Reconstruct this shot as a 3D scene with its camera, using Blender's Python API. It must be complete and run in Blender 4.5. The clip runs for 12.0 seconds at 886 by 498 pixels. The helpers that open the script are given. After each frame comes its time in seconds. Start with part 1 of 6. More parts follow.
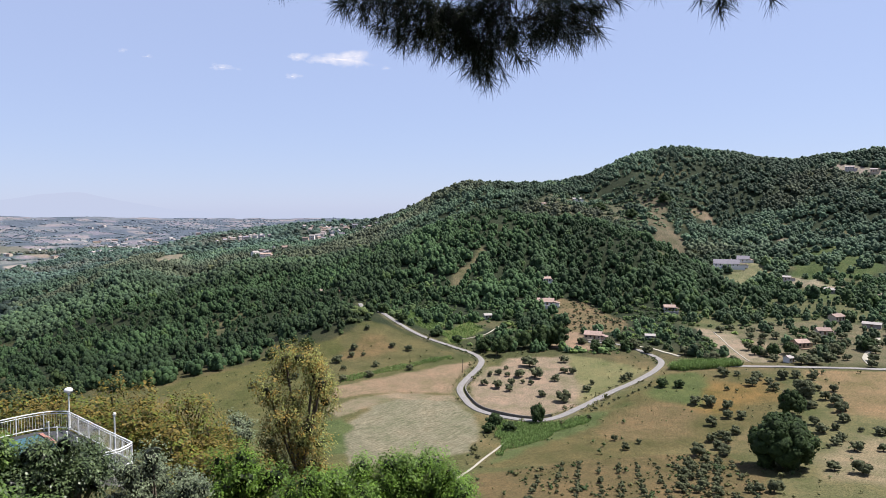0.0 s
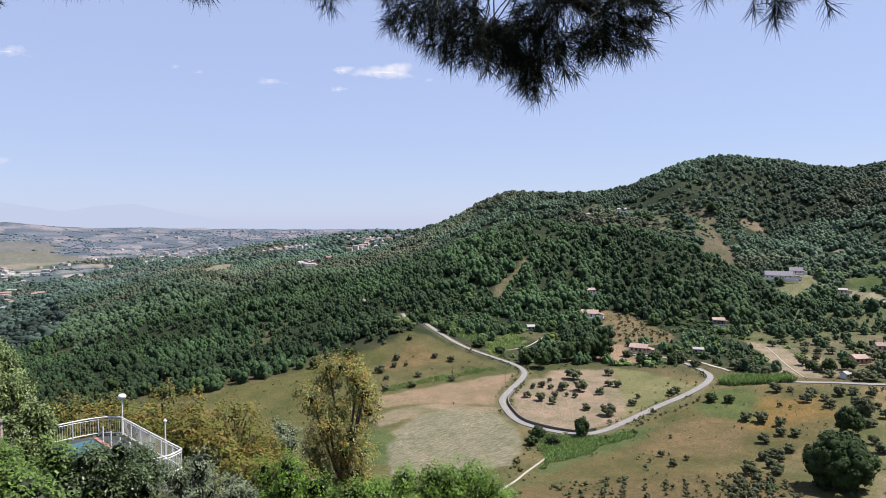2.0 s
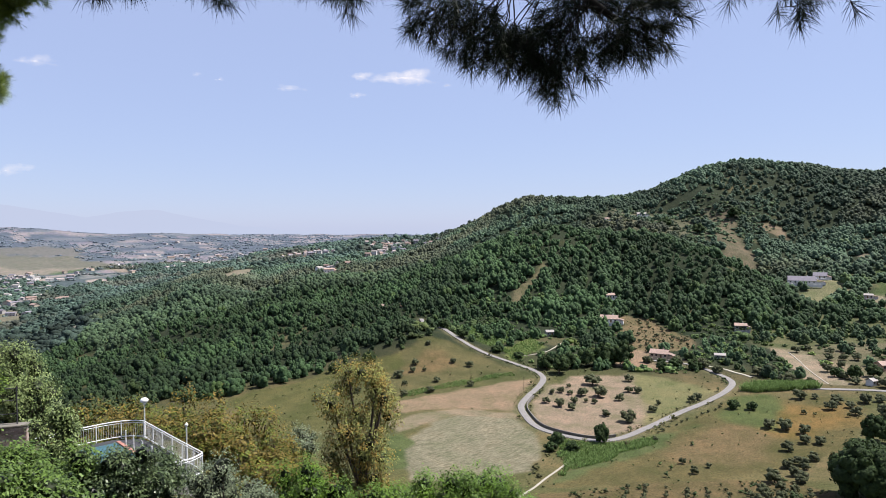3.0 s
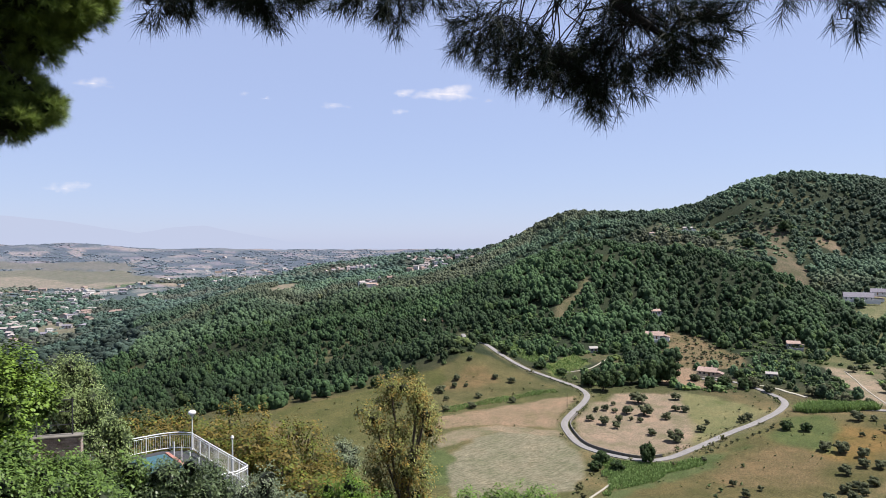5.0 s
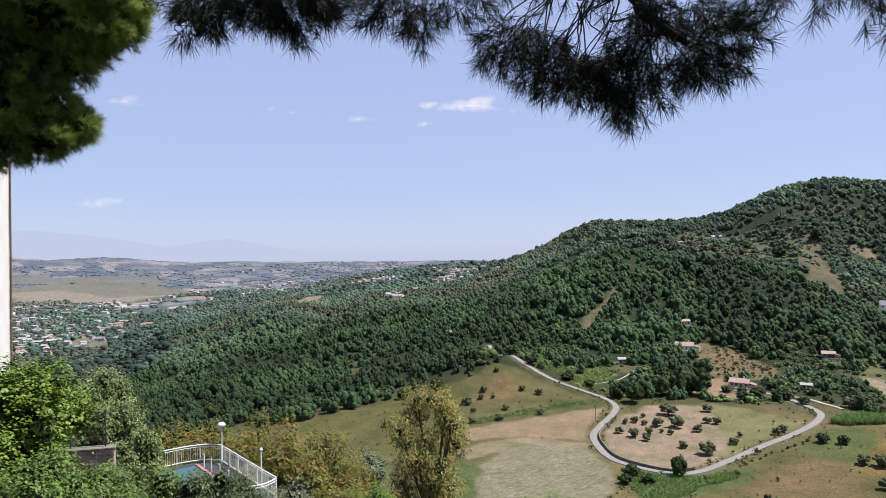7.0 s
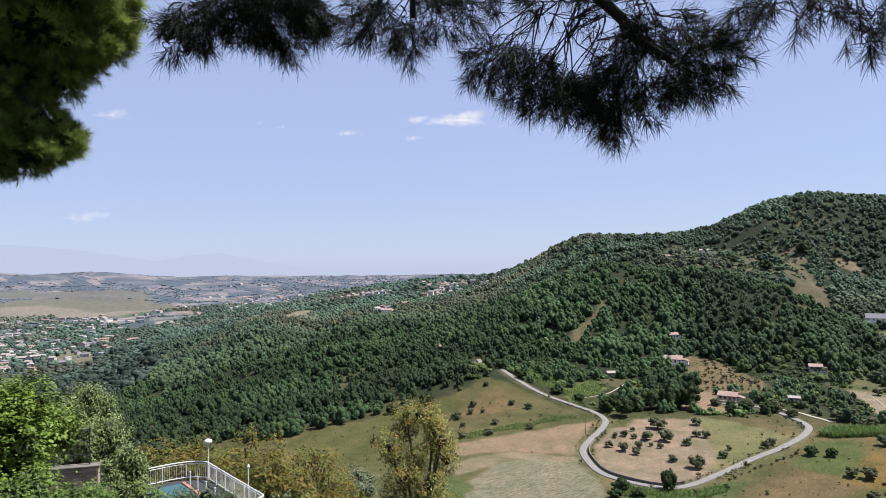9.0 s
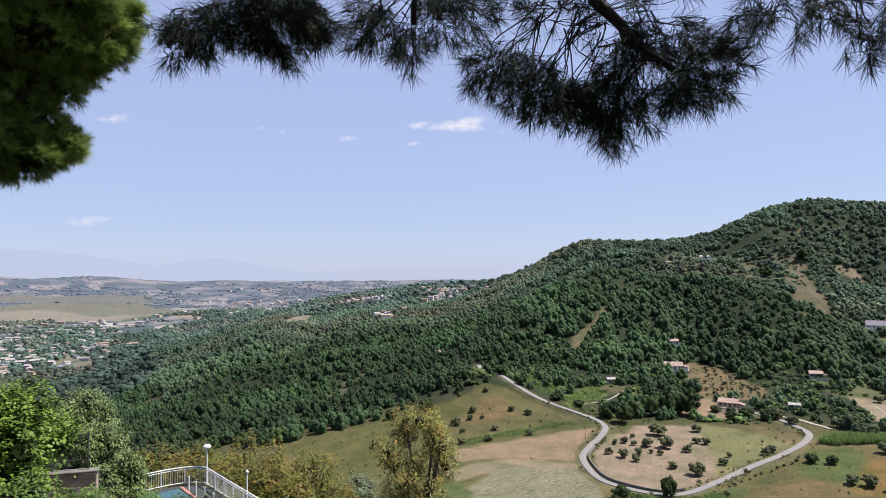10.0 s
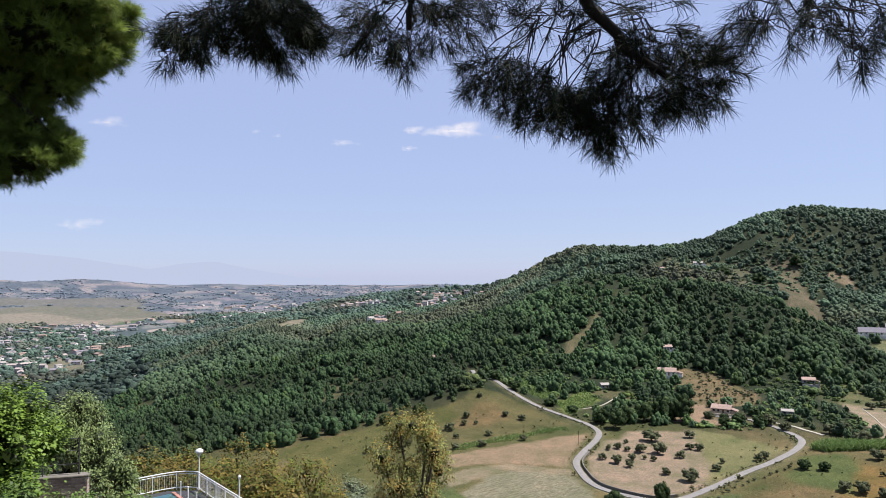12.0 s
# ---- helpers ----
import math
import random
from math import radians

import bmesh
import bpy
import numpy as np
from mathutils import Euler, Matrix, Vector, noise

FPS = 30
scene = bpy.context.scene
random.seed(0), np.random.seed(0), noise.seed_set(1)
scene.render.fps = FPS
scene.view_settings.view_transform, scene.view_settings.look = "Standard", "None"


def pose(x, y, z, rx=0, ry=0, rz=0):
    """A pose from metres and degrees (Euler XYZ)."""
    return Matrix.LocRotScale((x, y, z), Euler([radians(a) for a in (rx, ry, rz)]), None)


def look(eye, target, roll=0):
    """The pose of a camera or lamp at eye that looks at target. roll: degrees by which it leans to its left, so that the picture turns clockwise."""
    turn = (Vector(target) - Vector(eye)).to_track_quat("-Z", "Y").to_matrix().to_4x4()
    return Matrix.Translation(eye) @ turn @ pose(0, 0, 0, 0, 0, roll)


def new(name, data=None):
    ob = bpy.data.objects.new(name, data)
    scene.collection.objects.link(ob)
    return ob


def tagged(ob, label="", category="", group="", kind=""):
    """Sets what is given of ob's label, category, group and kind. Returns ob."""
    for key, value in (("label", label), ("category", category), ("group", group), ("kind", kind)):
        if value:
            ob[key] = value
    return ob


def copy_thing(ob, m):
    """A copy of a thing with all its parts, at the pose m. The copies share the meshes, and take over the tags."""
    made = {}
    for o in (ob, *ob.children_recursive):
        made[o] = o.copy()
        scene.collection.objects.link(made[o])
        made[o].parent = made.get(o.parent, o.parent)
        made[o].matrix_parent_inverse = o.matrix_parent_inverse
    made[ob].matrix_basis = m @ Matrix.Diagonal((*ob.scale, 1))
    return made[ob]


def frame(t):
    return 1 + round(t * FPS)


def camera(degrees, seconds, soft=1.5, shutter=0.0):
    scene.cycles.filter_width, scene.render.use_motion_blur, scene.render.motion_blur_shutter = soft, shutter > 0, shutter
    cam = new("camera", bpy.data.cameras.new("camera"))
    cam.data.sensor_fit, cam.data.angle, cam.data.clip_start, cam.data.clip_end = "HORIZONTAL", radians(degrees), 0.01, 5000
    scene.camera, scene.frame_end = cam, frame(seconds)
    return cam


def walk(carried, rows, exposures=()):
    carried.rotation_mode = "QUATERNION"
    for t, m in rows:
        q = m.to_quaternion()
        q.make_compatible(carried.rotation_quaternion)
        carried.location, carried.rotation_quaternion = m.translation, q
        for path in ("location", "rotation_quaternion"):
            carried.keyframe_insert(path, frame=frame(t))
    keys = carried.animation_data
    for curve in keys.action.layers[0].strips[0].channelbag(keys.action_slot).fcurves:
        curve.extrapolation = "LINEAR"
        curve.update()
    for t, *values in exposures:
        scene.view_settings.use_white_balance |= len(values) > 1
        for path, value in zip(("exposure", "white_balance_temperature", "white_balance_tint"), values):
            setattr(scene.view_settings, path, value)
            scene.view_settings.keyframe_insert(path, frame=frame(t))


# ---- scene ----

# ---------------------------------------------------------------- camera
cam = camera(67.74, 12.0, soft=0.75)
walk(cam, [
    (0, pose(0.000, 0, 100.000, 86.70, 0.00, 0.00)),
    (0.5, pose(-0.012, 0, 100.017, 86.77, -0.16, 0.84)),
    (1, pose(-0.031, 0, 100.020, 87.07, -0.05, 1.93)),
    (1.5, pose(-0.034, 0, 100.031, 87.43, 0.08, 2.85)),
    (2, pose(-0.042, 0, 100.044, 87.62, 0.07, 3.69)),
    (2.5, pose(-0.055, 0, 100.049, 87.56, 0.16, 4.52)),
    (3, pose(-0.065, 0, 100.054, 88.06, 0.19, 5.27)),
    (5, pose(-0.098, 0, 100.088, 89.37, 0.28, 8.88)),
    (5.5, pose(-0.103, 0, 100.098, 89.74, 0.56, 9.53)),
    (6, pose(-0.103, 0, 100.103, 90.05, 0.62, 10.16)),
    (6.5, pose(-0.110, 0, 100.105, 89.82, 0.66, 10.78)),
    (7, pose(-0.116, 0, 100.112, 90.36, 0.81, 11.08)),
    (7.5, pose(-0.119, 0, 100.119, 90.92, 0.94, 10.64)),
    (9.5, pose(-0.105, 0, 100.137, 91.77, 0.87, 10.13)),
    (10, pose(-0.106, 0, 100.139, 92.03, 0.70, 10.15)),
    (10.5, pose(-0.106, 0, 100.144, 92.09, 0.47, 9.96)),
    (11, pose(-0.104, 0, 100.147, 92.32, 0.50, 9.80)),
    (11.5, pose(-0.101, 0, 100.144, 92.36, 0.49, 9.66)),
    (12, pose(-0.101, 0, 100.144, 92.44, 0.41, 9.67)),
], exposures=[(0, 1.13), (12, 1.07)])

# ---------------------------------------------------------------- daylight
SUN_BEARING, SUN_HEIGHT = -75.0, 62.0      # degrees left of ahead, degrees up
world = bpy.data.worlds.new("world")
scene.world = world
world.use_nodes = True
sky = world.node_tree.nodes.new("ShaderNodeTexSky")
sky.sky_type, sky.sun_disc = "NISHITA", False
sky.sun_elevation, sky.sun_rotation = radians(SUN_HEIGHT), radians(-SUN_BEARING)
sky.altitude, sky.air_density, sky.dust_density, sky.ozone_density = 300, 1.0, 0.4, 3.0
background = world.node_tree.nodes["Background"]
background.inputs["Strength"].default_value = 0.0662
# summer haze: the sky's blue is veiled by an even pale lavender light
haze = world.node_tree.nodes.new("ShaderNodeMix")
haze.data_type = "RGBA"
haze.inputs[0].default_value = 0.72
haze.inputs[7].default_value = (3.48, 4.08, 6.35, 1)
world.node_tree.links.new(sky.outputs[0], haze.inputs[6])
world.node_tree.links.new(haze.outputs[2], background.inputs["Color"])
sun = new("sun", bpy.data.lights.new("sun", "SUN"))
sun.data.energy, sun.data.angle, sun.data.color = 4.9, radians(0.53), (1.0, 0.96, 0.925)
sun_way = Vector((-math.sin(radians(SUN_BEARING)) * math.cos(radians(SUN_HEIGHT)),
                  math.cos(radians(SUN_BEARING)) * math.cos(radians(SUN_HEIGHT)), math.sin(radians(SUN_HEIGHT))))
sun.matrix_world = look(sun_way * 300, (0, 0, 0))
# ---------------------------------------------------------------- materials


class Nodes:
    """Short hand for wiring a node material."""

    def __init__(self, name):
        self.mat = bpy.data.materials.new(name)
        self.mat.use_nodes = True
        self.tree = self.mat.node_tree
        self.tree.nodes.clear()
        self.out = self.add("ShaderNodeOutputMaterial")

    def add(self, kind, **values):
        n = self.tree.nodes.new(kind)
        for key, value in values.items():
            n.inputs[key.replace("_", " ")].default_value = value
        return n

    def link(self, a, b):
        self.tree.links.new(a, b)

    def noise(self, scale, detail=4.0, rough=0.55, coords=None):
        n = self.add("ShaderNodeTexNoise", Scale=scale, Detail=detail, Roughness=rough)
        if coords is None:
            coords = self.add("ShaderNodeTexCoord").outputs["Object"]
        self.link(coords, n.inputs["Vector"])
        return n.outputs["Fac"]

    def ramp(self, fac, stops):
        n = self.add("ShaderNodeValToRGB")
        n.color_ramp.elements[0].position, n.color_ramp.elements[1].position = stops[0][0], stops[-1][0]
        for p, _ in stops[1:-1]:
            n.color_ramp.elements.new(p)
        for e, (p, c) in zip(n.color_ramp.elements, stops):
            e.position, e.color = p, (*c, 1) if len(c) == 3 else c
        self.link(fac, n.inputs["Fac"])
        return n.outputs["Color"]

    def mix(self, fac, a, b, how="MIX"):
        n = self.tree.nodes.new("ShaderNodeMix")
        n.data_type, n.blend_type = "RGBA", how
        for value, socket in ((fac, n.inputs[0]), (a, n.inputs[6]), (b, n.inputs[7])):
            if isinstance(value, bpy.types.NodeSocket):
                self.link(value, socket)
            else:
                socket.default_value = value if isinstance(value, (int, float)) else (*value, 1)
        return n.outputs[2]

    def bump(self, height, strength, distance):
        n = self.add("ShaderNodeBump", Strength=strength, Distance=distance)
        self.link(height, n.inputs["Height"])
        return n.outputs["Normal"]

    def surface(self, colour, rough=0.8, normal=None, metallic=0.0, thin=0.0, specular=0.3):
        p = self.add("ShaderNodeBsdfPrincipled", Roughness=rough, Metallic=metallic)
        p.inputs["Specular IOR Level"].default_value = specular
        if isinstance(colour, bpy.types.NodeSocket):
            self.link(colour, p.inputs["Base Color"])
        else:
            p.inputs["Base Color"].default_value = (*colour, 1)
        if normal is not None:
            self.link(normal, p.inputs["Normal"])
        last = p.outputs[0]
        if thin:
            t = self.add("ShaderNodeBsdfTranslucent")
            if isinstance(colour, bpy.types.NodeSocket):
                self.link(colour, t.inputs["Color"])
            else:
                t.inputs["Color"].default_value = (*colour, 1)
            m = self.add("ShaderNodeMixShader", Fac=thin)
            self.link(last, m.inputs[1]), self.link(t.outputs[0], m.inputs[2])
            last = m.outputs[0]
        self.link(last, self.out.inputs["Surface"])
        return self.mat


def attribute(n, name):
    a = n.add("ShaderNodeAttribute")
    a.attribute_name = name
    return a


def plain(name, colour, rough=0.7, grain=0.12, size=6.0, metallic=0.0, relief=0.0, specular=0.3):
    """A painted, stone or metal surface with mottling at two sizes."""
    n = Nodes(name)
    colour = [c * 0.72 for c in colour]
    fine, wide = n.noise(size, 6), n.noise(size * 0.13, 3)
    dark, light = [c * (1 - grain) for c in colour], [min(1, c * (1 + grain)) for c in colour]
    c = n.ramp(fine, [(0.3, dark), (0.7, light)])
    c = n.mix(n.ramp(wide, [(0.35, (0, 0, 0)), (0.7, (0.35, 0.35, 0.35))]), c, [x * (1 - 1.6 * grain) for x in colour])
    normal = n.bump(fine, 0.4, relief) if relief else None
    return n.surface(c, rough, normal, metallic, specular=specular)


def foliage(name, dark, light, size=1.0, thin=0.25, relief=0.5, rough=0.75, vary=0.5, spread=0.1):
    """Leaves: tint by piece and by tree (the mesh's 'tone'), mottled at the size of a leaf cluster."""
    dark, light = [c * 0.585 for c in dark], [c * 0.585 for c in light]
    n = Nodes(name)
    geo = n.add("ShaderNodeNewGeometry")
    tone = attribute(n, "tone")
    mottle = n.noise(1.0 / size, 5, 0.7)
    c = n.ramp(mottle, [(0.5 - spread, dark), (0.5 + spread, light)])
    c = n.mix(vary, c, n.ramp(geo.outputs["Random Per Island"], [(0, dark), (0.6, light), (1, [x * 1.3 for x in light])]))
    c = n.mix(1.0, c, tone.outputs["Color"], "MULTIPLY")
    normal = n.bump(mottle, 0.9, relief) if relief else None
    return n.surface(c, rough, normal, thin=thin, specular=0.15)


def ground_material():
    n = Nodes("valley ground")
    soil = attribute(n, "soil").outputs["Color"]
    rows = attribute(n, "rows").outputs["Fac"]
    coords = n.add("ShaderNodeTexCoord").outputs["Object"]
    turn, stretch = n.add("ShaderNodeMapping"), n.add("ShaderNodeMapping")
    turn.inputs["Rotation"].default_value = (0, 0, radians(38))
    stretch.inputs["Scale"].default_value = (1.0, 0.16, 1.0)
    n.link(coords, turn.inputs["Vector"]), n.link(turn.outputs[0], stretch.inputs["Vector"])
    streak = n.noise(1.5, 5, 0.7, stretch.outputs[0])
    tuft, patch = n.noise(1.6, 8, 0.78), n.noise(0.07, 7, 0.7)
    c = n.mix(1.0, soil, n.ramp(patch, [(0.36, (0.68, 0.8, 0.62)), (0.5, (0.98, 1.0, 0.95)), (0.64, (1.3, 1.2, 1.16))]), "MULTIPLY")
    c = n.mix(1.0, c, n.ramp(tuft, [(0.38, (0.5, 0.55, 0.48)), (0.5, (1.0, 1.0, 1.0)), (0.62, (1.45, 1.42, 1.38))]), "MULTIPLY")
    lines = n.ramp(streak, [(0.38, (0.62, 0.66, 0.56)), (0.5, (1.0, 1.0, 1.0)), (0.62, (1.34, 1.32, 1.3))])
    cut = n.mix(0.55, c, soil)
    c = n.mix(rows, c, n.mix(1.0, cut, lines, "MULTIPLY"))
    return n.surface(c, 0.95, n.bump(tuft, 0.8, 0.35), specular=0.1)


GROUND = ground_material()
ROAD = plain("worn road concrete", (0.22, 0.205, 0.195), 0.9, 0.2, 0.8)
TRACK = plain("pale track", (0.34, 0.31, 0.25), 0.95, 0.15, 1.0)
STONE = plain("retaining wall stone", (0.17, 0.155, 0.135), 0.9, 0.3, 2.0)
WOODS = foliage("oak woods", (0.022, 0.04, 0.025), (0.09, 0.128, 0.064), 1.1, 0.06, 0.9, vary=0.32, spread=0.14)
# leaf colour shifted towards blue to imitate haze on far trees
FAR_WOODS = foliage("distant woods", (0.048, 0.076, 0.058), (0.13, 0.168, 0.125), 2.5, 0.12, 1.5, vary=0.25)
OLIVE = foliage("olive leaves", (0.038, 0.048, 0.02), (0.155, 0.17, 0.085), 0.5, 0.2, 0.5, vary=0.35)
OAK_LEAF = foliage("oak crown", (0.016, 0.034, 0.011), (0.065, 0.105, 0.03), 0.7, 0.15, 0.6, vary=0.35)
CANE = foliage("cane leaves", (0.12, 0.2, 0.055), (0.26, 0.38, 0.12), 0.8, 0.3, 0.2)
BARK = plain("grey brown bark", (0.13, 0.1, 0.075), 0.95, 0.35, 9.0, relief=0.02)


# ---------------------------------------------------------------- mesh helpers
def mesh_from(name, verts, faces, material, smooth=False, tone=None):
    """One mesh from arrays; faces are all triangles or all quads (or a list of both)."""
    me = bpy.data.meshes.new(name)
    verts = np.ascontiguousarray(verts, dtype=np.float32)
    groups = faces if isinstance(faces, list) else [faces]
    loops = np.concatenate([np.asarray(f, np.int32).ravel() for f in groups])
    sizes = np.concatenate([np.full(len(f), np.asarray(f).shape[1], np.int32) for f in groups])
    me.vertices.add(len(verts))
    me.vertices.foreach_set("co", verts.ravel())
    me.loops.add(len(loops))
    me.loops.foreach_set("vertex_index", loops)
    me.polygons.add(len(sizes))
    me.polygons.foreach_set("loop_start", np.concatenate([[0], np.cumsum(sizes)[:-1]]).astype(np.int32))
    me.polygons.foreach_set("use_smooth", np.full(len(sizes), smooth))
    if tone is not None:
        layer = me.attributes.new("tone", "FLOAT_COLOR", "POINT")
        rgba = np.ones((len(verts), 4), np.float32)
        rgba[:, :3] = tone
        layer.data.foreach_set("color", rgba.ravel())
    me.update(calc_edges=True)
    me.materials.append(material)
    return me


def part(name, bm, material, parent, label=""):
    """Links a bmesh (or a finished mesh) as one part under a thing or a part."""
    if isinstance(bm, bmesh.types.BMesh):
        me = bpy.data.meshes.new(name)
        bm.to_mesh(me)
        bm.free()
        me.materials.append(material)
    else:
        me = bm
    ob = new(name, me)
    ob.parent = parent
    return tagged(ob, label)


def thing(name, label, category, group="", place=None, kind=""):
    ob = new(name)
    if place is not None:
        ob.matrix_world = place
    return tagged(ob, label, category, group, kind)


def box(bm, x0, y0, z0, x1, y1, z1, bevel=0.0):
    made = bmesh.ops.create_cube(bm, size=1.0, matrix=Matrix.Translation(((x0 + x1) / 2, (y0 + y1) / 2, (z0 + z1) / 2))
                                 @ Matrix.Diagonal((x1 - x0, y1 - y0, z1 - z0, 1)))
    if bevel:
        edges = {e for v in made["verts"] for e in v.link_edges}
        bmesh.ops.bevel(bm, geom=list(edges), offset=bevel, segments=1, affect="EDGES")
    return bm


def tube(points, radii, sides=6):
    """Vertices and quads of a tapering tube along points."""
    points = np.asarray(points, float)
    radii = np.broadcast_to(radii, len(points))
    along = np.gradient(points, axis=0)
    along /= np.linalg.norm(along, axis=1, keepdims=True) + 1e-9
    side = np.cross(along, np.where(np.abs(along[:, 2:]) > 0.9, [[1.0, 0, 0]], [[0, 0, 1.0]]))
    side /= np.linalg.norm(side, axis=1, keepdims=True) + 1e-9
    other = np.cross(along, side)
    ang = np.arange(sides) * 2 * np.pi / sides
    ring = (side[:, None] * np.cos(ang)[None, :, None] + other[:, None] * np.sin(ang)[None, :, None])
    verts = (points[:, None] + ring * np.asarray(radii)[:, None, None]).reshape(-1, 3)
    k, s = np.meshgrid(np.arange(len(points) - 1), np.arange(sides), indexing="ij")
    a, b = k * sides + s, k * sides + (s + 1) % sides
    return verts, np.stack([a, b, b + sides, a + sides], -1).reshape(-1, 4)


def merge(pieces):
    """Joins (verts, faces) pieces of one face size."""
    verts, faces, n = [], [], 0
    for v, f in pieces:
        verts.append(v), faces.append(np.asarray(f) + n)
        n += len(v)
    return np.concatenate(verts), np.concatenate(faces)


def unit_ball(level):
    bm = bmesh.new()
    bmesh.ops.create_icosphere(bm, subdivisions=level, radius=1.0)
    v = np.array([p.co[:] for p in bm.verts])
    f = np.array([[p.index for p in q.verts] for q in bm.faces])
    bm.free()
    return v, f


BALL_LOW, BALL_MID = unit_ball(1), unit_ball(2)


def unit_vectors(rng, n):
    v = rng.normal(size=(n, 3))
    return v / np.linalg.norm(v, axis=1, keepdims=True)


def loose_leaves(rng, centres, out, length, width, droop=0.0, broad=False, spray=1):
    """One leaf at each centre: its face turns up and outwards with its spray, or it hangs down where droop is set."""
    n = len(centres)
    own, shared = unit_vectors(rng, n), np.repeat(unit_vectors(rng, n // spray), spray, 0)
    if droop:
        d = np.array([0, 0, -1.0]) + own * 0.45 + out * 0.2
        d /= np.linalg.norm(d, axis=1, keepdims=True) + 1e-9
        s = np.cross(d, out + shared * 0.8)
    else:
        face = out * 0.55 + np.array([0, 0, 0.7]) + shared * 0.45 + own * 0.35
        d = np.cross(face, np.cross(out * 0.6 + shared * 0.5 + own * 0.6 + np.array([0, 0, -0.3]), face))
        d /= np.linalg.norm(d, axis=1, keepdims=True) + 1e-9
        s = np.cross(face, d)
    s /= np.linalg.norm(s, axis=1, keepdims=True) + 1e-9
    L, W = length * rng.uniform(0.7, 1.25, (n, 1)), width * rng.uniform(0.7, 1.25, (n, 1))
    if broad:
        dip = np.cross(s, d) * L * 0.1
        v = np.stack([centres - d * L / 2, centres - d * L * 0.22 + s * W * 0.46 - dip, centres + d * L * 0.12 + s * W * 0.4 - dip, centres + d * L / 2 - dip,
                      centres + d * L * 0.12 - s * W * 0.4 - dip, centres - d * L * 0.22 - s * W * 0.46 - dip], 1).reshape(-1, 3)
        return v, np.arange(6 * n).reshape(-1, 6)
    v = np.stack([centres - d * L / 2, centres + s * W / 2, centres + d * L / 2, centres - s * W / 2], 1).reshape(-1, 3)
    return v, np.arange(4 * n).reshape(-1, 4)


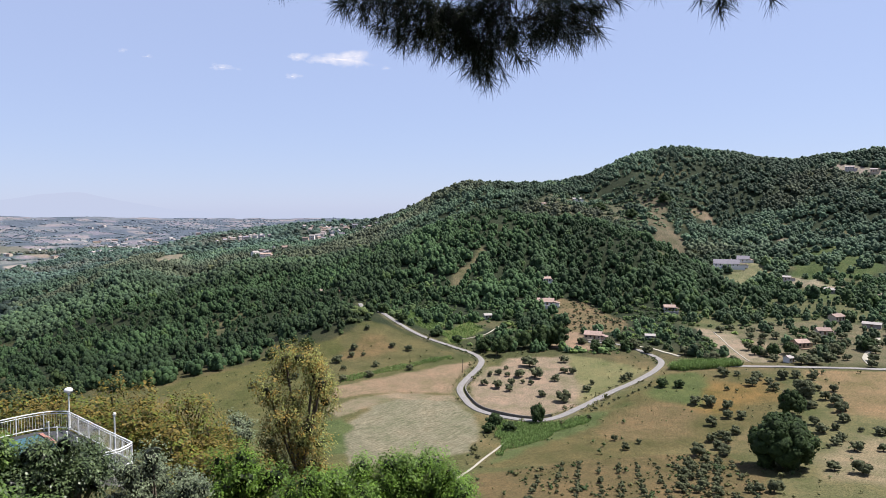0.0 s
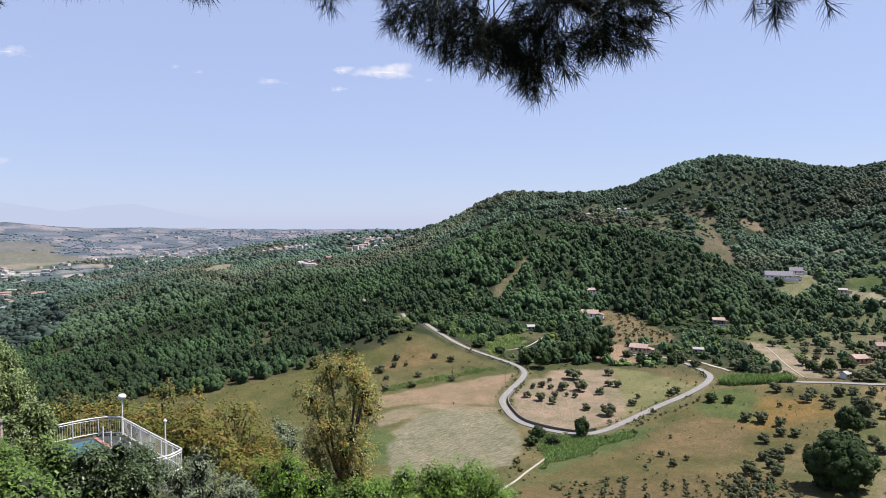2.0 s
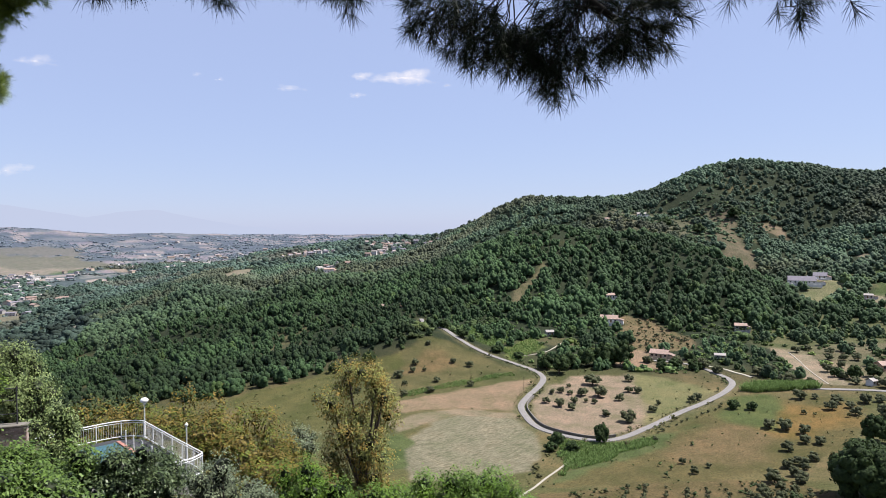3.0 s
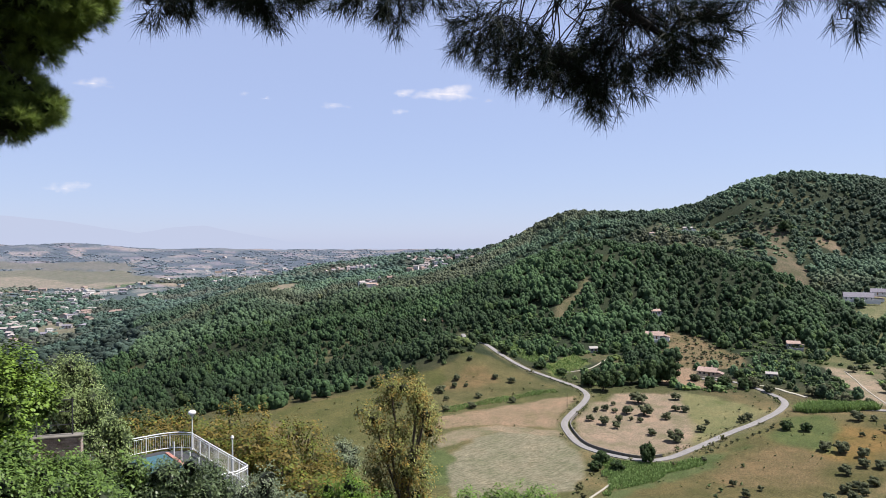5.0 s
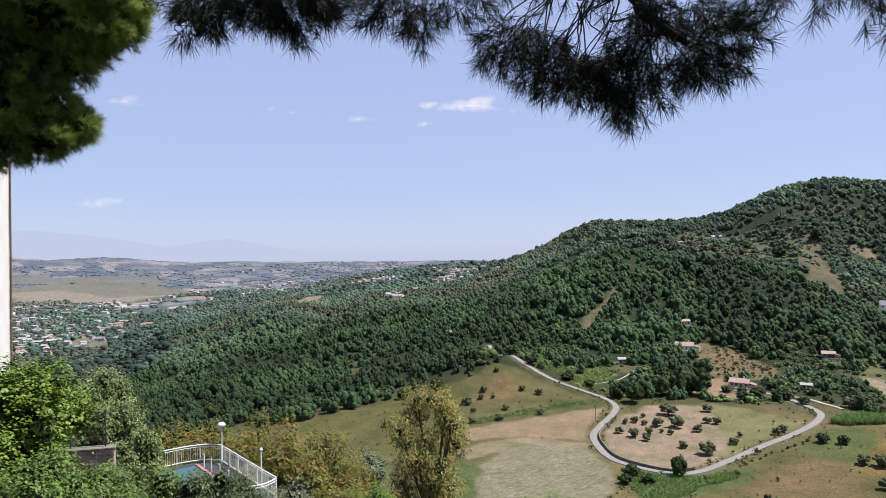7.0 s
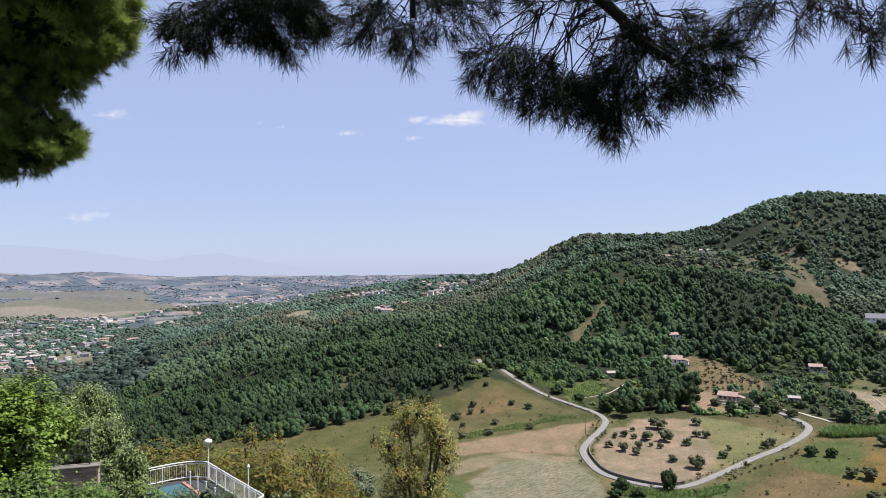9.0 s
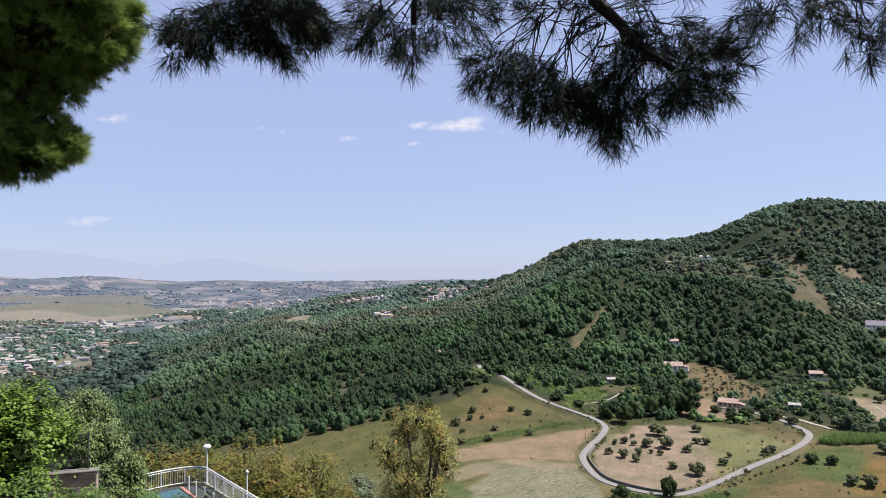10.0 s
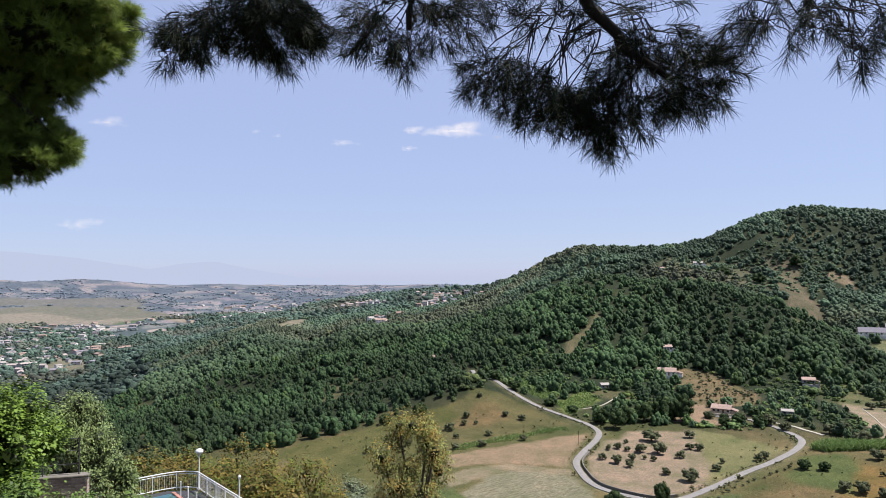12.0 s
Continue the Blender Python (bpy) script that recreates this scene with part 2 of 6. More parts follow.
# ---------------------------------------------------------------- terrain
# A hill town's terrace looks over a valley. The land is a fan of crest and
# foot lines seen from the terrace: (bearing in degrees left of ahead, distance, height).
EYE_Z = 100.0
FAN = [
    # field edge
    [(-34, 165, 28.3), (-22, 170, 26.1), (-5, 175, 23.5), (10, 190, 19.3), (20, 200, 19.2), (30, 215, 19.6), (44, 220, 19.9)],
    # valley floor
    [(-34, 275, 21.1), (-22, 265, 17.0), (-9, 267, 14.8), (0, 275, 14.3), (10, 290, 15.2), (20, 320, 13.1), (30, 330, 9.1), (44, 330, 4.1)],
    # hill foot
    [(-34, 350, 24.3), (-22, 350, 20.5), (-9, 355, 17.4), (0, 355, 18.7), (10, 360, 16.9), (20, 380, 13.0), (30, 400, 4.7), (44, 410, -8.3)],
    # lower slope
    [(-34, 460, 25.5), (-24, 470, 23.9), (-14, 480, 25.7), (-9, 490, 27.6), (-4, 470, 27.2), (6.6, 490, 26.8), (17, 490, 17.1), (27, 490, 6.5), (35, 490, -4.2), (44, 490, -18.5)],
    # spur
    [(-34, 700, 31.4), (-28, 700, 27.7), (-23.5, 640, 28.2), (-21.2, 640, 44.0), (-19.1, 645, 59.0), (-17.6, 655, 73.0), (-15.2, 670, 83.0), (-11.9, 690, 88.5), (-8.5, 700, 89.5), (-5.8, 700, 96.8), (-2.6, 695, 95.5), (-0.2, 690, 86.5), (1.7, 690, 75.5), (4.2, 685, 63.0), (7, 670, 51.0), (11, 660, 38.2), (17, 650, 35.1), (22.6, 640, 20.3), (26.7, 620, 10.7), (30.6, 600, -3.6), (35, 590, -13.6), (44, 590, -33.0)],
    # dip behind the spur
    [(-34, 820, 50), (-28, 820, 44), (-24, 790, 43), (-21, 785, 46), (-19, 785, 53), (-17.6, 790, 59), (-15.2, 800, 67), (-12, 810, 71), (-8.6, 815, 73), (-4.7, 815, 77), (-2.6, 815, 75), (-0.8, 815, 70), (1.7, 820, 62), (4, 830, 56), (7, 835, 48), (11, 855, 36), (16, 850, 28), (21, 820, 11), (26.5, 835, 12), (30, 800, -5), (34.5, 770, -17), (38, 755, -30), (44, 755, -52)],
    # bench
    [(-34, 950, 75.1), (-28, 950, 66.8), (-24, 950, 63.5), (-20, 930, 82.1), (-16, 930, 90.3), (-13.3, 930, 96.8), (-8.6, 930, 93.5), (-4.7, 930, 95.1), (-0.8, 950, 80.1), (2.6, 980, 67.5), (7, 1000, 49.3), (11, 1050, 33.9), (15.6, 1050, 21.1), (20.5, 1000, 0.2), (24, 1050, 15.5), (26.4, 1050, 13.7), (30, 1000, -6.9), (34, 950, -20.0), (38, 920, -45.7), (44, 920, -70.5)],
    # skyline
    [(-34, 1350, 198.0), (-32, 1350, 195.6), (-29.5, 1340, 191.4), (-28, 1330, 181.3), (-25.7, 1300, 187.5), (-23.3, 1280, 198.5), (-19.9, 1250, 207.2), (-16.4, 1230, 194.6), (-13.2, 1220, 165.0), (-10.4, 1200, 145.1), (-5.6, 1200, 146.1), (-2.2, 1200, 148.2), (-0.3, 1220, 138.3), (1.7, 1280, 114.5), (4.1, 1400, 89.0), (6, 1600, 74.9), (9.4, 1900, 60.2), (11.5, 1900, 58.5), (14.6, 1900, 46.9), (18.2, 1900, 32.0), (21.2, 1900, 17.0), (23.8, 1900, -11.2), (27, 1900, -42.9), (31, 1900, -66.2), (35, 1900, -76.3), (44, 1900, -79.6)],
    # plain
    [(-34, 2800, 2.2), (0, 2800, 2.2), (8, 2800, -7.6), (16, 2800, -12.5), (24, 2800, -36.9), (44, 2800, -46.7)],
    # far plain
    [(-34, 3900, 25.1), (5, 3900, 25.1), (20, 3900, 18.3), (44, 3900, 14.9)],
    # far hills
    [(-34, 4750, 25.4), (5, 4750, 33.7), (13.6, 4750, 42.0), (24, 4750, 50.3), (32, 4750, 65.2), (37, 4750, 91.7), (41, 4750, 106.6), (46, 4750, 109.9)],
]


def hash2(ix, iy, seed):
    h = (ix.astype(np.int64) * 374761393 + iy.astype(np.int64) * 668265263 + seed * 1442695041) & 0x7FFFFFFF
    h = ((h ^ (h >> 13)) * 1274126177) & 0x7FFFFFFF
    return ((h ^ (h >> 16)) & 0xFFFF) / 65535.0


def value_noise(x, y, seed=0):
    ix, iy = np.floor(x), np.floor(y)
    fx, fy = x - ix, y - iy
    fx, fy = fx * fx * (3 - 2 * fx), fy * fy * (3 - 2 * fy)
    a, b = hash2(ix, iy, seed), hash2(ix + 1, iy, seed)
    c, d = hash2(ix, iy + 1, seed), hash2(ix + 1, iy + 1, seed)
    return (a + (b - a) * fx) * (1 - fy) + (c + (d - c) * fx) * fy


def fbm(x, y, size, octaves=4, seed=0):
    total, amp, norm = 0.0, 1.0, 0.0
    for o in range(octaves):
        total = total + amp * (value_noise(x / size, y / size, seed + o * 17) - 0.5)
        norm += amp
        amp, size = amp * 0.5, size * 0.5
    return total / norm * 2


def smoothstep(a, b, x):
    t = np.clip((x - a) / (b - a), 0, 1)
    return t * t * (3 - 2 * t)


def xy_of(bearing, r):
    b = np.radians(bearing)
    return -np.sin(b) * r, np.cos(b) * r


AZ = np.concatenate([np.arange(-180, -42, 6.0), np.arange(-42, 56, 0.24), np.arange(56, 181, 6.0)])
AZ[-1] = 180.0
RR = np.concatenate([np.linspace(0.3, 8, 12), np.linspace(9, 175, 62), np.arange(177, 520, 1.7),
                     np.arange(522, 1310, 6.0), np.geomspace(1320, 4880, 75)])


def hermite(r, rk, zk):
    """Monotone cubic through (rk, zk), for one bearing."""
    h, d = np.diff(rk), np.diff(zk) / np.diff(rk)
    m = np.zeros(len(rk))
    same = d[:-1] * d[1:] > 0
    w1, w2 = 2 * h[1:] + h[:-1], h[1:] + 2 * h[:-1]
    safe = np.where(same, d[:-1], 1), np.where(same, d[1:], 1)
    m[1:-1] = np.where(same, (w1 + w2) / (w1 / safe[0] + w2 / safe[1]), 0)
    m[0], m[-1] = d[0], d[-1]
    i = np.clip(np.searchsorted(rk, r) - 1, 0, len(rk) - 2)
    t = (r - rk[i]) / h[i]
    return ((1 + 2 * t) * (1 - t) ** 2 * zk[i] + t * (1 - t) ** 2 * h[i] * m[i]
            + t * t * (3 - 2 * t) * zk[i + 1] + t * t * (t - 1) * h[i] * m[i + 1])


def build_heights():
    table = np.zeros((len(AZ), len(RR)))
    for j, a in enumerate(AZ):
        c = min(max(a, -38), 50)
        left = smoothstep(21, 27, c)
        rk = [0.0, 2.4, 9.0, 20.0, 33.0, 45.0, 60.0, 110.0]
        zk = [98.3, 98.2, 93 + left * 1.5, 87 + 4.5 * left, 80.5 + 6.9 * left, 73 + 13.7 * left, 64 + 8 * left, 45 + 5 * left]
        for line in FAN:
            b = [p[0] for p in line]
            rk.append(np.interp(c, b, [p[1] for p in line]))
            zk.append(np.interp(c, b, [p[2] for p in line]))
        rk.append(4900.0), zk.append(zk[-1] - 6)
        table[j] = hermite(RR, np.array(rk), np.array(zk))
    width = 3
    kernel = np.exp(-0.5 * (np.arange(-6, 7) / width) ** 2)
    kernel /= kernel.sum()
    pad = np.pad(table, ((6, 6), (0, 0)), mode="wrap")
    soft = sum(k * pad[i:i + len(AZ)] for i, k in enumerate(kernel))
    fine = (AZ > -41) & (AZ < 55)
    table[fine] = soft[fine]
    b, r = np.meshgrid(AZ, RR, indexing="ij")
    x, y = xy_of(b, r)
    rough = smoothstep(380, 600, r) * np.clip(r, 0, 1300) * 0.006
    table += fbm(x, y, 130, 3, 5) * rough
    wooded = smoothstep(510, 620, r) * (1 - smoothstep(1050, 1200, r))
    table += (0.5 - 2.2 * np.abs(fbm(x, y, 120, 2, 15))) * 10.0 * wooded * (b < 36)
    table += fbm(x, y, 420, 4, 8) * 15 * smoothstep(2500, 4000, r) + fbm(x, y, 260, 3, 18) * 20 * smoothstep(4000, 4600, r) * smoothstep(18, 34, b)
    table += fbm(x, y, 26, 3, 9) * 0.5 * smoothstep(130, 220, r)
    # grassy knoll beside the road, and the gully below the lower field
    kx, ky = xy_of(7.5, 425)
    table += 13.0 * np.exp(-(((x - kx) / 42) ** 2 + ((y - ky) / 38) ** 2))
    return table


HEIGHT = build_heights()


def ground_z(x, y):
    """Height of the ground sheet at plan points (arrays)."""
    x, y = np.asarray(x, float), np.asarray(y, float)
    r, a = np.hypot(x, y), np.degrees(np.arctan2(-x, y))
    j = np.clip(np.searchsorted(AZ, a) - 1, 0, len(AZ) - 2)
    i = np.clip(np.searchsorted(RR, r) - 1, 0, len(RR) - 2)
    u = (a - AZ[j]) / (AZ[j + 1] - AZ[j])
    v = np.clip((r - RR[i]) / (RR[i + 1] - RR[i]), 0, 1)
    return ((HEIGHT[j, i] * (1 - u) + HEIGHT[j + 1, i] * u) * (1 - v)
            + (HEIGHT[j, i + 1] * (1 - u) + HEIGHT[j + 1, i + 1] * u) * v)


# ---------------------------------------------------------------- land use
# Outlines in plan (metres right of and ahead of the terrace), base colour, edge softness, row marks
ROAD_LINE = [(-64, 506), (-57, 482), (-47, 448), (-34, 420), (-17, 402), (2, 386), (16, 371), (21, 357), (18, 341), (12, 325), (8, 310),
             (10, 293), (15, 279), (25, 269), (36, 264), (46, 267), (60, 281), (78, 300), (98, 319), (110, 334), (116, 348),
             (113, 365), (105, 385), (88, 396)]
LANE_LINE = [(126, 336), (158, 327), (181, 320), (195, 315), (211, 311), (240, 306)]
TRACK_LINE = [(2, 186), (8, 200), (14, 216), (22, 233), (28, 250)]
UPPER_LANE = [(129, 355), (127, 361), (124, 366), (121, 373), (114, 380), (110, 389)]
VINE_PATH = [(8, 398), (18, 404), (27, 414), (36, 432), (42, 445)]
FIELDS = {
    "mown": ([(-36, 224), (-38, 258), (-32, 283), (-22, 296), (-6, 299), (6, 289), (12, 276), (14, 250), (9, 224), (-4, 210), (-27, 207)],
             (0.315, 0.285, 0.175), 2.5, 1.0),
    "mown verge": ([(-46, 222), (-49, 262), (-41, 268), (-37, 258), (-35, 222)], (0.13, 0.165, 0.055), 3.0, 0.1),
    "stubble": ([(-52, 296), (-52, 314), (-24, 332), (2, 346), (18, 358), (8, 325), (4, 304), (-22, 306)], (0.38, 0.275, 0.165), 2.5, 0.3),
    "dirt strip": ([(-50, 280), (-37, 297), (-22, 304), (6, 300), (7, 291), (-22, 296), (-33, 281), (-44, 266)], (0.36, 0.29, 0.18), 1.5, 0.0),
    "knoll": ([(-66, 345), (-66, 388), (-47, 408), (-29, 400), (-8, 383), (5, 368), (-26, 351), (-52, 329)], (0.165, 0.15, 0.06), 5.0, 0.1),
    "knoll dry": ([(-62, 372), (-50, 396), (-36, 392), (-26, 376), (-40, 364), (-54, 362)], (0.235, 0.17, 0.075), 9.0, 0.1),
    "orchard": ([(14, 316), (24, 343), (43, 364), (72, 366), (68, 310), (58, 282), (37, 269), (23, 273), (14, 290)], (0.4, 0.305, 0.2), 4.0, 0.15),
    "orchard grass": ([(72, 366), (88, 358), (104, 330), (84, 308), (60, 284), (66, 310)], (0.27, 0.255, 0.11), 6.0, 0.1),
    "great field": ([(40, 249), (75, 283), (108, 322), (152, 313), (156, 287), (130, 257), (95, 229), (59, 214), (14, 205)], (0.17, 0.145, 0.055), 3.0, 0.25),
    "great field dry": ([(95, 262), (118, 300), (150, 303), (150, 280), (118, 258)], (0.27, 0.18, 0.058), 12.0, 0.2),
    "great field worn": ([(60, 236), (75, 268), (98, 280), (110, 262), (92, 240)], (0.24, 0.175, 0.08), 12.0, 0.2),
    "field green": ([(96, 296), (106, 318), (124, 322), (118, 290), (108, 276)], (0.13, 0.16, 0.05), 8.0, 0.1),
    "verge green": ([(46, 256), (72, 280), (84, 284), (60, 258), (24, 222), (12, 205)], (0.14, 0.17, 0.06), 4.0, 0.1),
    "lower terrace": ([(10, 196), (40, 209), (88, 221), (100, 205), (84, 160), (10, 150)], (0.2, 0.15, 0.065), 3.0, 0.15),
    "right meadow": ([(156, 290), (178, 313), (170, 260), (185, 230), (140, 160), (82, 160), (100, 205), (130, 240)], (0.2, 0.19, 0.08), 8.0, 0.1),
    "right pale": ([(118, 215), (150, 235), (165, 215), (130, 180), (104, 185)], (0.35, 0.285, 0.16), 12.0, 0.15),
    "bare slope": ([(176, 314), (212, 308), (230, 260), (172, 240), (158, 256)], (0.33, 0.235, 0.115), 5.0, 0.25),
    "ploughed strip": ([(166, 432), (184, 422), (168, 336), (150, 338)], (0.42, 0.33, 0.215), 2.0, 0.35),
    "strip beside": ([(186, 425), (202, 410), (190, 345), (172, 338)], (0.34, 0.27, 0.16), 4.0, 0.0),
    "dry orchard": ([(86, 509), (109, 494), (128, 450), (114, 417), (82, 420), (79, 457)], (0.26, 0.195, 0.1), 6.0, 0.1),
    "yard": ([(68, 418), (84, 420), (104, 396), (98, 380), (62, 384)], (0.36, 0.26, 0.16), 4.0, 0.0),
    "left meadow": ([(-140, 330), (-112, 360), (-88, 384), (-62, 390), (-62, 345), (-51, 318), (-55, 280), (-82, 266), (-125, 290)], (0.155, 0.15, 0.05), 5.0, 0.15),
    "vineyard": ([(-2, 408), (18, 447), (26, 424), (6, 385)], (0.2, 0.235, 0.07), 3.0, 0.6),
    "green terrace": ([(-30, 425), (-8, 412), (10, 440), (0, 470), (-36, 470)], (0.12, 0.155, 0.05), 8.0, 0.0),
    "farm slope": ([(172, 481), (157, 430), (191, 400), (260, 424), (330, 470), (414, 613), (361, 639), (317, 651), (265, 564), (204, 498)], (0.16, 0.165, 0.07), 14.0, 0.0),
    "upper green": ([(407, 770), (348, 659), (361, 639), (386, 619), (429, 637), (469, 697), (453, 760)], (0.105, 0.14, 0.045), 10.0, 0.0),
    "lower green": ([(343, 635), (285, 527), (291, 500), (309, 502), (344, 574)], (0.13, 0.16, 0.055), 8.0, 0.0),
    "bench": ([(142, 1031), (120, 885), (209, 880), (250, 850), (287, 890), (332, 983), (270, 1003), (192, 1040)], (0.17, 0.165, 0.095), 16.0, 0.0),
    "bench below": ([(293, 963), (262, 838), (243, 682), (257, 671), (283, 733), (301, 865), (314, 964)], (0.19, 0.16, 0.095), 10.0, 0.0),
    "hill clearing": ([(-300, 760), (-392, 992), (-346, 1006), (-276, 770)], (0.36, 0.3, 0.19), 9.0, 0.0),
    "ridge clearing": ([(-310, 1050), (-300, 1126), (-262, 1065), (-272, 1005)], (0.4, 0.33, 0.22), 6.0, 0.0),
    "wood glade": ([(-118, 570), (-101, 578), (-78, 551), (-96, 545)], (0.36, 0.24, 0.15), 4.0, 0.0),
    "gully": ([(5, 522), (11, 524), (38, 580), (33, 588), (7, 545)], (0.22, 0.19, 0.1), 4.0, 0.0),
    "villa yard": ([(252, 640), (330, 720), (336, 670), (255, 616)], (0.27, 0.26, 0.13), 6.0, 0.0),
    "terrace strip": ([(336, 667), (360, 658), (352, 516), (332, 554), (328, 641)], (0.33, 0.29, 0.18), 5.0, 0.0),
    "quarry": ([(-508, 732), (-548, 792), (-530, 786), (-496, 730)], (0.5, 0.45, 0.37), 7.0, 0.0),
    "town grass": ([(-1046, 1200), (-1032, 1330), (-842, 1100), (-925, 1085)], (0.27, 0.245, 0.165), 14.0, 0.0),
    "river field": ([(-2300, 2250), (-2313, 2646), (-1806, 2624), (-1383, 2319), (-1533, 2080), (-1839, 1920)], (0.25, 0.24, 0.185), 30.0, 0.0),
    "river field far": ([(-2900, 2800), (-2343, 2920), (-2035, 2980), (-1790, 2660), (-2313, 2660), (-2500, 2500)], (0.25, 0.24, 0.215), 40.0, 0.0),
    "river bank": ([(-2200, 2180), (-1830, 1935), (-1533, 2080), (-1383, 2319), (-1480, 2330), (-1700, 2180), (-2050, 2330)], (0.37, 0.32, 0.25), 25.0, 0.0),
    "bank pasture": ([(-1560, 2110), (-1400, 2290), (-1360, 2260), (-1480, 2070)], (0.14, 0.2, 0.1), 25.0, 0.0),
    "bank stubble": ([(-1380, 2190), (-1200, 2420), (-1130, 2380), (-1290, 2150)], (0.42, 0.34, 0.26), 20.0, 0.0),
    "ridge scar": ([(608, 1046), (622, 1000), (638, 970), (668, 982), (652, 1012), (628, 1056)], (0.42, 0.34, 0.27), 5.0, 0.0),
    "hill patch": ([(346, 930), (378, 922), (384, 952), (354, 958)], (0.32, 0.24, 0.15), 6.0, 0.0),
    "pale patch": ([(420, 826), (444, 806), (438, 786), (416, 812)], (0.36, 0.3, 0.2), 5.0, 0.0),
    "olive yard": ([(186, 345), (192, 430), (256, 440), (290, 400), (275, 320), (215, 322)], (0.21, 0.185, 0.1), 12.0, 0.0),
    "red scar": ([(-486, 1477), (-478, 1673), (-438, 1684), (-468, 1499)], (0.33, 0.22, 0.16), 14.0, 0.0),
    "spur fields": ([(-542, 1228), (-575, 1445), (-491, 1289), (-468, 1080)], (0.34, 0.29, 0.2), 14.0, 0.0),
}


def inside(px, py, outline):
    """Signed distance to an outline in plan, positive inside."""
    best, odd = np.full(px.shape, 1e9), np.zeros(px.shape, bool)
    for (x0, y0), (x1, y1) in zip(outline, outline[1:] + outline[:1]):
        dx, dy = x1 - x0, y1 - y0
        t = np.clip(((px - x0) * dx + (py - y0) * dy) / (dx * dx + dy * dy), 0, 1)
        best = np.minimum(best, np.hypot(px - x0 - t * dx, py - y0 - t * dy))
        cross = (y0 > py) != (y1 > py)
        odd ^= cross & (px < dx * (py - y0) / (dy if dy else 1e-9) + x0)
    return np.where(odd, best, -best)


def line_distance(px, py, line):
    best = np.full(np.shape(px), 1e9)
    for (x0, y0), (x1, y1) in zip(line, line[1:]):
        dx, dy = x1 - x0, y1 - y0
        t = np.clip(((px - x0) * dx + (py - y0) * dy) / (dx * dx + dy * dy), 0, 1)
        best = np.minimum(best, np.hypot(px - x0 - t * dx, py - y0 - t * dy))
    return best


def near_box(px, py, outline, pad):
    xs, ys = [p[0] for p in outline], [p[1] for p in outline]
    return (px > min(xs) - pad) & (px < max(xs) + pad) & (py > min(ys) - pad) & (py < max(ys) + pad)


def blend(base, mask, colour):
    return base + (np.asarray(colour) - base) * mask[..., None]


def land_use(x, y):
    """Soil colour and row marks at plan points."""
    r = np.hypot(x, y)
    soil = np.empty(x.shape + (3,))
    soil[:] = (0.15, 0.15, 0.055)
    soil = blend(soil, smoothstep(-0.3, 0.5, fbm(x, y, 60, 3, 3)), (0.24, 0.19, 0.085))
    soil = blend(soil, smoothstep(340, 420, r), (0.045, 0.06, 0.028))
    soil = blend(soil, smoothstep(0.3, 0.55, fbm(x, y, 34, 3, 21)) * smoothstep(360, 450, r) * (r < 1500), (0.15, 0.14, 0.065))
    # the plain: a patchwork of stubble, scrub and ploughed plots
    b = np.degrees(np.arctan2(-x, y)) + 1.5 * fbm(x, y, 300, 2, 14)
    band = np.floor(np.log(r) * 34 + 0.04 * b + 0.5 * fbm(x, y, 500, 2, 12))
    plot = hash2(np.floor(b / 1.3 + 5 * hash2(band, band * 0, 3)), band, 4)
    far = smoothstep(1250, 1800, r)
    patch = np.where((plot < 0.16)[..., None], (0.72, 0.57, 0.44), np.where((plot < 0.3)[..., None], (0.5, 0.4, 0.36), np.where((plot < 0.5)[..., None], (0.34, 0.34, 0.27), (0.11, 0.15, 0.12))))
    patch = np.where((r < 2150)[..., None], (0.12, 0.14, 0.095), patch)
    soil = blend(soil, far, patch)
    # towards the horizon haze is painted into the soil as a blue-grey tint
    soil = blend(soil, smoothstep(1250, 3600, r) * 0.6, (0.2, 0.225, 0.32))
    rows = np.zeros(x.shape)
    for outline, colour, soft, mark in FIELDS.values():
        k = near_box(x, y, outline, 3 * soft)
        px, py = x[k], y[k]
        d = inside(px, py, outline) + fbm(px, py, soft * 3, 3, 6) * soft * 1.2
        m = smoothstep(-soft * 0.5, soft * 0.5, d)
        soil[k] = blend(soil[k], m, colour)
        rows[k] = rows[k] * (1 - m) + mark * m
    k = r < 560
    verge = line_distance(x[k], y[k], ROAD_LINE)
    soil[k] = blend(soil[k], smoothstep(5.5, 2.5, verge + fbm(x[k], y[k], 9, 2, 7) * 2) * 0.7, (0.22, 0.2, 0.1))
    return soil, rows


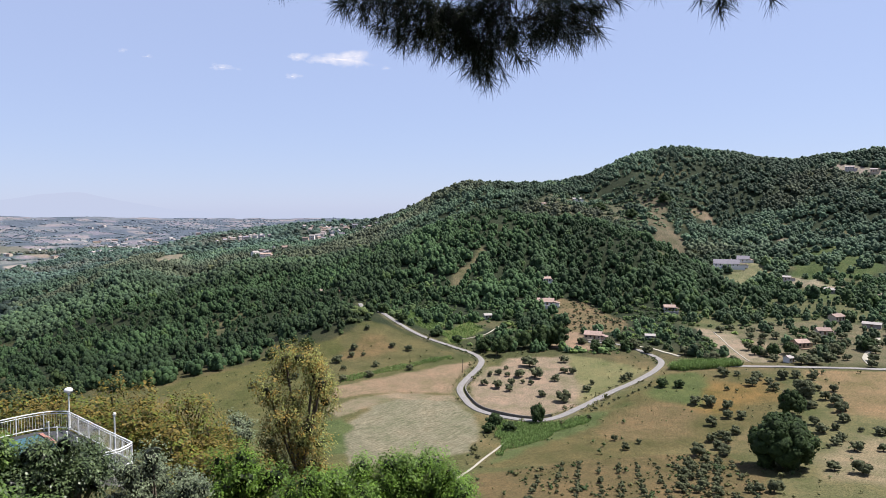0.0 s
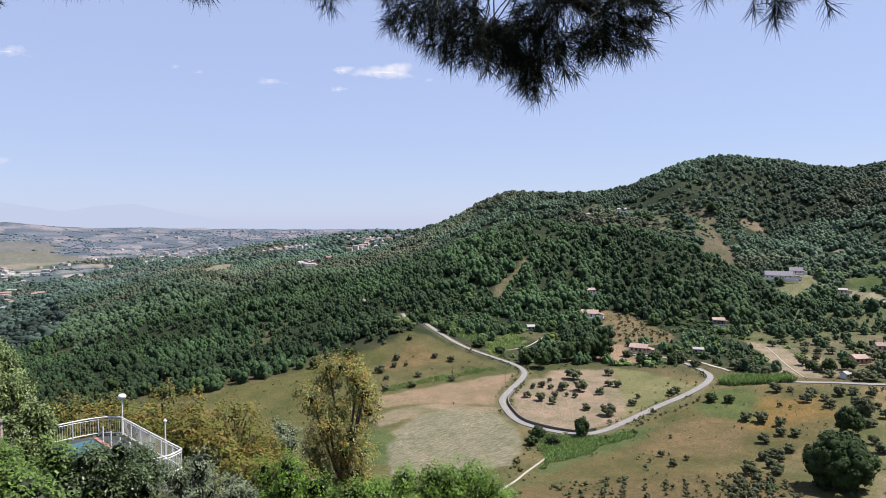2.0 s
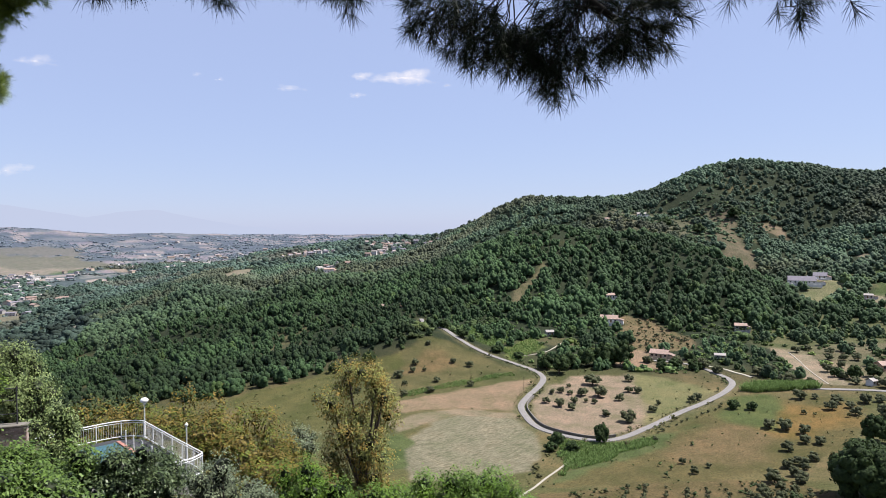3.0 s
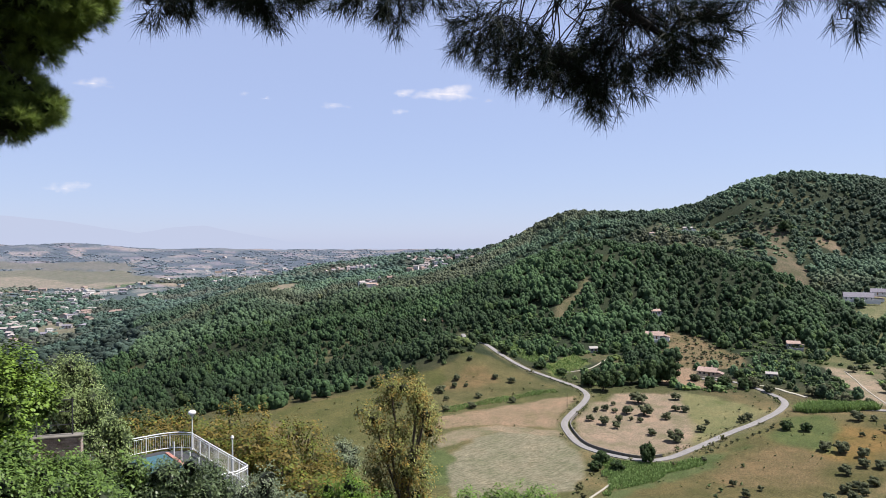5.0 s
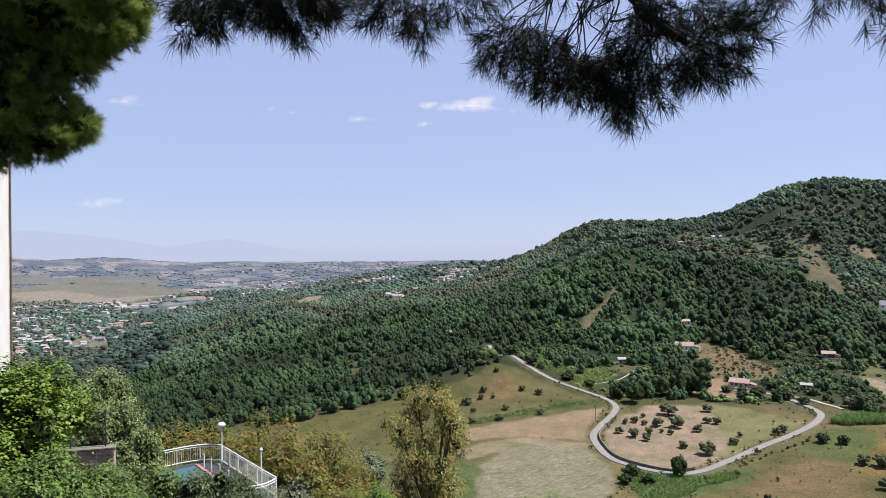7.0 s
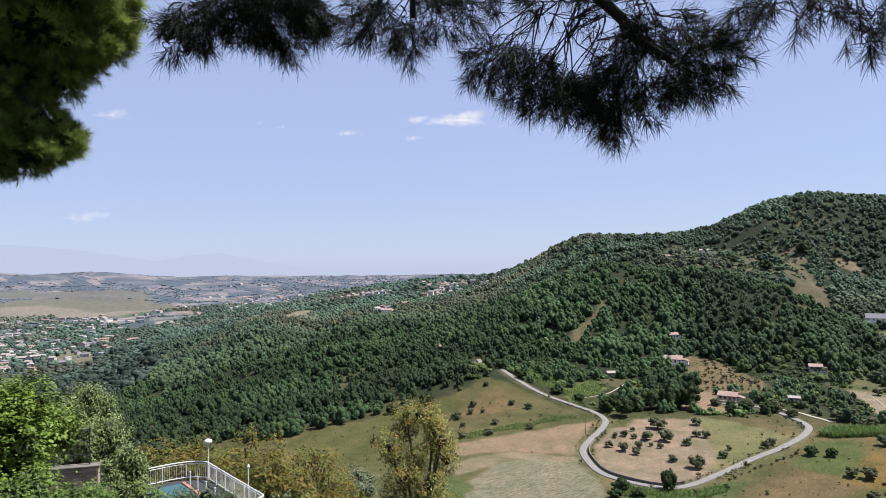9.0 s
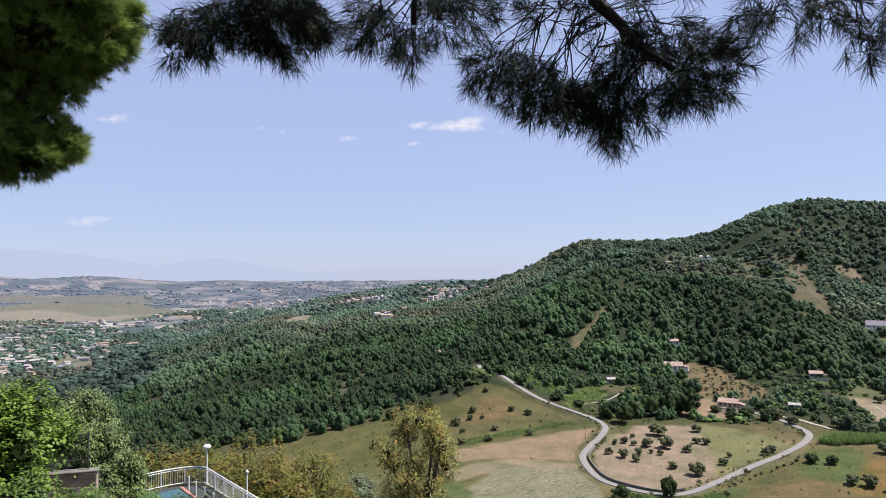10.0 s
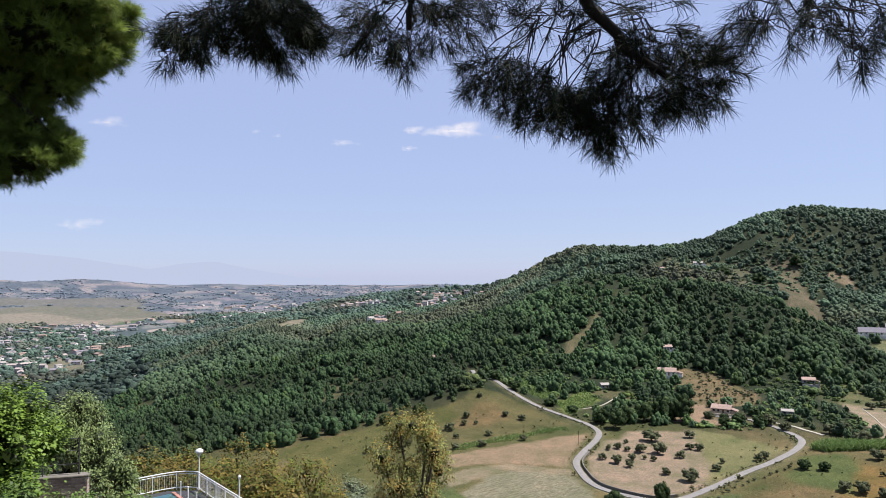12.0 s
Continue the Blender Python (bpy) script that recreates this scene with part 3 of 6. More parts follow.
def build_ground():
    b, r = np.meshgrid(AZ[:-1], RR, indexing="ij")
    x, y = xy_of(b, r)
    n, m = b.shape
    verts = np.stack([x, y, HEIGHT[:-1]], -1).reshape(-1, 3)
    verts = np.concatenate([verts, [[0, 0, 98.3]]])
    i, j = np.meshgrid(np.arange(n), np.arange(m - 1), indexing="ij")
    a, c = i * m + j, ((i + 1) % n) * m + j
    quads = np.stack([a, a + 1, c + 1, c], -1).reshape(-1, 4)
    k = np.arange(n)
    fan = np.stack([np.full(n, n * m), k * m, ((k + 1) % n) * m], -1)
    me = mesh_from("ground", verts, [quads, fan], GROUND, smooth=True)
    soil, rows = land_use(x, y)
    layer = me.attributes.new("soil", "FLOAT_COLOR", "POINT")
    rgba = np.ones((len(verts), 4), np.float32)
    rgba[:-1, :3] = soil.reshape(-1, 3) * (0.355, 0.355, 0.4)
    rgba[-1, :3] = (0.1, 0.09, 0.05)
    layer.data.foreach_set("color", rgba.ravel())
    layer = me.attributes.new("rows", "FLOAT", "POINT")
    layer.data.foreach_set("value", np.append(rows.ravel(), 0).astype(np.float32))
    return tagged(new("ground", me), "rolling valley land with dry fields and meadows", "ground", kind="structure")


build_ground()


def smooth_line(line, step):
    """A Catmull-Rom curve through plan points, sampled about every step metres."""
    p = np.array([line[0]] + list(line) + [line[-1]], float)
    out = []
    for k in range(1, len(p) - 2):
        count = max(2, int(np.hypot(*(p[k + 1] - p[k])) / step))
        for t in np.arange(count) / count:
            a, b, c, d = p[k - 1], p[k], p[k + 1], p[k + 2]
            out.append(0.5 * (2 * b + (c - a) * t + (2 * a - 5 * b + 4 * c - d) * t * t + (3 * b - a - 3 * c + d) * t ** 3))
    out.append(p[-2])
    return np.array(out)


def normals_2d(line):
    d = np.gradient(line, axis=0)
    d /= np.linalg.norm(d, axis=1, keepdims=True) + 1e-9
    return np.stack([-d[:, 1], d[:, 0]], 1)


def lane(name, line, width, material, label, lift=0.3):
    c = smooth_line(line, 1.5)
    n = normals_2d(c)
    across = np.array([-0.52, -0.5, -0.25, 0, 0.25, 0.5, 0.52])
    wobble = 1 + 0.05 * fbm(c[:, 0], c[:, 1], 12, 2, 11)
    p = c[:, None] + n[:, None] * (across[None, :, None] * (width * wobble)[:, None, None])
    high = np.max([ground_z(p[:, k, 0], p[:, k, 1]) for k in range(1, 6)], axis=0)
    z = np.repeat(high[:, None], 7, 1) + lift + np.array([-1.0, -0.05, 0.02, 0.05, 0.02, -0.05, -1.0])
    verts = np.concatenate([p, z[..., None]], -1).reshape(-1, 3)
    i, j = np.meshgrid(np.arange(len(c) - 1), np.arange(6), indexing="ij")
    a = i * 7 + j
    quads = np.stack([a, a + 7, a + 8, a + 1], -1).reshape(-1, 4)[:, ::-1]
    return tagged(new(name, mesh_from(name, verts, quads, material, smooth=False)), label, "road", kind="structure")


lane("road", ROAD_LINE, 3.1, ROAD, "narrow worn concrete country road winding between fields")
lane("lane", LANE_LINE, 3.4, ROAD, "pale concrete farm lane beside an olive grove")
lane("farm_track", [(209, 318), (216, 334), (230, 352), (248, 372), (262, 396)], 2.4, TRACK, "pale dirt track climbing to the farmhouses", 0.25)
lane("strip_path", [(172, 416), (167, 389), (162, 364), (159, 338)], 0.7, TRACK, "pale worn path between the ploughed strips", 0.2)
lane("upper_lane", UPPER_LANE, 2.2, TRACK, "pale lane behind the orchard among olive trees", 0.3)
lane("vineyard_path", VINE_PATH, 0.9, TRACK, "pale footpath above the vineyard", 0.25)
lane("track", TRACK_LINE, 0.8, TRACK, "pale concrete ditch track below the mown field", 0.2)


def road_wall():
    """Low stone wall that holds the orchard above the inner side of the bend."""
    c = smooth_line(ROAD_LINE[9:16], 1.5)
    n = normals_2d(c)
    mid = c + n * 2.8 if inside(*(c + n * 8)[len(c) // 2][:, None], FIELDS["orchard"][0])[0] > 0 else c - n * 2.8
    z = ground_z(mid[:, 0], mid[:, 1])
    top = z + 1.15
    nn = normals_2d(mid) * 0.22
    ring = np.stack([np.c_[mid - nn, z - 0.4], np.c_[mid - nn, top], np.c_[mid + nn, top], np.c_[mid + nn, z - 0.4]], 1)
    i, j = np.meshgrid(np.arange(len(mid) - 1), np.arange(3), indexing="ij")
    a = i * 4 + j
    quads = np.stack([a, a + 1, a + 5, a + 4], -1).reshape(-1, 4)
    ends = np.array([[0, 1, 2, 3], [len(mid) * 4 - 1, len(mid) * 4 - 2, len(mid) * 4 - 3, len(mid) * 4 - 4]])
    me = mesh_from("retaining_wall", ring.reshape(-1, 3), np.concatenate([quads, ends]), STONE)
    return tagged(new("retaining_wall", me), "low dark stone wall along the road bend", "wall", kind="structure")


road_wall()


# ---------------------------------------------------------------- houses
WHITE = plain("white render", (0.78, 0.76, 0.72), 0.85, 0.08, 1.2)
CREAM = plain("cream render", (0.55, 0.46, 0.36), 0.85, 0.1, 1.2)
OCHRE = plain("ochre render", (0.5, 0.34, 0.22), 0.85, 0.1, 1.2)
GREY_WALL = plain("grey concrete wall", (0.36, 0.35, 0.33), 0.9, 0.12, 1.2)
TILE = plain("faded clay roof tile", (0.37, 0.265, 0.22), 0.9, 0.3, 1.6)
TILE_OLD = plain("old brown roof tile", (0.28, 0.2, 0.17), 0.9, 0.25, 2.5)
TILE_PALE = plain("sun-bleached roof tile", (0.38, 0.32, 0.3), 0.9, 0.2, 2.5)
GREY_TILE = plain("grey violet roof tile", (0.2, 0.185, 0.215), 0.85, 0.2, 1.4)
TOWN_RENDER = plain("weathered pale render", (0.52, 0.48, 0.46), 0.9, 0.14, 0.8)
PALE_ROOF = plain("pale sheet roof", (0.33, 0.3, 0.28), 0.8, 0.1, 1.5)
DARK_PANE = plain("dark window glass", (0.03, 0.035, 0.045), 0.15, 0.1, 3.0, specular=0.5)
SHUTTER = plain("brown wooden shutter", (0.16, 0.09, 0.05), 0.7, 0.2, 6.0)


def gable_roof(w, d, rise, over=0.5, thick=0.25):
    """Two slopes with overhang; ridge along x; eaves at z = 0."""
    hw, hd = w / 2 + over, d / 2 + over
    drop = rise * over / (d / 2)
    bm = bmesh.new()
    rows = []
    for x in (-hw, hw):
        pts = [(x, -hd, -drop), (x, 0, rise), (x, hd, -drop), (x, hd, -drop + thick), (x, 0, rise + thick), (x, -hd, -drop + thick)]
        rows.append([bm.verts.new(p) for p in pts])
    a, b = rows
    for k in range(6):
        bm.faces.new((a[k], a[(k + 1) % 6], b[(k + 1) % 6], b[k]))
    bm.faces.new((a[5], a[4], a[1], a[0])), bm.faces.new((a[4], a[3], a[2], a[1]))
    bm.faces.new((b[0], b[1], b[4], b[5])), bm.faces.new((b[1], b[2], b[3], b[4]))
    bmesh.ops.recalc_face_normals(bm, faces=bm.faces[:])
    return bm


def gable_walls(w, d, h, rise):
    bm = bmesh.new()
    rows = []
    for x in (-w / 2, w / 2):
        rows.append([bm.verts.new(p) for p in ((x, -d / 2, -2.5), (x, d / 2, -2.5), (x, d / 2, h), (x, 0, h + rise - 0.02), (x, -d / 2, h))])
    a, b = rows
    for k in range(5):
        bm.faces.new((a[k], a[(k + 1) % 5], b[(k + 1) % 5], b[k]))
    bm.faces.new(a), bm.faces.new(b[::-1])
    bmesh.ops.recalc_face_normals(bm, faces=bm.faces[:])
    return bm


def house(name, label, w, d, h, rise, wall, roof, bays, floors, place, group="", chimney=True, shutters=False):
    """A rendered house: walls, tiled gable roof, windows and a door on the long sides."""
    ob = thing(name, label, "house", group, place)
    part("wall", gable_walls(w, d, h, rise), wall, ob)
    r = part("roof", gable_roof(w, d, rise), roof, ob)
    r.location.z = h
    if chimney:
        c = box(bmesh.new(), w * 0.2 - 0.35, d * 0.18 - 0.35, 0, w * 0.2 + 0.35, d * 0.18 + 0.35, rise + 1.0)
        part("chimney", c, wall, r)
        # lean-to kitchen at the end and a low terrace wall in front
        a, low = w * 0.34, h * (0.6 if floors == 1 else 0.42)
        lean = part("lean_to", box(bmesh.new(), w / 2 - 0.1, -d * 0.36, -2.5, w / 2 + a, d * 0.3, low), wall, ob)
        slab = box(bmesh.new(), w / 2 - 0.05, -d * 0.42, low, w / 2 + a + 0.4, d * 0.36, low + 0.22)
        for v in slab.verts:
            v.co.z += 0.28 * (w / 2 + a - v.co.x)
        part("lean_to_roof", slab, TILE_OLD, lean)
        part("terrace_wall", box(bmesh.new(), -w * 0.62, -d * 0.5 - 3.6, -3.0, w * 0.7, -d * 0.5 - 3.2, 0.25), wall, ob)
    storey = h / floors
    for f in range(floors):
        for k in range(bays):
            x = (k + 0.5) / bays * w - w / 2
            for side in (-1, 1):
                y = side * d / 2
                low = 0.0 if f == 0 and k == bays // 2 and side < 0 else storey * 0.33
                bm = box(bmesh.new(), x - 0.55, y - 0.06, f * storey + low, x + 0.55, y + 0.06, f * storey + storey * 0.78)
                p = part("door" if low == 0 else "window", bm, SHUTTER if low == 0 else DARK_PANE, ob)
                if shutters and low:
                    for s in (-1, 1):
                        bm = box(bmesh.new(), x + s * 0.85 - 0.28, y - 0.1, f * storey + low, x + s * 0.85 + 0.28, y + 0.1, f * storey + storey * 0.78)
                        part("shutter", bm, SHUTTER, p)
    return ob


def stand(x, y, turn=0.0, lift=0.0):
    return pose(x, y, float(ground_z(x, y)) + lift, 0, 0, turn)


house("farmhouse", "white rendered farmhouse with a pink clay roof among trees", 12, 8, 2.7, 2.2, WHITE, TILE, 4, 1, stand(77, 492, -14, 0.6))
house("farmhouse", "small white farmhouse above the dry orchard", 6.5, 5, 3.0, 1.3, WHITE, TILE, 3, 1, stand(84, 535, 10, 0.6))
house("farmhouse", "low pink roofed house beside the olive orchard", 10, 7, 2.5, 1.8, CREAM, TILE, 4, 1, stand(93, 404, -24, 0.5))
house("villa", "wide pale villa with a grey roof on the hillside", 25, 11, 3.2, 4.0, WHITE, GREY_TILE, 6, 1, stand(300, 697, -18, 0.8))
house("villa_wing", "pale flat wing beside the hillside villa", 12, 9, 2.9, 3.0, WHITE, GREY_TILE, 3, 1, stand(322, 706, -30, 0.8))
house("farmhouse", "red roofed cottage beside the farm lane", 7.5, 6, 2.6, 1.5, OCHRE, TILE, 3, 1, stand(200, 366, 12, 0.4))
house("farmhouse", "dark brown roofed barn among olive trees", 7.5, 5.5, 2.6, 1.4, CREAM, TILE_OLD, 3, 1, stand(230, 396, -8, 0.4))
house("shed", "long pale roofed farm shed on the terrace", 20, 7, 2.8, 1.4, GREY_WALL, PALE_ROOF, 5, 1, stand(330, 548, -40, 0.4), chimney=False)
house("farmhouse", "stone house with a faded clay roof at the wood edge", 7.5, 5.5, 2.6, 1.4, GREY_WALL, TILE, 3, 1, stand(163, 472, -10, 0.5))
house("farmhouse", "cream farmhouse above the olive grove", 8, 6, 3.2, 1.4, CREAM, TILE_OLD, 3, 1, stand(263, 438, 18, 0.5))
house("shed", "small grey farm shed beside the ploughed strip", 5.5, 4, 2.2, 0.8, GREY_WALL, PALE_ROOF, 2, 1, stand(126, 398, -12, 0.4), chimney=False)
house("shed", "small stone shed near the vineyard", 5, 4, 2.4, 1.0, GREY_WALL, PALE_ROOF, 2, 1, stand(31, 455, 12, 0.4), chimney=False)
house("farmhouse", "white house high on the hill bench", 13, 8, 3.4, 1.8, WHITE, PALE_ROOF, 4, 1, stand(205, 1012, -10, 0.6))
house("farmhouse", "small white house high on the hillside", 6, 5, 3.0, 1.3, WHITE, TILE, 3, 1, stand(150, 985, 8, 0.6))
house("farmhouse", "white house in the ridge clearing", 18, 9, 5.0, 1.8, WHITE, TILE, 4, 2, stand(-292, 1085, 20, 0.6))
house("farmhouse", "small white house in the ridge clearing", 10, 8, 4.5, 1.8, CREAM, TILE, 3, 1, stand(-272, 1062, -10, 0.6))
house("farmhouse", "small cream house at the bend of the upper road", 5, 4, 2.3, 1.2, CREAM, TILE_OLD, 3, 1, stand(-108, 572, 14, 0.4))
house("greenhouse", "pale sheeted greenhouse on the farm slope", 10, 5, 2.4, 1.0, PALE_ROOF, PALE_ROOF, 1, 1, stand(272, 415, -38, 0.3), chimney=False)
house("shed", "small white gabled shed beside the farm lane", 4.5, 3.5, 2.2, 0.9, WHITE, PALE_ROOF, 2, 1, stand(177, 334, 30, 0.3), chimney=False)
house("farmhouse", "pale low house on the upper farm terrace", 12, 6, 3.0, 1.2, TOWN_RENDER, PALE_ROOF, 4, 1, stand(338, 652, -24, 0.4))
house("shed", "small grey shed at the terrace edge", 7, 5, 2.8, 0.9, GREY_WALL, TILE_OLD, 2, 1, stand(331, 496, -20, 0.4), chimney=False)
house("farmhouse", "pale house on the bare far ridge", 12, 8, 5.0, 1.6, TOWN_RENDER, TILE_PALE, 4, 2, stand(624, 1018, -30, 0.6))
house("farmhouse", "small pale house on the bare far ridge", 9, 7, 4.5, 1.6, CREAM, TILE_PALE, 3, 1, stand(643, 990, -34, 0.6))
BUILT_SPOTS = [(338, 646, 8), (331, 492, 6), (77, 483, 10), (84, 530, 7), (93, 395, 9), (306, 696, 15), (325, 706, 8), (200, 360, 6), (230, 390, 6), (330, 542, 10), (163, 466, 3),
               (263, 432, 5), (126, 394, 2), (31, 450, 3), (205, 1002, 12), (150, 975, 11), (-292, 1070, 16), (-272, 1048, 11), (-108, 567, 5), (272, 410, 6)]


def settlement(name, label, group, count, spots, spread, size, seed):
    """Small houses of four looks, copied about the given plan spots."""
    rng = np.random.default_rng(seed)
    looks = [(TOWN_RENDER, TILE_PALE), (WHITE, PALE_ROOF), (CREAM, TILE_OLD), (TOWN_RENDER, GREY_TILE)]
    kinds, placed = [], []
    for k in range(count):
        for _ in range(30):
            sx, sy = spots[rng.integers(len(spots))]
            x, y = sx + rng.normal() * spread, sy + rng.normal() * spread
            if inside(np.array([x]), np.array([y]), FIELDS["river field"][0])[0] < 15 and all(math.hypot(x - p, y - q) > size * 1.15 for p, q in placed):
                break
        placed.append((x, y))
        turn = rng.uniform(-90, 90)
        place = stand(x, y, turn, 0.5)
        if len(kinds) < 4:
            wall, roof = looks[len(kinds)]
            kinds.append(house(name, label, size, size * 0.7, 5.6, 1.9, wall, roof, 3, 2, place, group, chimney=False))
        else:
            s = rng.uniform(0.7, 1.5)
            copy_thing(kinds[rng.integers(4)], place @ Matrix.Diagonal((s, rng.uniform(0.7, 1.3), rng.uniform(0.8, 1.35), 1)))
    return placed


VILLAGE = settlement("village_house", "small hill village house with a clay tile roof", "houses of the hill village", 74,
                     [(-285, 1620), (-264, 1390), (-222, 1325), (-217, 1393), (-240, 1500), (-300, 1560), (-255, 1450), (-270, 1640), (-493, 1595), (-517, 1577), (-433, 1545), (-470, 1570),
                      (-310, 1132), (-300, 1162), (-151, 1345), (-335, 1700)], 17, 9.5, 21)
TOWN = settlement("town_house", "pale rendered town house on the valley floor", "houses of the valley town", 150,
                  [xy_of(b, r) for b, r in ((44, 1500), (42, 1560), (45, 1750), (43, 1700), (40.5, 1650), (44.5, 1950), (42, 1900), (39.5, 1850), (41, 2100), (43.5, 2200), (38, 2050),
                                              (39.5, 2300), (41.5, 2450), (37, 2350), (36, 2550), (44.5, 2450), (38.5, 2650), (34.5, 2700), (40.5, 1480))],
                  66, 15.5, 22)
settlement("plain_house", "far pale farm building on the plain", "farm buildings of the plain", 70,
                   [(-1480, 2814), (-1250, 2700), (-1100, 2900), (-1000, 2500), (-1350, 2300), (-1700, 3200), (-900, 3100), (-1900, 2150), (-1500, 2050), (-1150, 2300)],
                   95, 19, 23)
BUILT_SPOTS += [(x, y - 10, 16) for x, y in VILLAGE] + [(x, y - 4, 13) for x, y in TOWN]


# ---------------------------------------------------------------- woods
def tree_shape(rng, lumps, leaves, spread=0.62, ball=BALL_LOW, core=0.8, leaf=0.3, deep=0.55):
    """A crown of radius about 1 standing on z = 0: inner lumps darkened like shade and a rough coat of leaf clumps (all
    triangles), with their tone.
    """
    verts, faces, n, centres, sizes = [], [], 0, [], []
    for k in range(lumps):
        a = rng.uniform(0, 2 * np.pi)
        top = k == 0
        c = np.array([np.cos(a), np.sin(a), 0]) * (0.1 if top else rng.uniform(0.35, spread)) + [0, 0, 1.1 if top else rng.uniform(0.45, 1.05)]
        size = rng.uniform(0.46, 0.64) if not top else 0.62
        v = ball[0] * (1 + rng.uniform(-0.22, 0.22, (len(ball[0]), 1))) * size * core * np.array([1, 1, 0.9]) + c
        verts.append(v), faces.append(ball[1] + n), centres.append(c), sizes.append(size)
        n += len(v)
    if leaves:
        which = rng.integers(0, lumps, leaves)
        d = unit_vectors(rng, leaves) + [0, 0, 0.25]
        d /= np.linalg.norm(d, axis=1, keepdims=True)
        c = np.array(centres)[which] + d * np.array(sizes)[which][:, None] * rng.uniform(0.78, 1.12, (leaves, 1))
        a = np.cross(d, unit_vectors(rng, leaves)) + unit_vectors(rng, leaves) * 0.3
        a /= np.linalg.norm(a, axis=1, keepdims=True)
        b = np.cross(d, a) + unit_vectors(rng, leaves) * 0.3
        s = leaf * rng.uniform(0.6, 1.3, (leaves, 1))
        v = np.stack([c - a * s * 0.6, c + a * s * 0.6, c + b * s], 1).reshape(-1, 3)
        verts.append(v), faces.append(np.arange(3 * leaves).reshape(-1, 3) + n)
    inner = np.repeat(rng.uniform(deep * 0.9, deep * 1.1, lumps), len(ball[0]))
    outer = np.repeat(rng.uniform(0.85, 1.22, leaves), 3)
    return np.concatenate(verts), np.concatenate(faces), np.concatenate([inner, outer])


def wood_crown(rng, lumps, flecks, leaf=0.24, small=0.27, large=0.43, skirt=1.25):
    """A broadleaf crown of radius about 1 on z = 0: rounded boughs over a dome, with loose tufts that break its outline."""
    ball, verts, faces, tone, n = BALL_LOW, [], [], [], 0
    bits = [(np.array([0, 0, 0.72]), 0.66)]
    for k in range(lumps):
        up = 1 - (k + 0.5) / lumps * skirt
        a, flat = 2.4 * k + rng.normal(0, 0.35), math.sqrt(max(0.05, 1 - up * up))
        reach = rng.uniform(0.5, 0.72)
        bits.append((np.array([math.cos(a) * flat * reach, math.sin(a) * flat * reach, 0.8 + up * 0.6 * rng.uniform(0.8, 1.12)]), rng.uniform(small, large)))
    for c, size in bits:
        v = ball[0] * (1 + rng.uniform(-0.2, 0.2, (len(ball[0]), 1))) * size * np.array([1, 1, 0.88]) + c
        f = ball[1][(v[ball[1]].mean(1)[:, 2] - c[2]) > -0.45 * size]
        verts.append(v), faces.append(f + n), tone.append(np.full(len(v), rng.uniform(0.82, 1.15)))
        n += len(v)
    which = rng.integers(1, len(bits), flecks)
    d = unit_vectors(rng, flecks) + [0, 0, 0.35]
    d /= np.linalg.norm(d, axis=1, keepdims=True)
    c = np.array([b[0] for b in bits])[which] + d * np.array([b[1] for b in bits])[which][:, None] * rng.uniform(0.85, 1.08, (flecks, 1))
    a = np.cross(d, unit_vectors(rng, flecks)) + unit_vectors(rng, flecks) * 0.25
    a /= np.linalg.norm(a, axis=1, keepdims=True)
    b = np.cross(d, a) + unit_vectors(rng, flecks) * 0.25
    s = leaf * rng.uniform(0.6, 1.3, (flecks, 1))
    verts.append(np.stack([c - a * s * 0.6, c + a * s * 0.6, c + b * s], 1).reshape(-1, 3))
    faces.append(np.arange(3 * flecks).reshape(-1, 3) + n)
    tone.append(np.repeat(rng.uniform(0.85, 1.15, flecks), 3))
    return np.concatenate(verts), np.concatenate(faces), np.concatenate(tone)


def grove(name, x, y, radius, height, tones, shapes, material, label, sink=0.25, seed=3):
    """Many trees as one piece of stuff: crowns that meet the ground."""
    rng = np.random.default_rng(seed)
    z = ground_z(x, y)
    which = rng.integers(0, len(shapes), len(x))
    turn = rng.uniform(0, 2 * np.pi, len(x))
    verts, faces, tone, n = [], [], [], 0
    for k, (v, f, depth) in enumerate(shapes):
        s = np.nonzero(which == k)[0]
        if not len(s):
            continue
        c, d = np.cos(turn[s])[:, None], np.sin(turn[s])[:, None]
        px = (v[None, :, 0] * c - v[None, :, 1] * d) * radius[s][:, None] + x[s][:, None]
        py = (v[None, :, 0] * d + v[None, :, 1] * c) * radius[s][:, None] + y[s][:, None]
        pz = (v[None, :, 2] / 1.75 * height[s][:, None]) + z[s][:, None] - sink * height[s][:, None]
        verts.append(np.stack([px, py, pz], -1).reshape(-1, 3))
        faces.append((f[None] + (np.arange(len(s)) * len(v))[:, None, None]).reshape(-1, 3) + n)
        tone.append((tones[s][:, None, :] * depth[None, :, None]).reshape(-1, 3))
        n += len(s) * len(v)
    me = mesh_from(name, np.concatenate(verts), np.concatenate(faces), material, smooth=True, tone=np.concatenate(tone))
    return tagged(new(name, me), label, "woodland", kind="stuff")


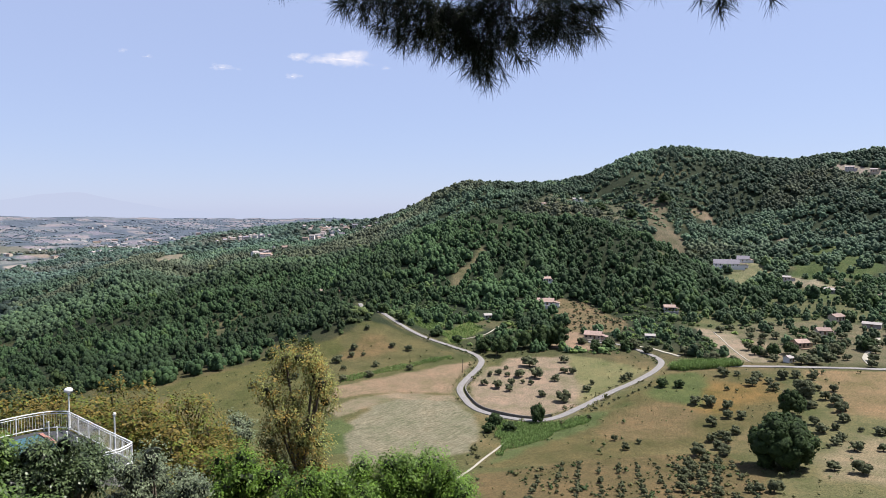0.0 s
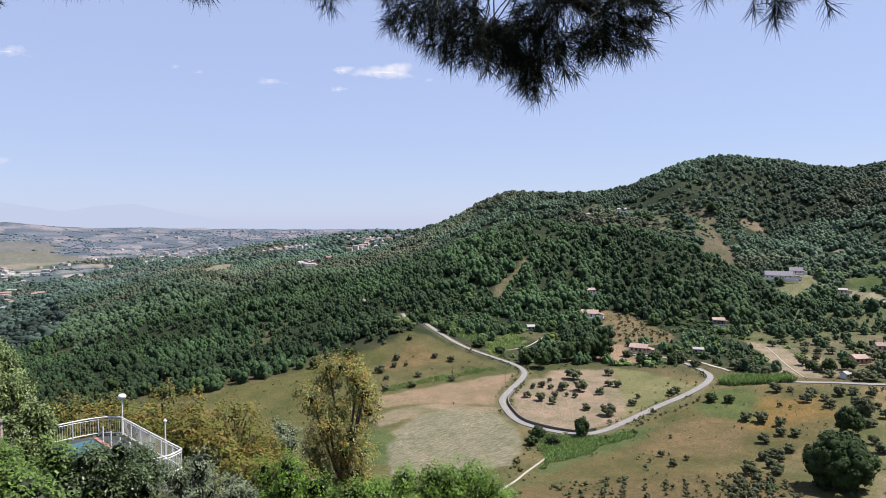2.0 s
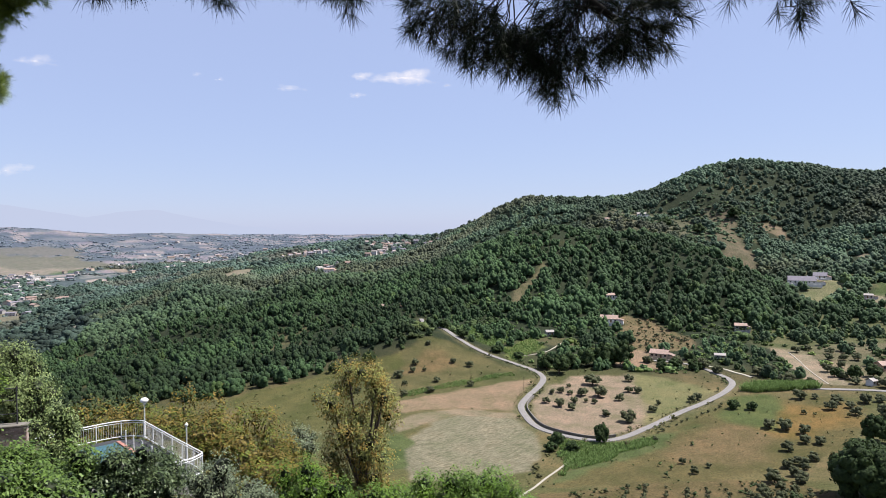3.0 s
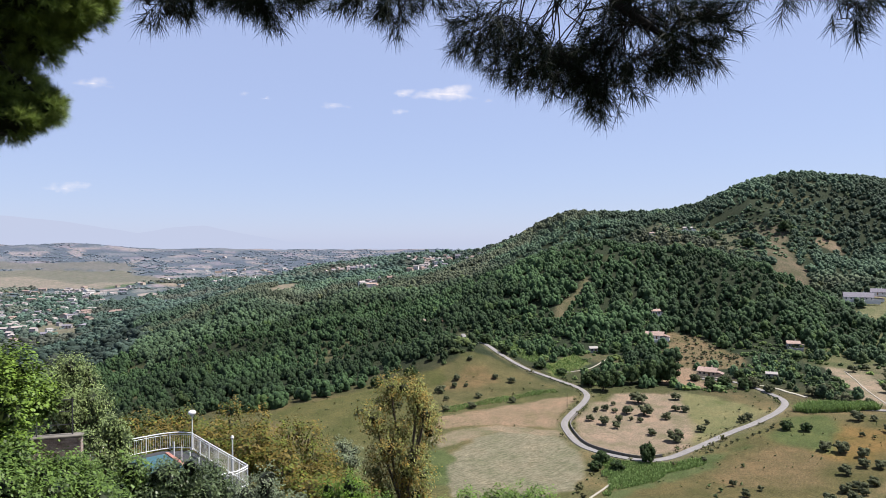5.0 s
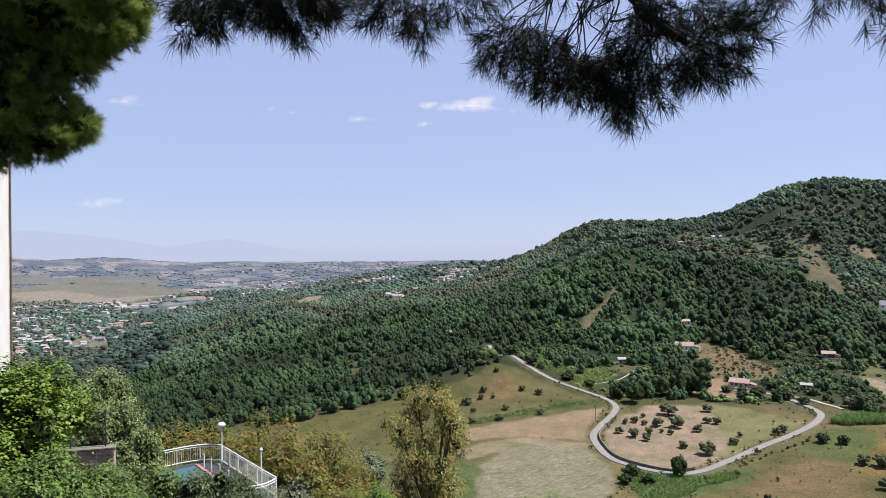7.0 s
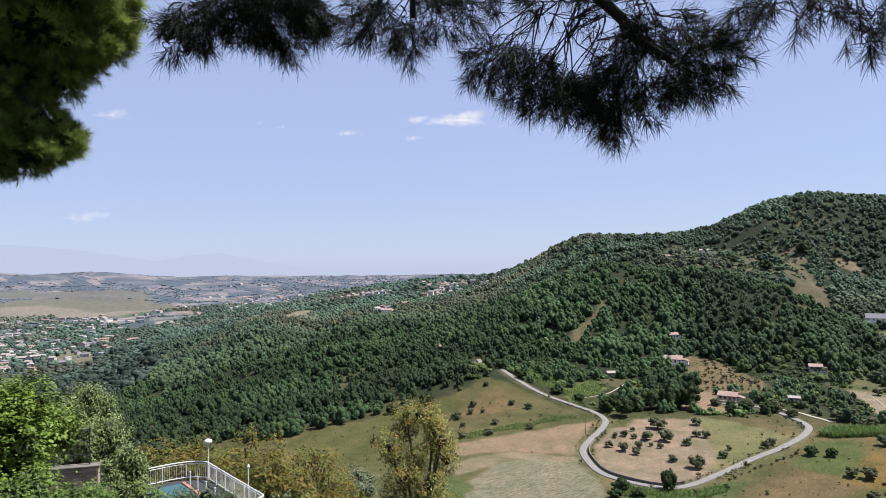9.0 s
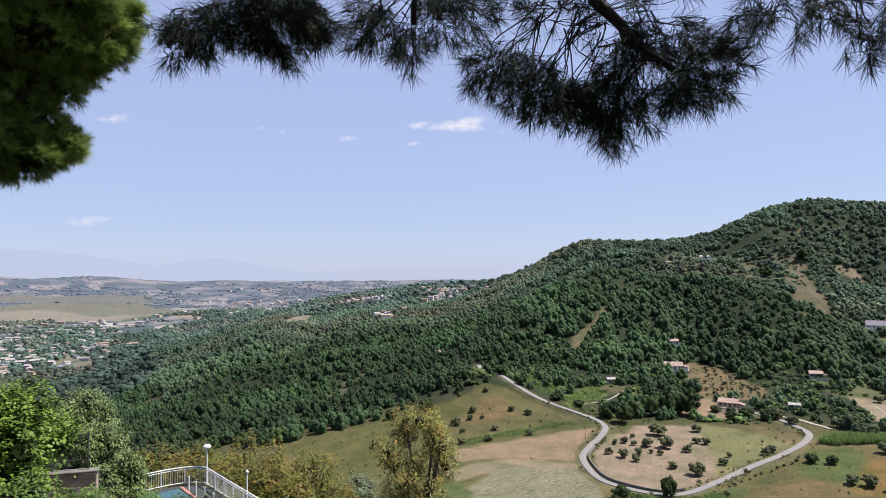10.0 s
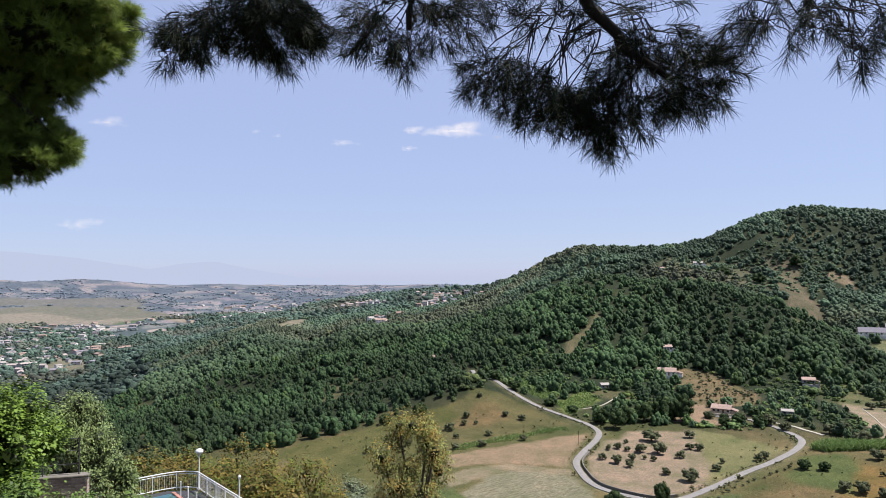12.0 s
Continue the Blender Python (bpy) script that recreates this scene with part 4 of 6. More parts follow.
OPEN_LAND = [(-170, 300), (-140, 334), (-112, 362), (-88, 386), (-62, 391), (-57, 403), (-40, 412), (-19, 404), (2, 392), (18, 378), (30, 372),
             (45, 372), (72, 372), (92, 366), (112, 366), (118, 352), (150, 342), (260, 318), (300, 150), (-300, 100)]
CLEARINGS = ["ploughed strip", "strip beside", "dry orchard", "yard", "vineyard", "bench below", "hill clearing", "ridge clearing",
             "wood glade", "gully", "villa yard", "terrace strip", "quarry", "red scar", "spur fields", "knoll", "left meadow", "ridge scar", "hill patch", "pale patch"]
SPARSE = [  # farmland among trees: outline, share of trees kept
    ([(60, 380), (84, 520), (140, 500), (190, 470), (300, 480), (330, 330), (150, 340), (110, 365)], 0.78),
    ([(120, 885), (142, 1031), (200, 1040), (330, 1060), (380, 960), (300, 850), (230, 870)], 0.22),
    ([(200, 500), (250, 620), (350, 740), (460, 760), (430, 560), (330, 480), (240, 440)], 0.62),
    ([(-40, 400), (-60, 490), (0, 500), (40, 470), (60, 390), (20, 372)], 0.5),
    ([(0, 900), (60, 1000), (200, 1000), (230, 850), (60, 830)], 0.6),
    ([(230, 560), (250, 760), (330, 960), (560, 1000), (700, 800), (480, 480), (330, 420)], 0.92),
    ([(-330, 1250), (-360, 1820), (-180, 1820), (-230, 1350)], 0.45),
    ([(160, 335), (152, 440), (196, 445), (262, 452), (300, 420), (285, 320), (220, 318)], 0.26),
    ([(-420, 900), (-430, 1120), (-250, 1150), (-240, 1000)], 0.6),
    ([(407, 770), (348, 659), (361, 639), (386, 619), (429, 637), (469, 697), (453, 760)], 0.34),
    ([(343, 635), (285, 527), (291, 500), (309, 502), (344, 574)], 0.36),
]



def scatter(rng, r0, r1, spacing, b0=-37, b1=48):
    """Jittered plan points in a sector, about one per spacing squared."""
    n = int(np.radians(b1 - b0) / 2 * (r1 * r1 - r0 * r0) / spacing ** 2 * 1.5)
    r = np.sqrt(rng.uniform(r0 * r0, r1 * r1, n))
    x, y = xy_of(rng.uniform(b0, b1, n), r)
    cell = np.stack([np.floor(x / spacing), np.floor(y / spacing)], 1)
    _, first = np.unique(cell, axis=0, return_index=True)
    return x[first], y[first]


def keep_wooded(rng, x, y, margin=2.0):
    keep = inside(x, y, OPEN_LAND) < -margin
    for name in CLEARINGS:
        keep &= inside(x, y, FIELDS[name][0]) < 0.5
    chance = np.ones(len(x))
    for outline, share in SPARSE:
        chance = np.where(inside(x, y, outline) > 0, share, chance)
    keep &= rng.uniform(size=len(x)) < chance
    for line, gap in ((ROAD_LINE, 5.0), (LANE_LINE, 4.0), (UPPER_LANE, 4.5), (VINE_PATH, 3.5)):
        keep &= line_distance(x, y, line) > gap
    for sx, sy, gap in BUILT_SPOTS:
        keep &= np.hypot(x - sx, y - sy) > gap * 0.75
    # thin gaps where the soil shows
    keep &= fbm(x, y, 34, 3, 21) < 0.72
    return keep


def green_tones(rng, x, y, spread=0.2, odd=1.0):
    """Per-tree tint: stands of one kind drift in hue, single trees vary in depth."""
    n = len(x)
    t = np.ones((n, 3))
    stand = smoothstep(-0.3, 0.35, fbm(x, y, 62, 3, 31))
    t *= (0.66 + 0.54 * stand)[:, None]
    t[:, 0] *= 0.9 + 0.35 * smoothstep(0.0, 0.4, fbm(x, y, 140, 2, 33))
    t *= rng.uniform(1 - spread * 1.4, 1 + spread, (n, 1))
    farm = inside(x, y, [(60, 375), (84, 520), (230, 560), (330, 700), (480, 700), (330, 300), (150, 330)]) > 0
    pale = rng.uniform(size=n) < np.where(farm, 0.28, 0.035) * odd
    t[farm] *= 1.15
    t[pale] *= (1.42, 1.28, 1.0)
    dark = rng.uniform(size=n) < 0.12 * odd
    t[dark] *= (0.6, 0.66, 0.62)
    return t


def spur_edge(x, y):
    """Distance of the crest where the spur's oak wood ends and the next ridge begins."""
    b = np.degrees(np.arctan2(-x, y))
    return np.where(b > 33.5, 745, np.minimum(745, np.interp(b, [p[0] for p in FAN[4]], [p[1] for p in FAN[4]]) + 40))


def build_woods():
    rng = np.random.default_rng(11)
    near_shapes = [wood_crown(rng, 9, 30, 0.17, 0.24, 0.44) for _ in range(9)]
    mid_shapes = [wood_crown(rng, 6, 12, 0.17) for _ in range(9)]
    far_shapes = [wood_crown(rng, 3, 6, 0.24) for _ in range(8)]
    x, y = scatter(rng, 365, 745, 6.0)
    k = keep_wooded(rng, x, y) & (np.hypot(x, y) < spur_edge(x, y))
    x, y = x[k], y[k]
    size = rng.gamma(9, 1 / 9, len(x)) * (1 + 0.6 * fbm(x, y, 48, 2, 35))
    size = np.clip(size, 0.45, 1.7)
    tones = green_tones(rng, x, y, 0.12, 0.5) * (0.98, 1.12, 0.8)
    # the young even-aged wood on the low spur is deeper green
    spur = smoothstep(8, 14, np.degrees(np.arctan2(-x, y)))
    tones *= 1 - 0.16 * spur[:, None]
    size *= 1 - 0.12 * spur
    # olives, almonds and fruit trees on the farm terraces stay small and pale
    farm = inside(x, y, [(70, 374), (84, 440), (130, 470), (200, 480), (300, 520), (340, 330), (150, 330), (110, 362)]) > 0
    size[farm] *= 0.66
    tones[farm] *= np.array([1.45, 1.3, 1.55]) * rng.uniform(0.8, 1.15, (farm.sum(), 1))
    grove("slope_woodland", x, y, 3.7 * size, 9.4 * size ** 0.9, tones, near_shapes, WOODS,
          "dense dark green oak woodland covering the spur", seed=5)
    x, y = scatter(rng, 590, 1420, 7.7, -36, 34)
    r, b = np.hypot(x, y), np.degrees(np.arctan2(-x, y))
    crest = np.interp(b, [p[0] for p in FAN[7]], [p[1] for p in FAN[7]])
    k = keep_wooded(rng, x, y) & (r < crest + 45) & (r > spur_edge(x, y))
    x, y = x[k], y[k]
    size = rng.gamma(8, 1 / 8, len(x)) * (1 + 0.4 * fbm(x, y, 70, 2, 36))
    size = np.clip(size, 0.45, 1.45)
    # tone turns paler and bluer with distance: haze put into the leaf colour
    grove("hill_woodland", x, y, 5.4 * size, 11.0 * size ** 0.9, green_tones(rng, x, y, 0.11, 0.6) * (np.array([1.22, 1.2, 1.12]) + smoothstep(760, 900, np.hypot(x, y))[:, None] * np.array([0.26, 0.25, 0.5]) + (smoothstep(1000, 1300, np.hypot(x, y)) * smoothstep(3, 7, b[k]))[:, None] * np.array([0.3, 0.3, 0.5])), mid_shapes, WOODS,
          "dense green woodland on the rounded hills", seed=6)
    # the valley side and the river plain
    x, y = scatter(rng, 745, 2700, 12.5, 2, 50)
    r, b = np.hypot(x, y), np.degrees(np.arctan2(-x, y))
    k = keep_wooded(rng, x, y) & ((r > 1400) | (b > 33)) & (fbm(x, y, 260, 3, 41) > -0.4 + 0.3 * smoothstep(1300, 1900, r) * smoothstep(30, 40, b) + 0.25 * smoothstep(1950, 2600, r))
    for name in ("river field", "river field far", "town grass"):
        k &= inside(x, y, FIELDS[name][0]) < 10
    x, y = x[k], y[k]
    size = rng.gamma(8, 1 / 8, len(x))
    # brightness rises with distance to stand in for haze over these trees
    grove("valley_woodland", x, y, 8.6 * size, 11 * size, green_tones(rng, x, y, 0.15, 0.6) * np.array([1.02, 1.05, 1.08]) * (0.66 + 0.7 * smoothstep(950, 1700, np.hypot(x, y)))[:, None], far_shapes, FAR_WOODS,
          "green riverside woodland in the valley with a painted haze tint", seed=7)
    # hedges and rows of trees between the plots of the plain
    hx, hy = [], []
    for _ in range(430):
        r0, b0 = math.exp(rng.integers(int(16 * math.log(1900)), int(16 * math.log(4500))) / 16), rng.uniform(4, 49)
        wide, skew = rng.uniform(0.8, 5.0), rng.normal(0, 0.045)
        b = b0 + np.arange(0, wide, math.degrees(15 / r0))
        px, py = xy_of(b, r0 * (1 + skew * (b - b0)) + fbm(b * 30, b * 0, 20, 2, 4) * 25 + rng.normal(0, 6, len(b)))
        hx.append(px), hy.append(py)
    x, y = scatter(rng, 2050, 4700, 33, 3, 50)
    hx, hy = np.concatenate(hx), np.concatenate(hy)
    k = fbm(x, y, 330, 4, 43) > -0.02
    x, y = np.concatenate([x[k], hx]), np.concatenate([y[k], hy])
    k = np.ones(len(x), bool)
    for name in ("river field", "river field far"):
        k &= inside(x, y, FIELDS[name][0]) < 10
    x, y = x[k], y[k]
    size = rng.gamma(6, 1 / 6, len(x))
    tones = np.ones((len(x), 3)) * rng.uniform(0.8, 1.3, (len(x), 1))
    # blue is added to the tone with distance in place of haze
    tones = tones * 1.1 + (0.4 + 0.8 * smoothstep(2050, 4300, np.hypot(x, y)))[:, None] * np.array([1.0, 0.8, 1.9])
    grove("plain_woodland", x, y, 8.5 * size, 5.8 * size, tones, far_shapes, FAR_WOODS, "far copses and hedges on the plain, tinted blue for haze", seed=8)
    # bramble and broom on the terraces between the road and the wood
    x, y = scatter(rng, 372, 540, 4.0, -31, 9)
    k = keep_wooded(rng, x, y, 0.0) & (fbm(x, y, 26, 3, 61) > -0.12)
    x, y = x[k], y[k]
    size = rng.gamma(5, 1 / 5, len(x))
    grove("slope_scrub", x, y, 2.0 * size, 2.4 * size, green_tones(rng, x, y, 0.25, 1.0) * (1.85, 1.75, 1.1), mid_shapes, WOODS,
          "light green bramble scrub on the lower terraces", seed=9)
    # pale terraced scrub on the high bench
    x, y = scatter(rng, 850, 1075, 6.2, -25, -6)
    inside_bench = np.maximum(inside(x, y, SPARSE[1][0]), inside(x, y, FIELDS["bench"][0])) > 0
    k = inside_bench & (fbm(x, y, 40, 3, 62) > -0.42)
    x, y = x[k], y[k]
    size = rng.gamma(5, 1 / 5, len(x))
    grove("bench_scrub", x, y, 3.2 * size, 3.2 * size, green_tones(rng, x, y, 0.25, 1.0) * (2.3, 2.1, 2.0), mid_shapes, WOODS,
          "pale olive scrub on the high terraces", seed=10)


build_woods()
# ---------------------------------------------------------------- single trees in the fields
def field_tree(name, label, category, group, place, radius, height, material, seed, trunk=0.2, lumps=9, leaves=90, clear=0.12, leaf=0.2, bough=(0.25, 0.42)):
    """A tree with trunk, limbs and a lumpy crown of leaf clumps."""
    rng = np.random.default_rng(seed)
    ob = thing(name, label, category, group, place)
    lean = rng.uniform(-0.2, 0.2, 2) * radius
    top = np.array([lean[0], lean[1], height * 0.6])
    pieces = [tube([(0, 0, -0.6), (lean[0] * 0.2, 0, height * clear), tuple(top)], [trunk * 1.3, trunk, trunk * 0.5], 6)]
    for k in range(4):
        a = rng.uniform(0, 6.28)
        end = np.array([np.cos(a) * radius * 0.6, np.sin(a) * radius * 0.6, height * rng.uniform(0.5, 0.75)])
        pieces.append(tube([(lean[0] * 0.2, 0, height * clear), end * [0.5, 0.5, 0.85], end], [trunk * 0.6, trunk * 0.4, trunk * 0.2], 5))
    part("trunk", mesh_from("trunk", *merge(pieces), BARK), BARK, ob)
    v, f, depth = wood_crown(rng, lumps, leaves, leaf, bough[0], bough[1], 1.7)
    scale = np.array([radius, radius, height * (1 - clear) / 1.75])
    verts = v * scale + [lean[0], lean[1], height * clear - 0.1 * height]
    me = mesh_from("crown", verts, f, material, smooth=True, tone=np.repeat(depth[:, None], 3, 1))
    part("crown", me, material, ob)
    return ob


def plant(kinds, spots, rng, low, high):
    for k, (x, y) in enumerate(spots):
        s = rng.uniform(low, high)
        m = pose(x, y, float(ground_z(x, y)), 0, 0, rng.uniform(0, 360)) @ Matrix.Diagonal((s * rng.uniform(0.88, 1.12), s * rng.uniform(0.88, 1.12), s, 1))
        copy_thing(kinds[rng.integers(len(kinds))], m)


def set_out(kinds, spots, rng):
    """Copies of the kinds at plan points, each with its own crown radius."""
    for x, y, r in spots:
        w, h = r / 2.5 * 1.22, (r / 2.5) ** 0.85 * rng.uniform(0.98, 1.25)
        m = pose(x, y, float(ground_z(x, y)), 0, 0, rng.uniform(0, 360)) @ Matrix.Diagonal((w * rng.uniform(0.92, 1.1), w * rng.uniform(0.92, 1.1), h, 1))
        copy_thing(kinds[rng.integers(len(kinds))], m)


def build_field_trees():
    rng = np.random.default_rng(77)
    label = "grey-green olive tree standing in dry grass"
    olives = [field_tree("olive_tree", label, "olive tree", "olive trees in the fields", stand((-88, 172, 168, 160, 153)[k], (340, 303, 280, 258, 277)[k]), 2.5, 4.2, OLIVE, 50 + k, 0.2)
              for k in range(5)]
    orchard = [(23.7, 329.8, 1.5), (20.0, 316.3, 2.0), (28.2, 331.8, 1.8), (25.4, 311.2, 2.4), (32.7, 340.2, 1.2), (32.2, 328.9, 1.6), (32.7, 316.2, 2.0),
               (31.3, 305.7, 1.9), (38.1, 327.7, 2.6), (38.6, 317.5, 1.1), (45.8, 326.1, 3.6), (42.7, 315.6, 1.4), (46.0, 347.3, 3.8), (54.8, 320.4, 2.2),
               (45.5, 297.5, 2.0), (53.7, 288.9, 3.2), (65.7, 354.4, 2.2), (62.0, 334.3, 2.1), (65.8, 331.6, 2.1), (66.6, 303.0, 1.9), (71.8, 313.2, 1.3),
               (87.2, 316.0, 2.0), (91.3, 319.8, 2.1)]
    set_out(olives, orchard, rng)
    field = [(134.9, 313.0, 3.0), (141.4, 312.5, 1.5), (140.2, 294.7, 2.6), (147.7, 305.2, 2.7), (148.4, 296.5, 2.0), (145.4, 286.7, 2.3), (157.0, 302.7, 2.7),
             (165.0, 303.0, 2.4), (168.8, 298.1, 2.1), (156.9, 282.4, 3.6), (163.4, 283.0, 1.4), (127.2, 291.8, 1.1), (107.4, 276.4, 2.6), (111.7, 274.5, 2.9),
             (117.6, 268.2, 2.6), (112.7, 257.4, 2.1), (118.0, 256.3, 2.3), (104.0, 250.2, 2.2), (108.3, 239.3, 2.0), (101.7, 235.1, 2.3), (95.5, 232.4, 1.8),
             (99.9, 236.7, 1.4), (101.4, 229.6, 1.4), (94.8, 223.9, 2.0), (94.8, 216.3, 2.4), (85.8, 216.3, 2.7)]
    set_out(olives, field, rng)
    meadow = [(159.8, 271.7, 2.2), (160.5, 264.1, 3.0), (156.9, 256.3, 2.4), (151.2, 245.6, 2.3), (147.9, 263.3, 2.4), (150.5, 263.5, 1.9), (139.9, 244.4, 2.0),
              (137.7, 235.0, 2.4), (142.8, 236.9, 1.5), (133.7, 220.8, 1.9), (138.2, 224.8, 1.9), (130.0, 218.2, 0.9), (150.5, 233.6, 1.2), (154.8, 230.1, 2.2),
              (135.6, 213.3, 2.0), (141.6, 218.2, 0.9), (144.0, 211.5, 1.6), (118.4, 195.2, 1.9), (124.0, 190.8, 2.7)]
    set_out(olives, meadow, rng)
    low = [(70.2, 231.2, 1.1), (63.2, 223.5, 1.5), (62.3, 235.8, 1.3), (90.6, 176.5, 2.2), (86.2, 175.3, 1.6), (83.6, 176.4, 1.3), (59.7, 264.9, 1.2)]
    set_out(olives, low, rng)
    knoll = [(-58.2, 355.3, 3.0), (-50.5, 374.2, 2.3), (-51.0, 363.6, 1.9), (-44.3, 365.2, 1.3), (-29.7, 377.9, 2.0), (-19.4, 373.5, 2.3), (-46.0, 397.7, 1.7),
             (-35.6, 347.9, 1.8), (-36.9, 329.8, 2.1), (-49.3, 323.0, 2.0), (-52.5, 342.5, 1.5), (-17.1, 339.3, 1.8), (-75, 330, 2.0), (-92, 318, 2.2)]
    set_out(olives, knoll, rng)
    farm = [(170.7, 336.3, 2.6), (178.7, 334.9, 2.7), (180.0, 327.6, 3.4), (186.8, 327.3, 3.6), (196.6, 330.9, 3.0), (151.0, 337.9, 2.3), (141.0, 342.1, 3.6),
            (169.7, 362.6, 2.8), (183.3, 392.0, 2.6), (185.0, 419.1, 2.4), (176.1, 415.2, 2.7), (192.6, 408.2, 2.7), (191.1, 390.6, 2.6), (206.2, 414.5, 3.2),
            (211.0, 356.5, 2.9), (221.1, 362.1, 3.3), (205.6, 331.6, 2.4), (215.7, 327.3, 2.7), (207.9, 316.1, 2.3), (133.2, 359.6, 3.7), (143.6, 368.0, 2.8),
            (234.2, 383.8, 2.7), (218.6, 385.5, 3.5), (198.6, 388.9, 2.7), (171.0, 348.0, 2.6), (212, 372, 2.6), (181, 372, 2.2), (196, 346, 2.6), (228, 344, 3.0), (240, 362, 3.0)]
    set_out(olives, farm, rng)
    grove_spots = [(66 + v * 2.0 + u * 4.2 + rng.uniform(-0.8, 0.8), 176 + v * 4.6 + rng.uniform(-1, 1), rng.uniform(1.1, 1.9)) for u in range(3) for v in range(8) if rng.uniform() < 0.8]
    set_out(olives, grove_spots, rng)
    # the rows of young olives on the lower terrace
    rows = []
    for k in range(11):
        for s in range(9):
            x, y = 22 + k * 6.0 + s * 1.2 + rng.uniform(-0.5, 0.5), 164 + s * 5.2 + rng.uniform(-0.6, 0.6)
            if inside(np.array([x]), np.array([y]), FIELDS["lower terrace"][0])[0] > 1 and rng.uniform() < 0.85:
                rows.append((x, y))
    young = field_tree("young_olive_tree", "young olive tree in a planted row", "olive tree", "rows of young olive trees", stand(*rows[0]), 1.5, 2.6, OLIVE, 61, 0.1, 6, 60)
    plant([young], rows[1:], rng, 0.4, 0.85)
    # bushes in rows on the dry slope beside the farmhouse, and along the strips
    dry = [(86 + k * 5.2 + s * 1.4 + rng.uniform(-2, 2), 428 + s * 6.5 + rng.uniform(-2.4, 2.4)) for k in range(7) for s in range(12) if rng.uniform() < 0.75]
    dry = [p for p in dry if inside(np.array([p[0]]), np.array([p[1]]), FIELDS["dry orchard"][0])[0] > 1]
    plant([young], dry, rng, 0.55, 1.2)
    hedge = [(60 + k * 3.4 + rng.uniform(-1, 1), 276 + k * 3.3 + rng.uniform(-1, 1)) for k in range(13)]
    plant([young], [(x + 2.6, y - 2.6) for x, y in hedge], rng, 0.4, 0.75)
    # large single trees
    field_tree("oak_tree", "huge round dark green oak casting a wide shadow", "oak tree", "", stand(106, 200.5), 11.6, 20.5, OAK_LEAF, 71, 0.8, 60, 5200, 0.03, 0.075, (0.15, 0.27))
    field_tree("oak_tree", "dark green oak at the meadow edge", "oak tree", "", stand(137, 258), 5.8, 12.5, OAK_LEAF, 72, 0.5, 26, 1500, 0.05, 0.1, (0.2, 0.32))
    field_tree("oak_tree", "rounded grey-green tree behind the meadow oak", "oak tree", "", stand(154, 277), 4.6, 8.0, OLIVE, 73, 0.4, 20, 1000, 0.06, 0.11, (0.2, 0.34))
    field_tree("roadside_tree", "dark upright tree at the road bend", "tree", "", stand(37.5, 261), 3.6, 9.4, OAK_LEAF, 74, 0.3, 18, 800, 0.05, 0.12, (0.22, 0.36))
    for k, (x, y, r, h, m, name) in enumerate([
            (58, 385, 7.2, 17.0, OAK_LEAF, "oak"), (69, 386, 7.0, 17.5, OAK_LEAF, "oak"), (47, 384, 5.8, 13.0, OAK_LEAF, "oak"), (30, 366, 5.6, 13.0, OAK_LEAF, "oak"), (24, 374, 5, 10, OAK_LEAF, "oak"), (36, 376, 5.4, 12, OAK_LEAF, "oak"),
            (102, 303, 3.2, 5.2, OAK_LEAF, "bush"), (109, 301, 2.9, 4.6, OAK_LEAF, "bush"), (95, 378, 4.5, 7, OAK_LEAF, "bush"), (110, 376, 4.5, 7, OLIVE, "bush"),
            (20, 258, 3.8, 5.6, OAK_LEAF, "bush"), (25, 250, 3.2, 4.8, OAK_LEAF, "bush"), (18, 249, 3, 4.2, OAK_LEAF, "bush"), (220, 930, 11, 19, OAK_LEAF, "oak"), (250, 884, 9, 15, OAK_LEAF, "oak"), (314, 937, 11, 19, OAK_LEAF, "oak"), (104, 374, 4.2, 7, OAK_LEAF, "bush"), (97, 382, 4, 7, OLIVE, "bush"), (114, 364, 3.6, 5.5, OLIVE, "bush"), (88, 374, 4, 6.5, OAK_LEAF, "bush"), (83, 393, 3.6, 4.6, OLIVE, "bush"), (91, 389, 3.4, 4.0, OAK_LEAF, "bush"), (100, 390, 3.6, 4.6, OLIVE, "bush"), (109, 397, 3.6, 5.4, OAK_LEAF, "bush"), (175, 347, 4, 9, OAK_LEAF, "oak"),
            (186, 350, 4.6, 8, OAK_LEAF, "oak"), (205, 340, 5, 8, OLIVE, "oak"), (228, 352, 5, 9, OAK_LEAF, "oak"), (168, 352, 2.5, 6, OAK_LEAF, "oak"), (99, 199, 3, 5, OAK_LEAF, "bush"),
            (-80, 382, 5, 8, OAK_LEAF, "bush"), (-98, 372, 4.5, 7, OAK_LEAF, "bush"), (-40, 434, 5, 8, OAK_LEAF, "oak"), (-26, 418, 4.5, 7, OAK_LEAF, "oak"), (-5, 402, 4, 5, OAK_LEAF, "bush"), (8, 394, 4, 5, OAK_LEAF, "bush")]):
        label = {"oak": "broad dark green oak beside the farm", "bush": "dense dark green bush beside the field"}[name]
        field_tree("oak_tree" if name == "oak" else "bush", label, "tree" if name == "oak" else "bush", "", stand(x, y), r, h, m, 90 + k, 0.3, 18, 700, 0.04 if name == "bush" else 0.1, 0.12, (0.22, 0.36))


build_field_trees()


def cane_stand(name, label, outline, count, height, seed, material=CANE):
    """Upright reeds: bent blades in tufts, as one piece of stuff."""
    rng = np.random.default_rng(seed)
    xs, ys = [p[0] for p in outline], [p[1] for p in outline]
    x, y = rng.uniform(min(xs), max(xs), count * 4), rng.uniform(min(ys), max(ys), count * 4)
